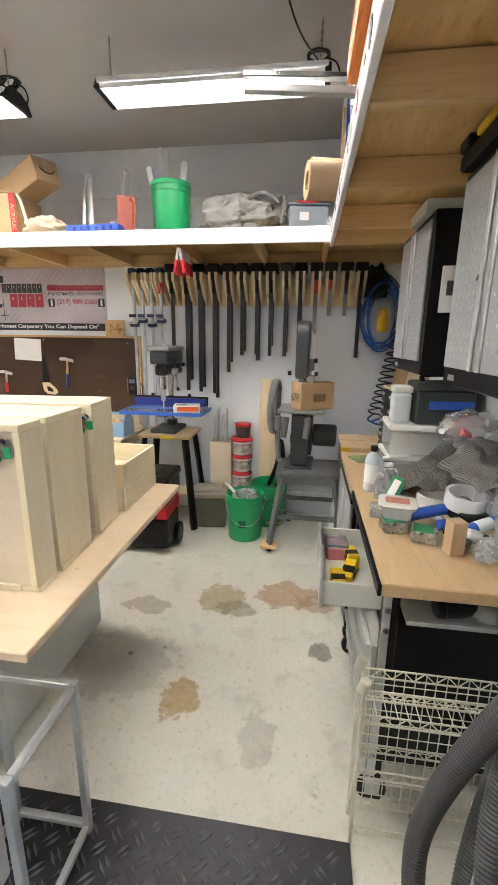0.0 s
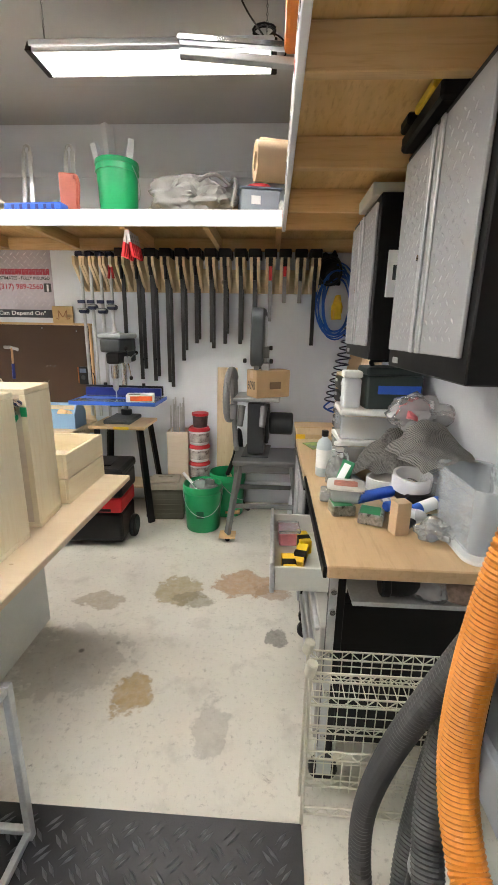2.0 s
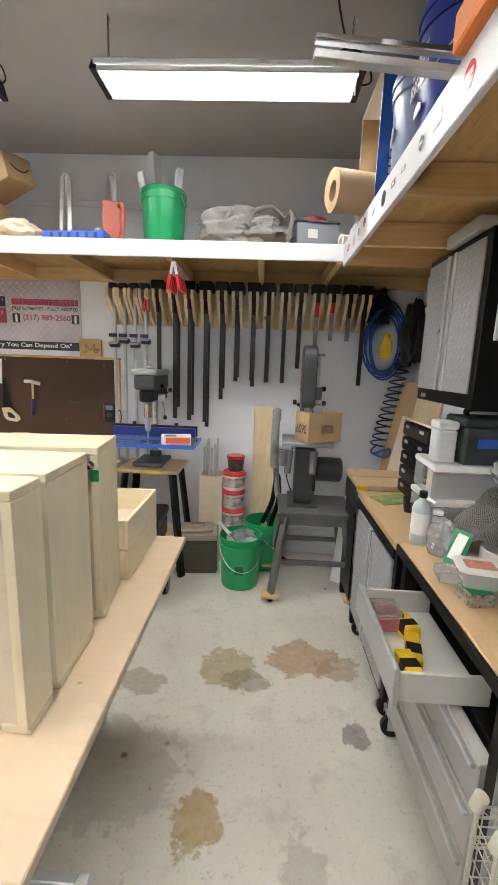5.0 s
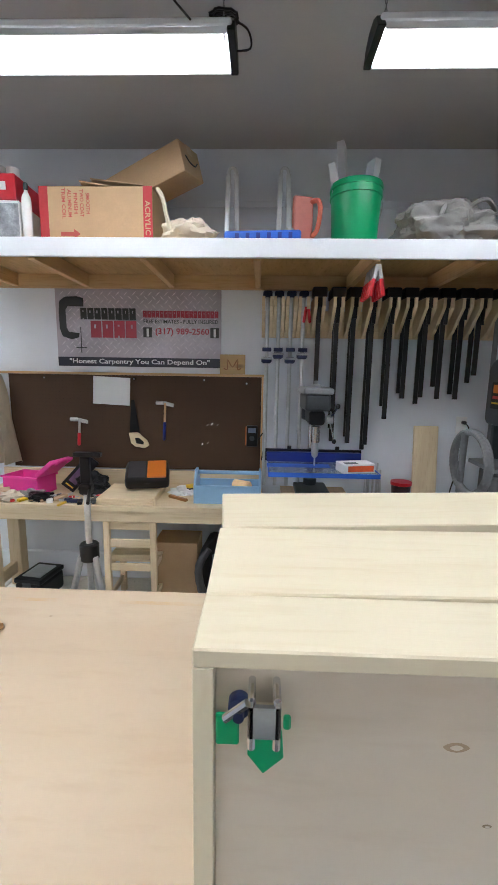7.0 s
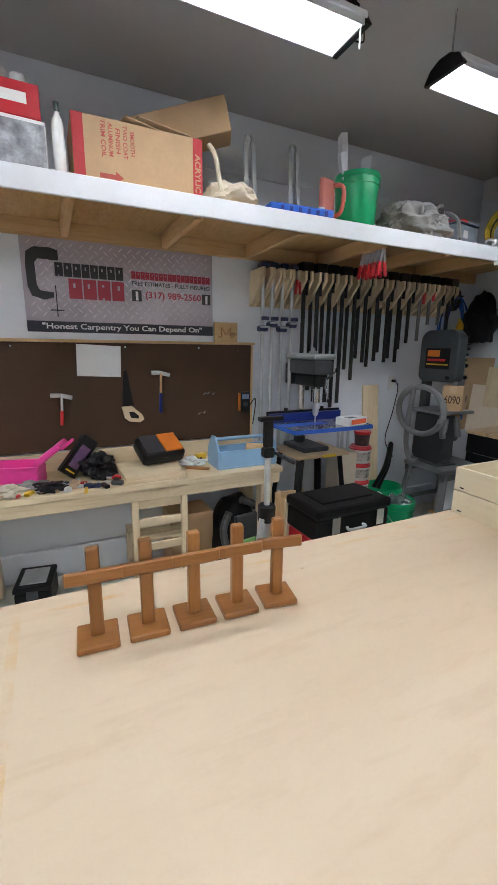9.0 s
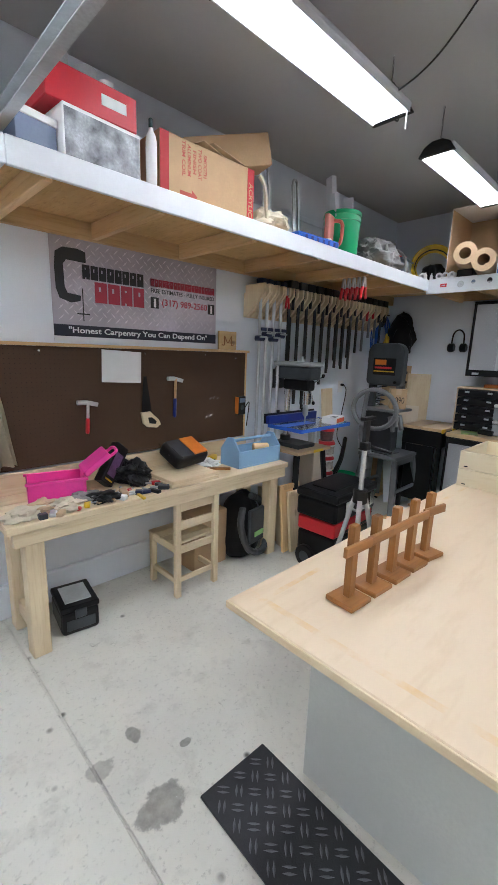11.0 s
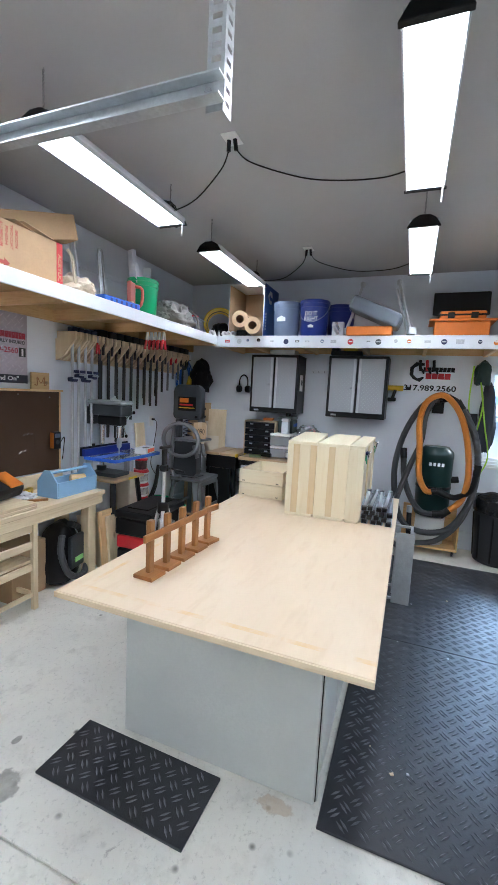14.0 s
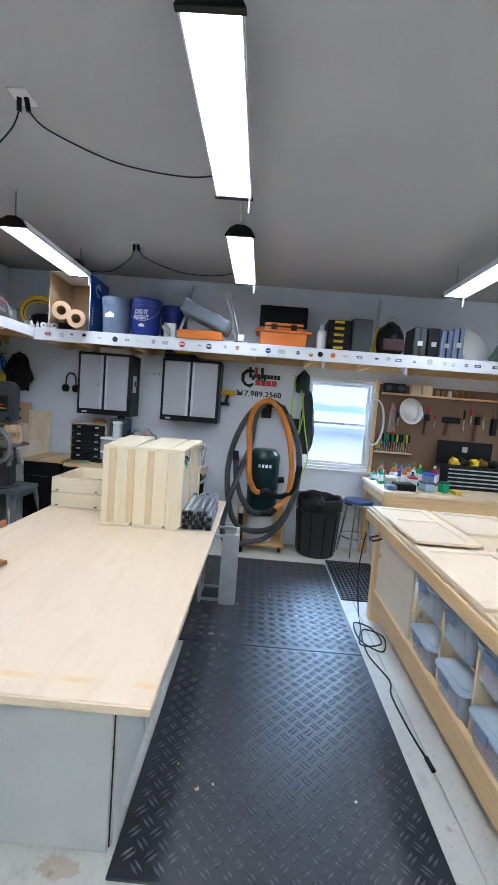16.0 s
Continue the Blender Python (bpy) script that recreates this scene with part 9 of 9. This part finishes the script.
part("house_mark", moved(slab([(-0.03, 0), (0.03, 0), (0.03, 0.02), (0, 0.035), (-0.03, 0.02)], -0.001, 0.001), Matrix.Translation((0, -0.15, 0.09)) @ UPX), M_PAPER, b)
bucket(-0.2, 2.11, ZE, M_BLUE, "second blue plastic bucket behind on the shelf", rz=40)


def light_stand(x, y, lean, label):
    t = thing("work_light_stand", label, "stand", x, y, ZE)
    top = Vector((0.05, lean, 0.55))
    part("pole", rod((0, 0, 0.02), top, 0.013, 8), M_SILVER, t)
    part("pole", rod((0.05, 0.03, 0.01), top + Vector((0.04, 0.02, -0.05)), 0.011, 8), M_SILVER, t)
    part("knuckle", lathe([(0.02, -0.02), (0.028, 0), (0.02, 0.03)], 12, tuple(top)), M_SILVER, t)
    part("foot", bx(-0.06, 0.08, -0.03, 0.05, 0.0005, 0.03, 0.005), M_IRON, t)
    part("clamp_tip", bx(-0.05, -0.02, -0.04, 0.03, 0.03, 0.1, 0.004), M_SILVER, t)


light_stand(-0.42, 2.02, -0.14, "folded steel light stand leaning on the shelf")
light_stand(-0.44, 1.36, 0.16, "folded steel light stand leaning on the shelf")
t = thing("wall_bracket_arm", "steel clamp arm sticking out over the shelf edge", "clamp", -0.575, 2.08, ZE)
part("arm", bar((0.05, 0, 0.03), (-0.36, -0.03, 0.05), 0.03, 0.02), M_SILVER, t)
part("arm", bar((0.05, -0.02, 0.06), (-0.36, -0.05, 0.075), 0.025, 0.015), M_CHROME, t)
part("base_bracket", bx(0.03, 0.09, -0.06, 0.06, 0.0005, 0.15, 0.004), M_SILVER, t)
t = thing("orange_crate", "orange plastic crate with a grey lid tilted on it", "crate", -0.50, 1.76, ZE)
part("crate", slab([(-0.13, -0.22), (0.13, -0.22), (0.13, 0.22), (-0.13, 0.22)], 0.001, 0.09, 0.012), M_ORANGE, t)
part("tilted_lid", moved(bx(-0.16, 0.16, -0.26, 0.26, 0, 0.14, 0.03, 3), pose(0, -0.02, 0.17, 24, 0, 0)), pbr("slate_plastic", (0.16, 0.18, 0.21), 0.35, var=0.1), t, "slate grey plastic case lid")
t = thing("tool_case", "orange and black open tool case on the shelf", "case", -0.33, 0.92, ZE)
part("bottom_crate", slab([(-0.15, -0.24), (0.15, -0.24), (0.15, 0.24), (-0.15, 0.24)], 0.001, 0.15, 0.012), M_ORANGE, t)
part("crate_rim", bx(-0.17, 0.17, -0.29, 0.29, 0.151, 0.175, 0.006), M_ORANGE, t)
part("upper_case", bx(-0.14, 0.14, -0.2, 0.2, 0.1755, 0.25, 0.012, 2), M_ORANGE, t)
part("upper_trim", bx(-0.145, 0.145, -0.21, 0.21, 0.205, 0.222, 0.003), M_BLKP, t)
part("open_lid", moved(bx(-0.02, 0.02, -0.26, 0.26, 0, 0.24, 0.012, 2), pose(0.13, 0, 0.255, 0, 12, 0)), M_BLKP, t)
for y in (-0.1, 0.1):
    part("latch", bx(-0.152, -0.1405, y - 0.03, y + 0.03, 0.18, 0.235, 0.004), M_BLKP, t)
bottle(-0.4, 0.52, ZE, 0.05, 0.27, M_TRIM, M_TRIM, "white plastic jug standing on the shelf", "jug")
for k in range(5):
    t = thing("organiser_case", "black organiser case with a yellow latch", "case", -0.33, 0.36, ZE + k * 0.064, group="stack of organiser cases")
    part("case_body", bx(-0.15, 0.15, -0.115, 0.115, 0.0005, 0.062, 0.006), M_BLKP, t)
    part("latch", bx(-0.158, -0.1505, -0.05, 0.05, 0.03, 0.055, 0.003), M_YELLOW, t)
small_box("speaker_case", "tall dark grey plastic case on the shelf", "case", -0.33, 0.12, ZE, 0.28, 0.2, 0.35, M_IRON, 0, 0.015)
t = thing("level_tool", "yellow and black level standing on the shelf", "tool", -0.36, -0.04, ZE)
part("beam", bar((0, 0, 0.001), (0.06, -0.05, 0.3), 0.035, 0.06, 0.004), M_YELLOW, t)
part("staff", rod((0.1, -0.02, 0.001), (0.12, -0.05, 0.62), 0.015, 8), M_SILVER, t)
t = thing("black_bag", "black zipped duffel bag on the shelf", "bag", -0.33, -0.2, ZE)
part("bag_body", moved(crumple((0.28, 0.3, 0.37), 141, 0.06, 3), pose(0, 0, 0)), M_BLKP, t, smooth=True)
part("bag_pocket", bx(-0.165, -0.12, -0.11, 0.11, 0.05, 0.17, 0.015, 2), pbr("plum_nylon", (0.06, 0.02, 0.03), 0.7), t)
part("grab_handle", tube(spline([(-0.03, -0.05, 0.35), (-0.04, -0.03, 0.4), (-0.04, 0.03, 0.4), (-0.03, 0.05, 0.35)], 5), 0.008, 6), M_SILVER, t)
for y, w, h, m in ((-0.47, 0.13, 0.31, M_IRON), (-0.61, 0.12, 0.31, M_BLKP), (-0.74, 0.11, 0.3, M_LBLUE), (-0.86, 0.11, 0.33, M_LBLUE)):
    t = small_box("upright_case", "upright plastic tool case on the shelf", "case", -0.33, y, ZE, 0.28, w, h, m, 0, 0.012)
    part("seam", bx(-0.143, -0.1403, -0.008, 0.008, 0.01, h - 0.01, 0.001), M_BLKP, t)
    part("latch", bx(-0.148, -0.1403, -0.025, 0.025, h * 0.4, h * 0.55, 0.003), M_SILVER, t)
for k in range(4):
    t = thing("face_shield", "white curved disc leaning on the shelf", "disc", -0.3 + 0.02 * k, -1.02 - k * 0.035, ZE + 0.005)
    t.rotation_euler = (radians(72), 0, radians(-82 + 4 * k))
    part("disc", lathe([(0, 0.0), (0.12, 0.01), (0.19, 0.035), (0.19, 0.042), (0.12, 0.018), (0, 0.008)], 28, (0, 0.19, 0)), M_TRIM, t, smooth=True)
tagged(part("rag_heap", moved(crumple((0.3, 0.26, 0.24), 151, 0.25, 3), pose(-0.33, -1.45, ZE)), pbr("green_rag", (0.2, 0.3, 0.24), 0.9, var=0.4), smooth=True), "heap of green rags on the shelf", "rags")

# ---- ceiling: outlets, cords, door track ----
def ceiling_outlet(x, y):
    t = thing("ceiling_outlet", "white ceiling outlet with two black plugs", "outlet", x, y, HC)
    part("plate", bx(-0.06, 0.06, -0.045, 0.045, -0.006, -0.0003, 0.002), M_TRIM, t)
    for s in (-1, 1):
        part("plug", rod((0, s * 0.018, -0.0062), (0.012, s * 0.024, -0.06), 0.012, 8), M_BLKP, t)
    return t


for ox, oy, ends in ((-2.70, 2.36, ((-2.42, 2.97, 2.80), (-2.5, 1.4, 2.83))), (-0.9, 2.35, ((-0.72, 2.86, 2.8), (-0.9, 1.42, 2.83)))):
    t = ceiling_outlet(ox, oy)
    for e in ends:
        s = 1 if e[1] > oy else -1
        c = thing("lamp_cord", "black lamp cord drooping below the ceiling", "cord")
        run = lambda u, z: (ox + (e[0] - ox) * u, oy + (e[1] - oy) * u, z)
        part("cord", tube(spline([(ox + 0.012, oy + s * 0.024, HC - 0.055), run(0.12, 2.89), run(0.4, 2.805), run(0.62, 2.782), run(0.85, 2.79), e], 8), 0.004, 6), M_BLKP, c, smooth=True)
for x, y in ((-2.36, 2.97), (-0.72, 2.95)):
    t = thing("cord_bundle", "knotted black cord bundle on the lamp chain", "cord", x, y, 2.86)
    rs = random.Random(int(abs(x) * 100))
    for k in range(5):
        part("loop", tube([Vector((0.05 * math.cos(i * math.pi / 10) + rs.uniform(-0.004, 0.004), 0.012 * k - 0.02 + rs.uniform(-0.004, 0.004), 0.026 * math.sin(i * math.pi / 10) + 0.004 * k)) for i in range(20)], 0.005, 5, True), M_BLKP, t, smooth=True)
    part("loose_loop", tube(spline([(0.04, 0, 0.0), (0.09, 0, -0.03), (0.1, 0, -0.09), (0.03, -0.01, -0.105)], 6), 0.004, 5), M_BLKP, t, smooth=True)
t = thing("door_track", "galvanised overhead door track on a perforated hanger", "track", -4.025, 0, 0)
prof = [(-0.03, 0.0), (0.005, 0.0), (0.005, 0.004), (-0.026, 0.004), (-0.026, 0.046), (0.005, 0.046), (0.005, 0.05), (-0.03, 0.05)]
tr = bmesh.new()
y0, y1 = 1.76, YN - 0.04
a = [tr.verts.new((-0.025 - x, y0, z + 2.28)) for x, z in prof]
b = [tr.verts.new((-0.025 - x, y1, z + 2.28)) for x, z in prof]
for i in range(len(prof)):
    j = (i + 1) % len(prof)
    tr.faces.new((a[i], a[j], b[j], b[i]))
tr.faces.new(a[::-1])
tr.faces.new(b)
bmesh.ops.recalc_face_normals(tr, faces=tr.faces[:])
part("track", tr, M_SILVER, t)
part("track_bolt", moved(cyl(0.009, 0, 0.006, seg=8), pose(0.0005, 1.80, 2.305, 0, -90, 0)), M_CHROME, t)


def hanger(x, y, z0, z1, w=0.032):
    """A perforated angle: two strips cut by round-looking slots."""
    boxes = []
    z = z0
    while z < z1:
        e = min(z1, z + 0.03)
        boxes += [(x, x + 0.002, y, y + 0.010, z, e), (x, x + 0.002, y + w - 0.010, y + w, z, e), (x, x + 0.002, y + 0.010, y + w - 0.010, z, min(e, z + 0.016)),
                  (x + 0.0021, x + w, y, y + 0.002, z, min(e, z + 0.018)), (x + 0.0021, x + 0.012, y, y + 0.002, z + 0.018, e), (x + w - 0.01, x + w, y, y + 0.002, z + 0.018, e)]
        z = e
    return raw_boxes(boxes)


part("hanger", hanger(0.006, 1.765, 2.265, HC - 0.001, 0.045), M_SILVER, t)
part("end_bolt", moved(cyl(0.012, 0, 0.02, seg=6), pose(0.008, 1.785, 2.31, 0, 90, 0)), M_CHROME, t)
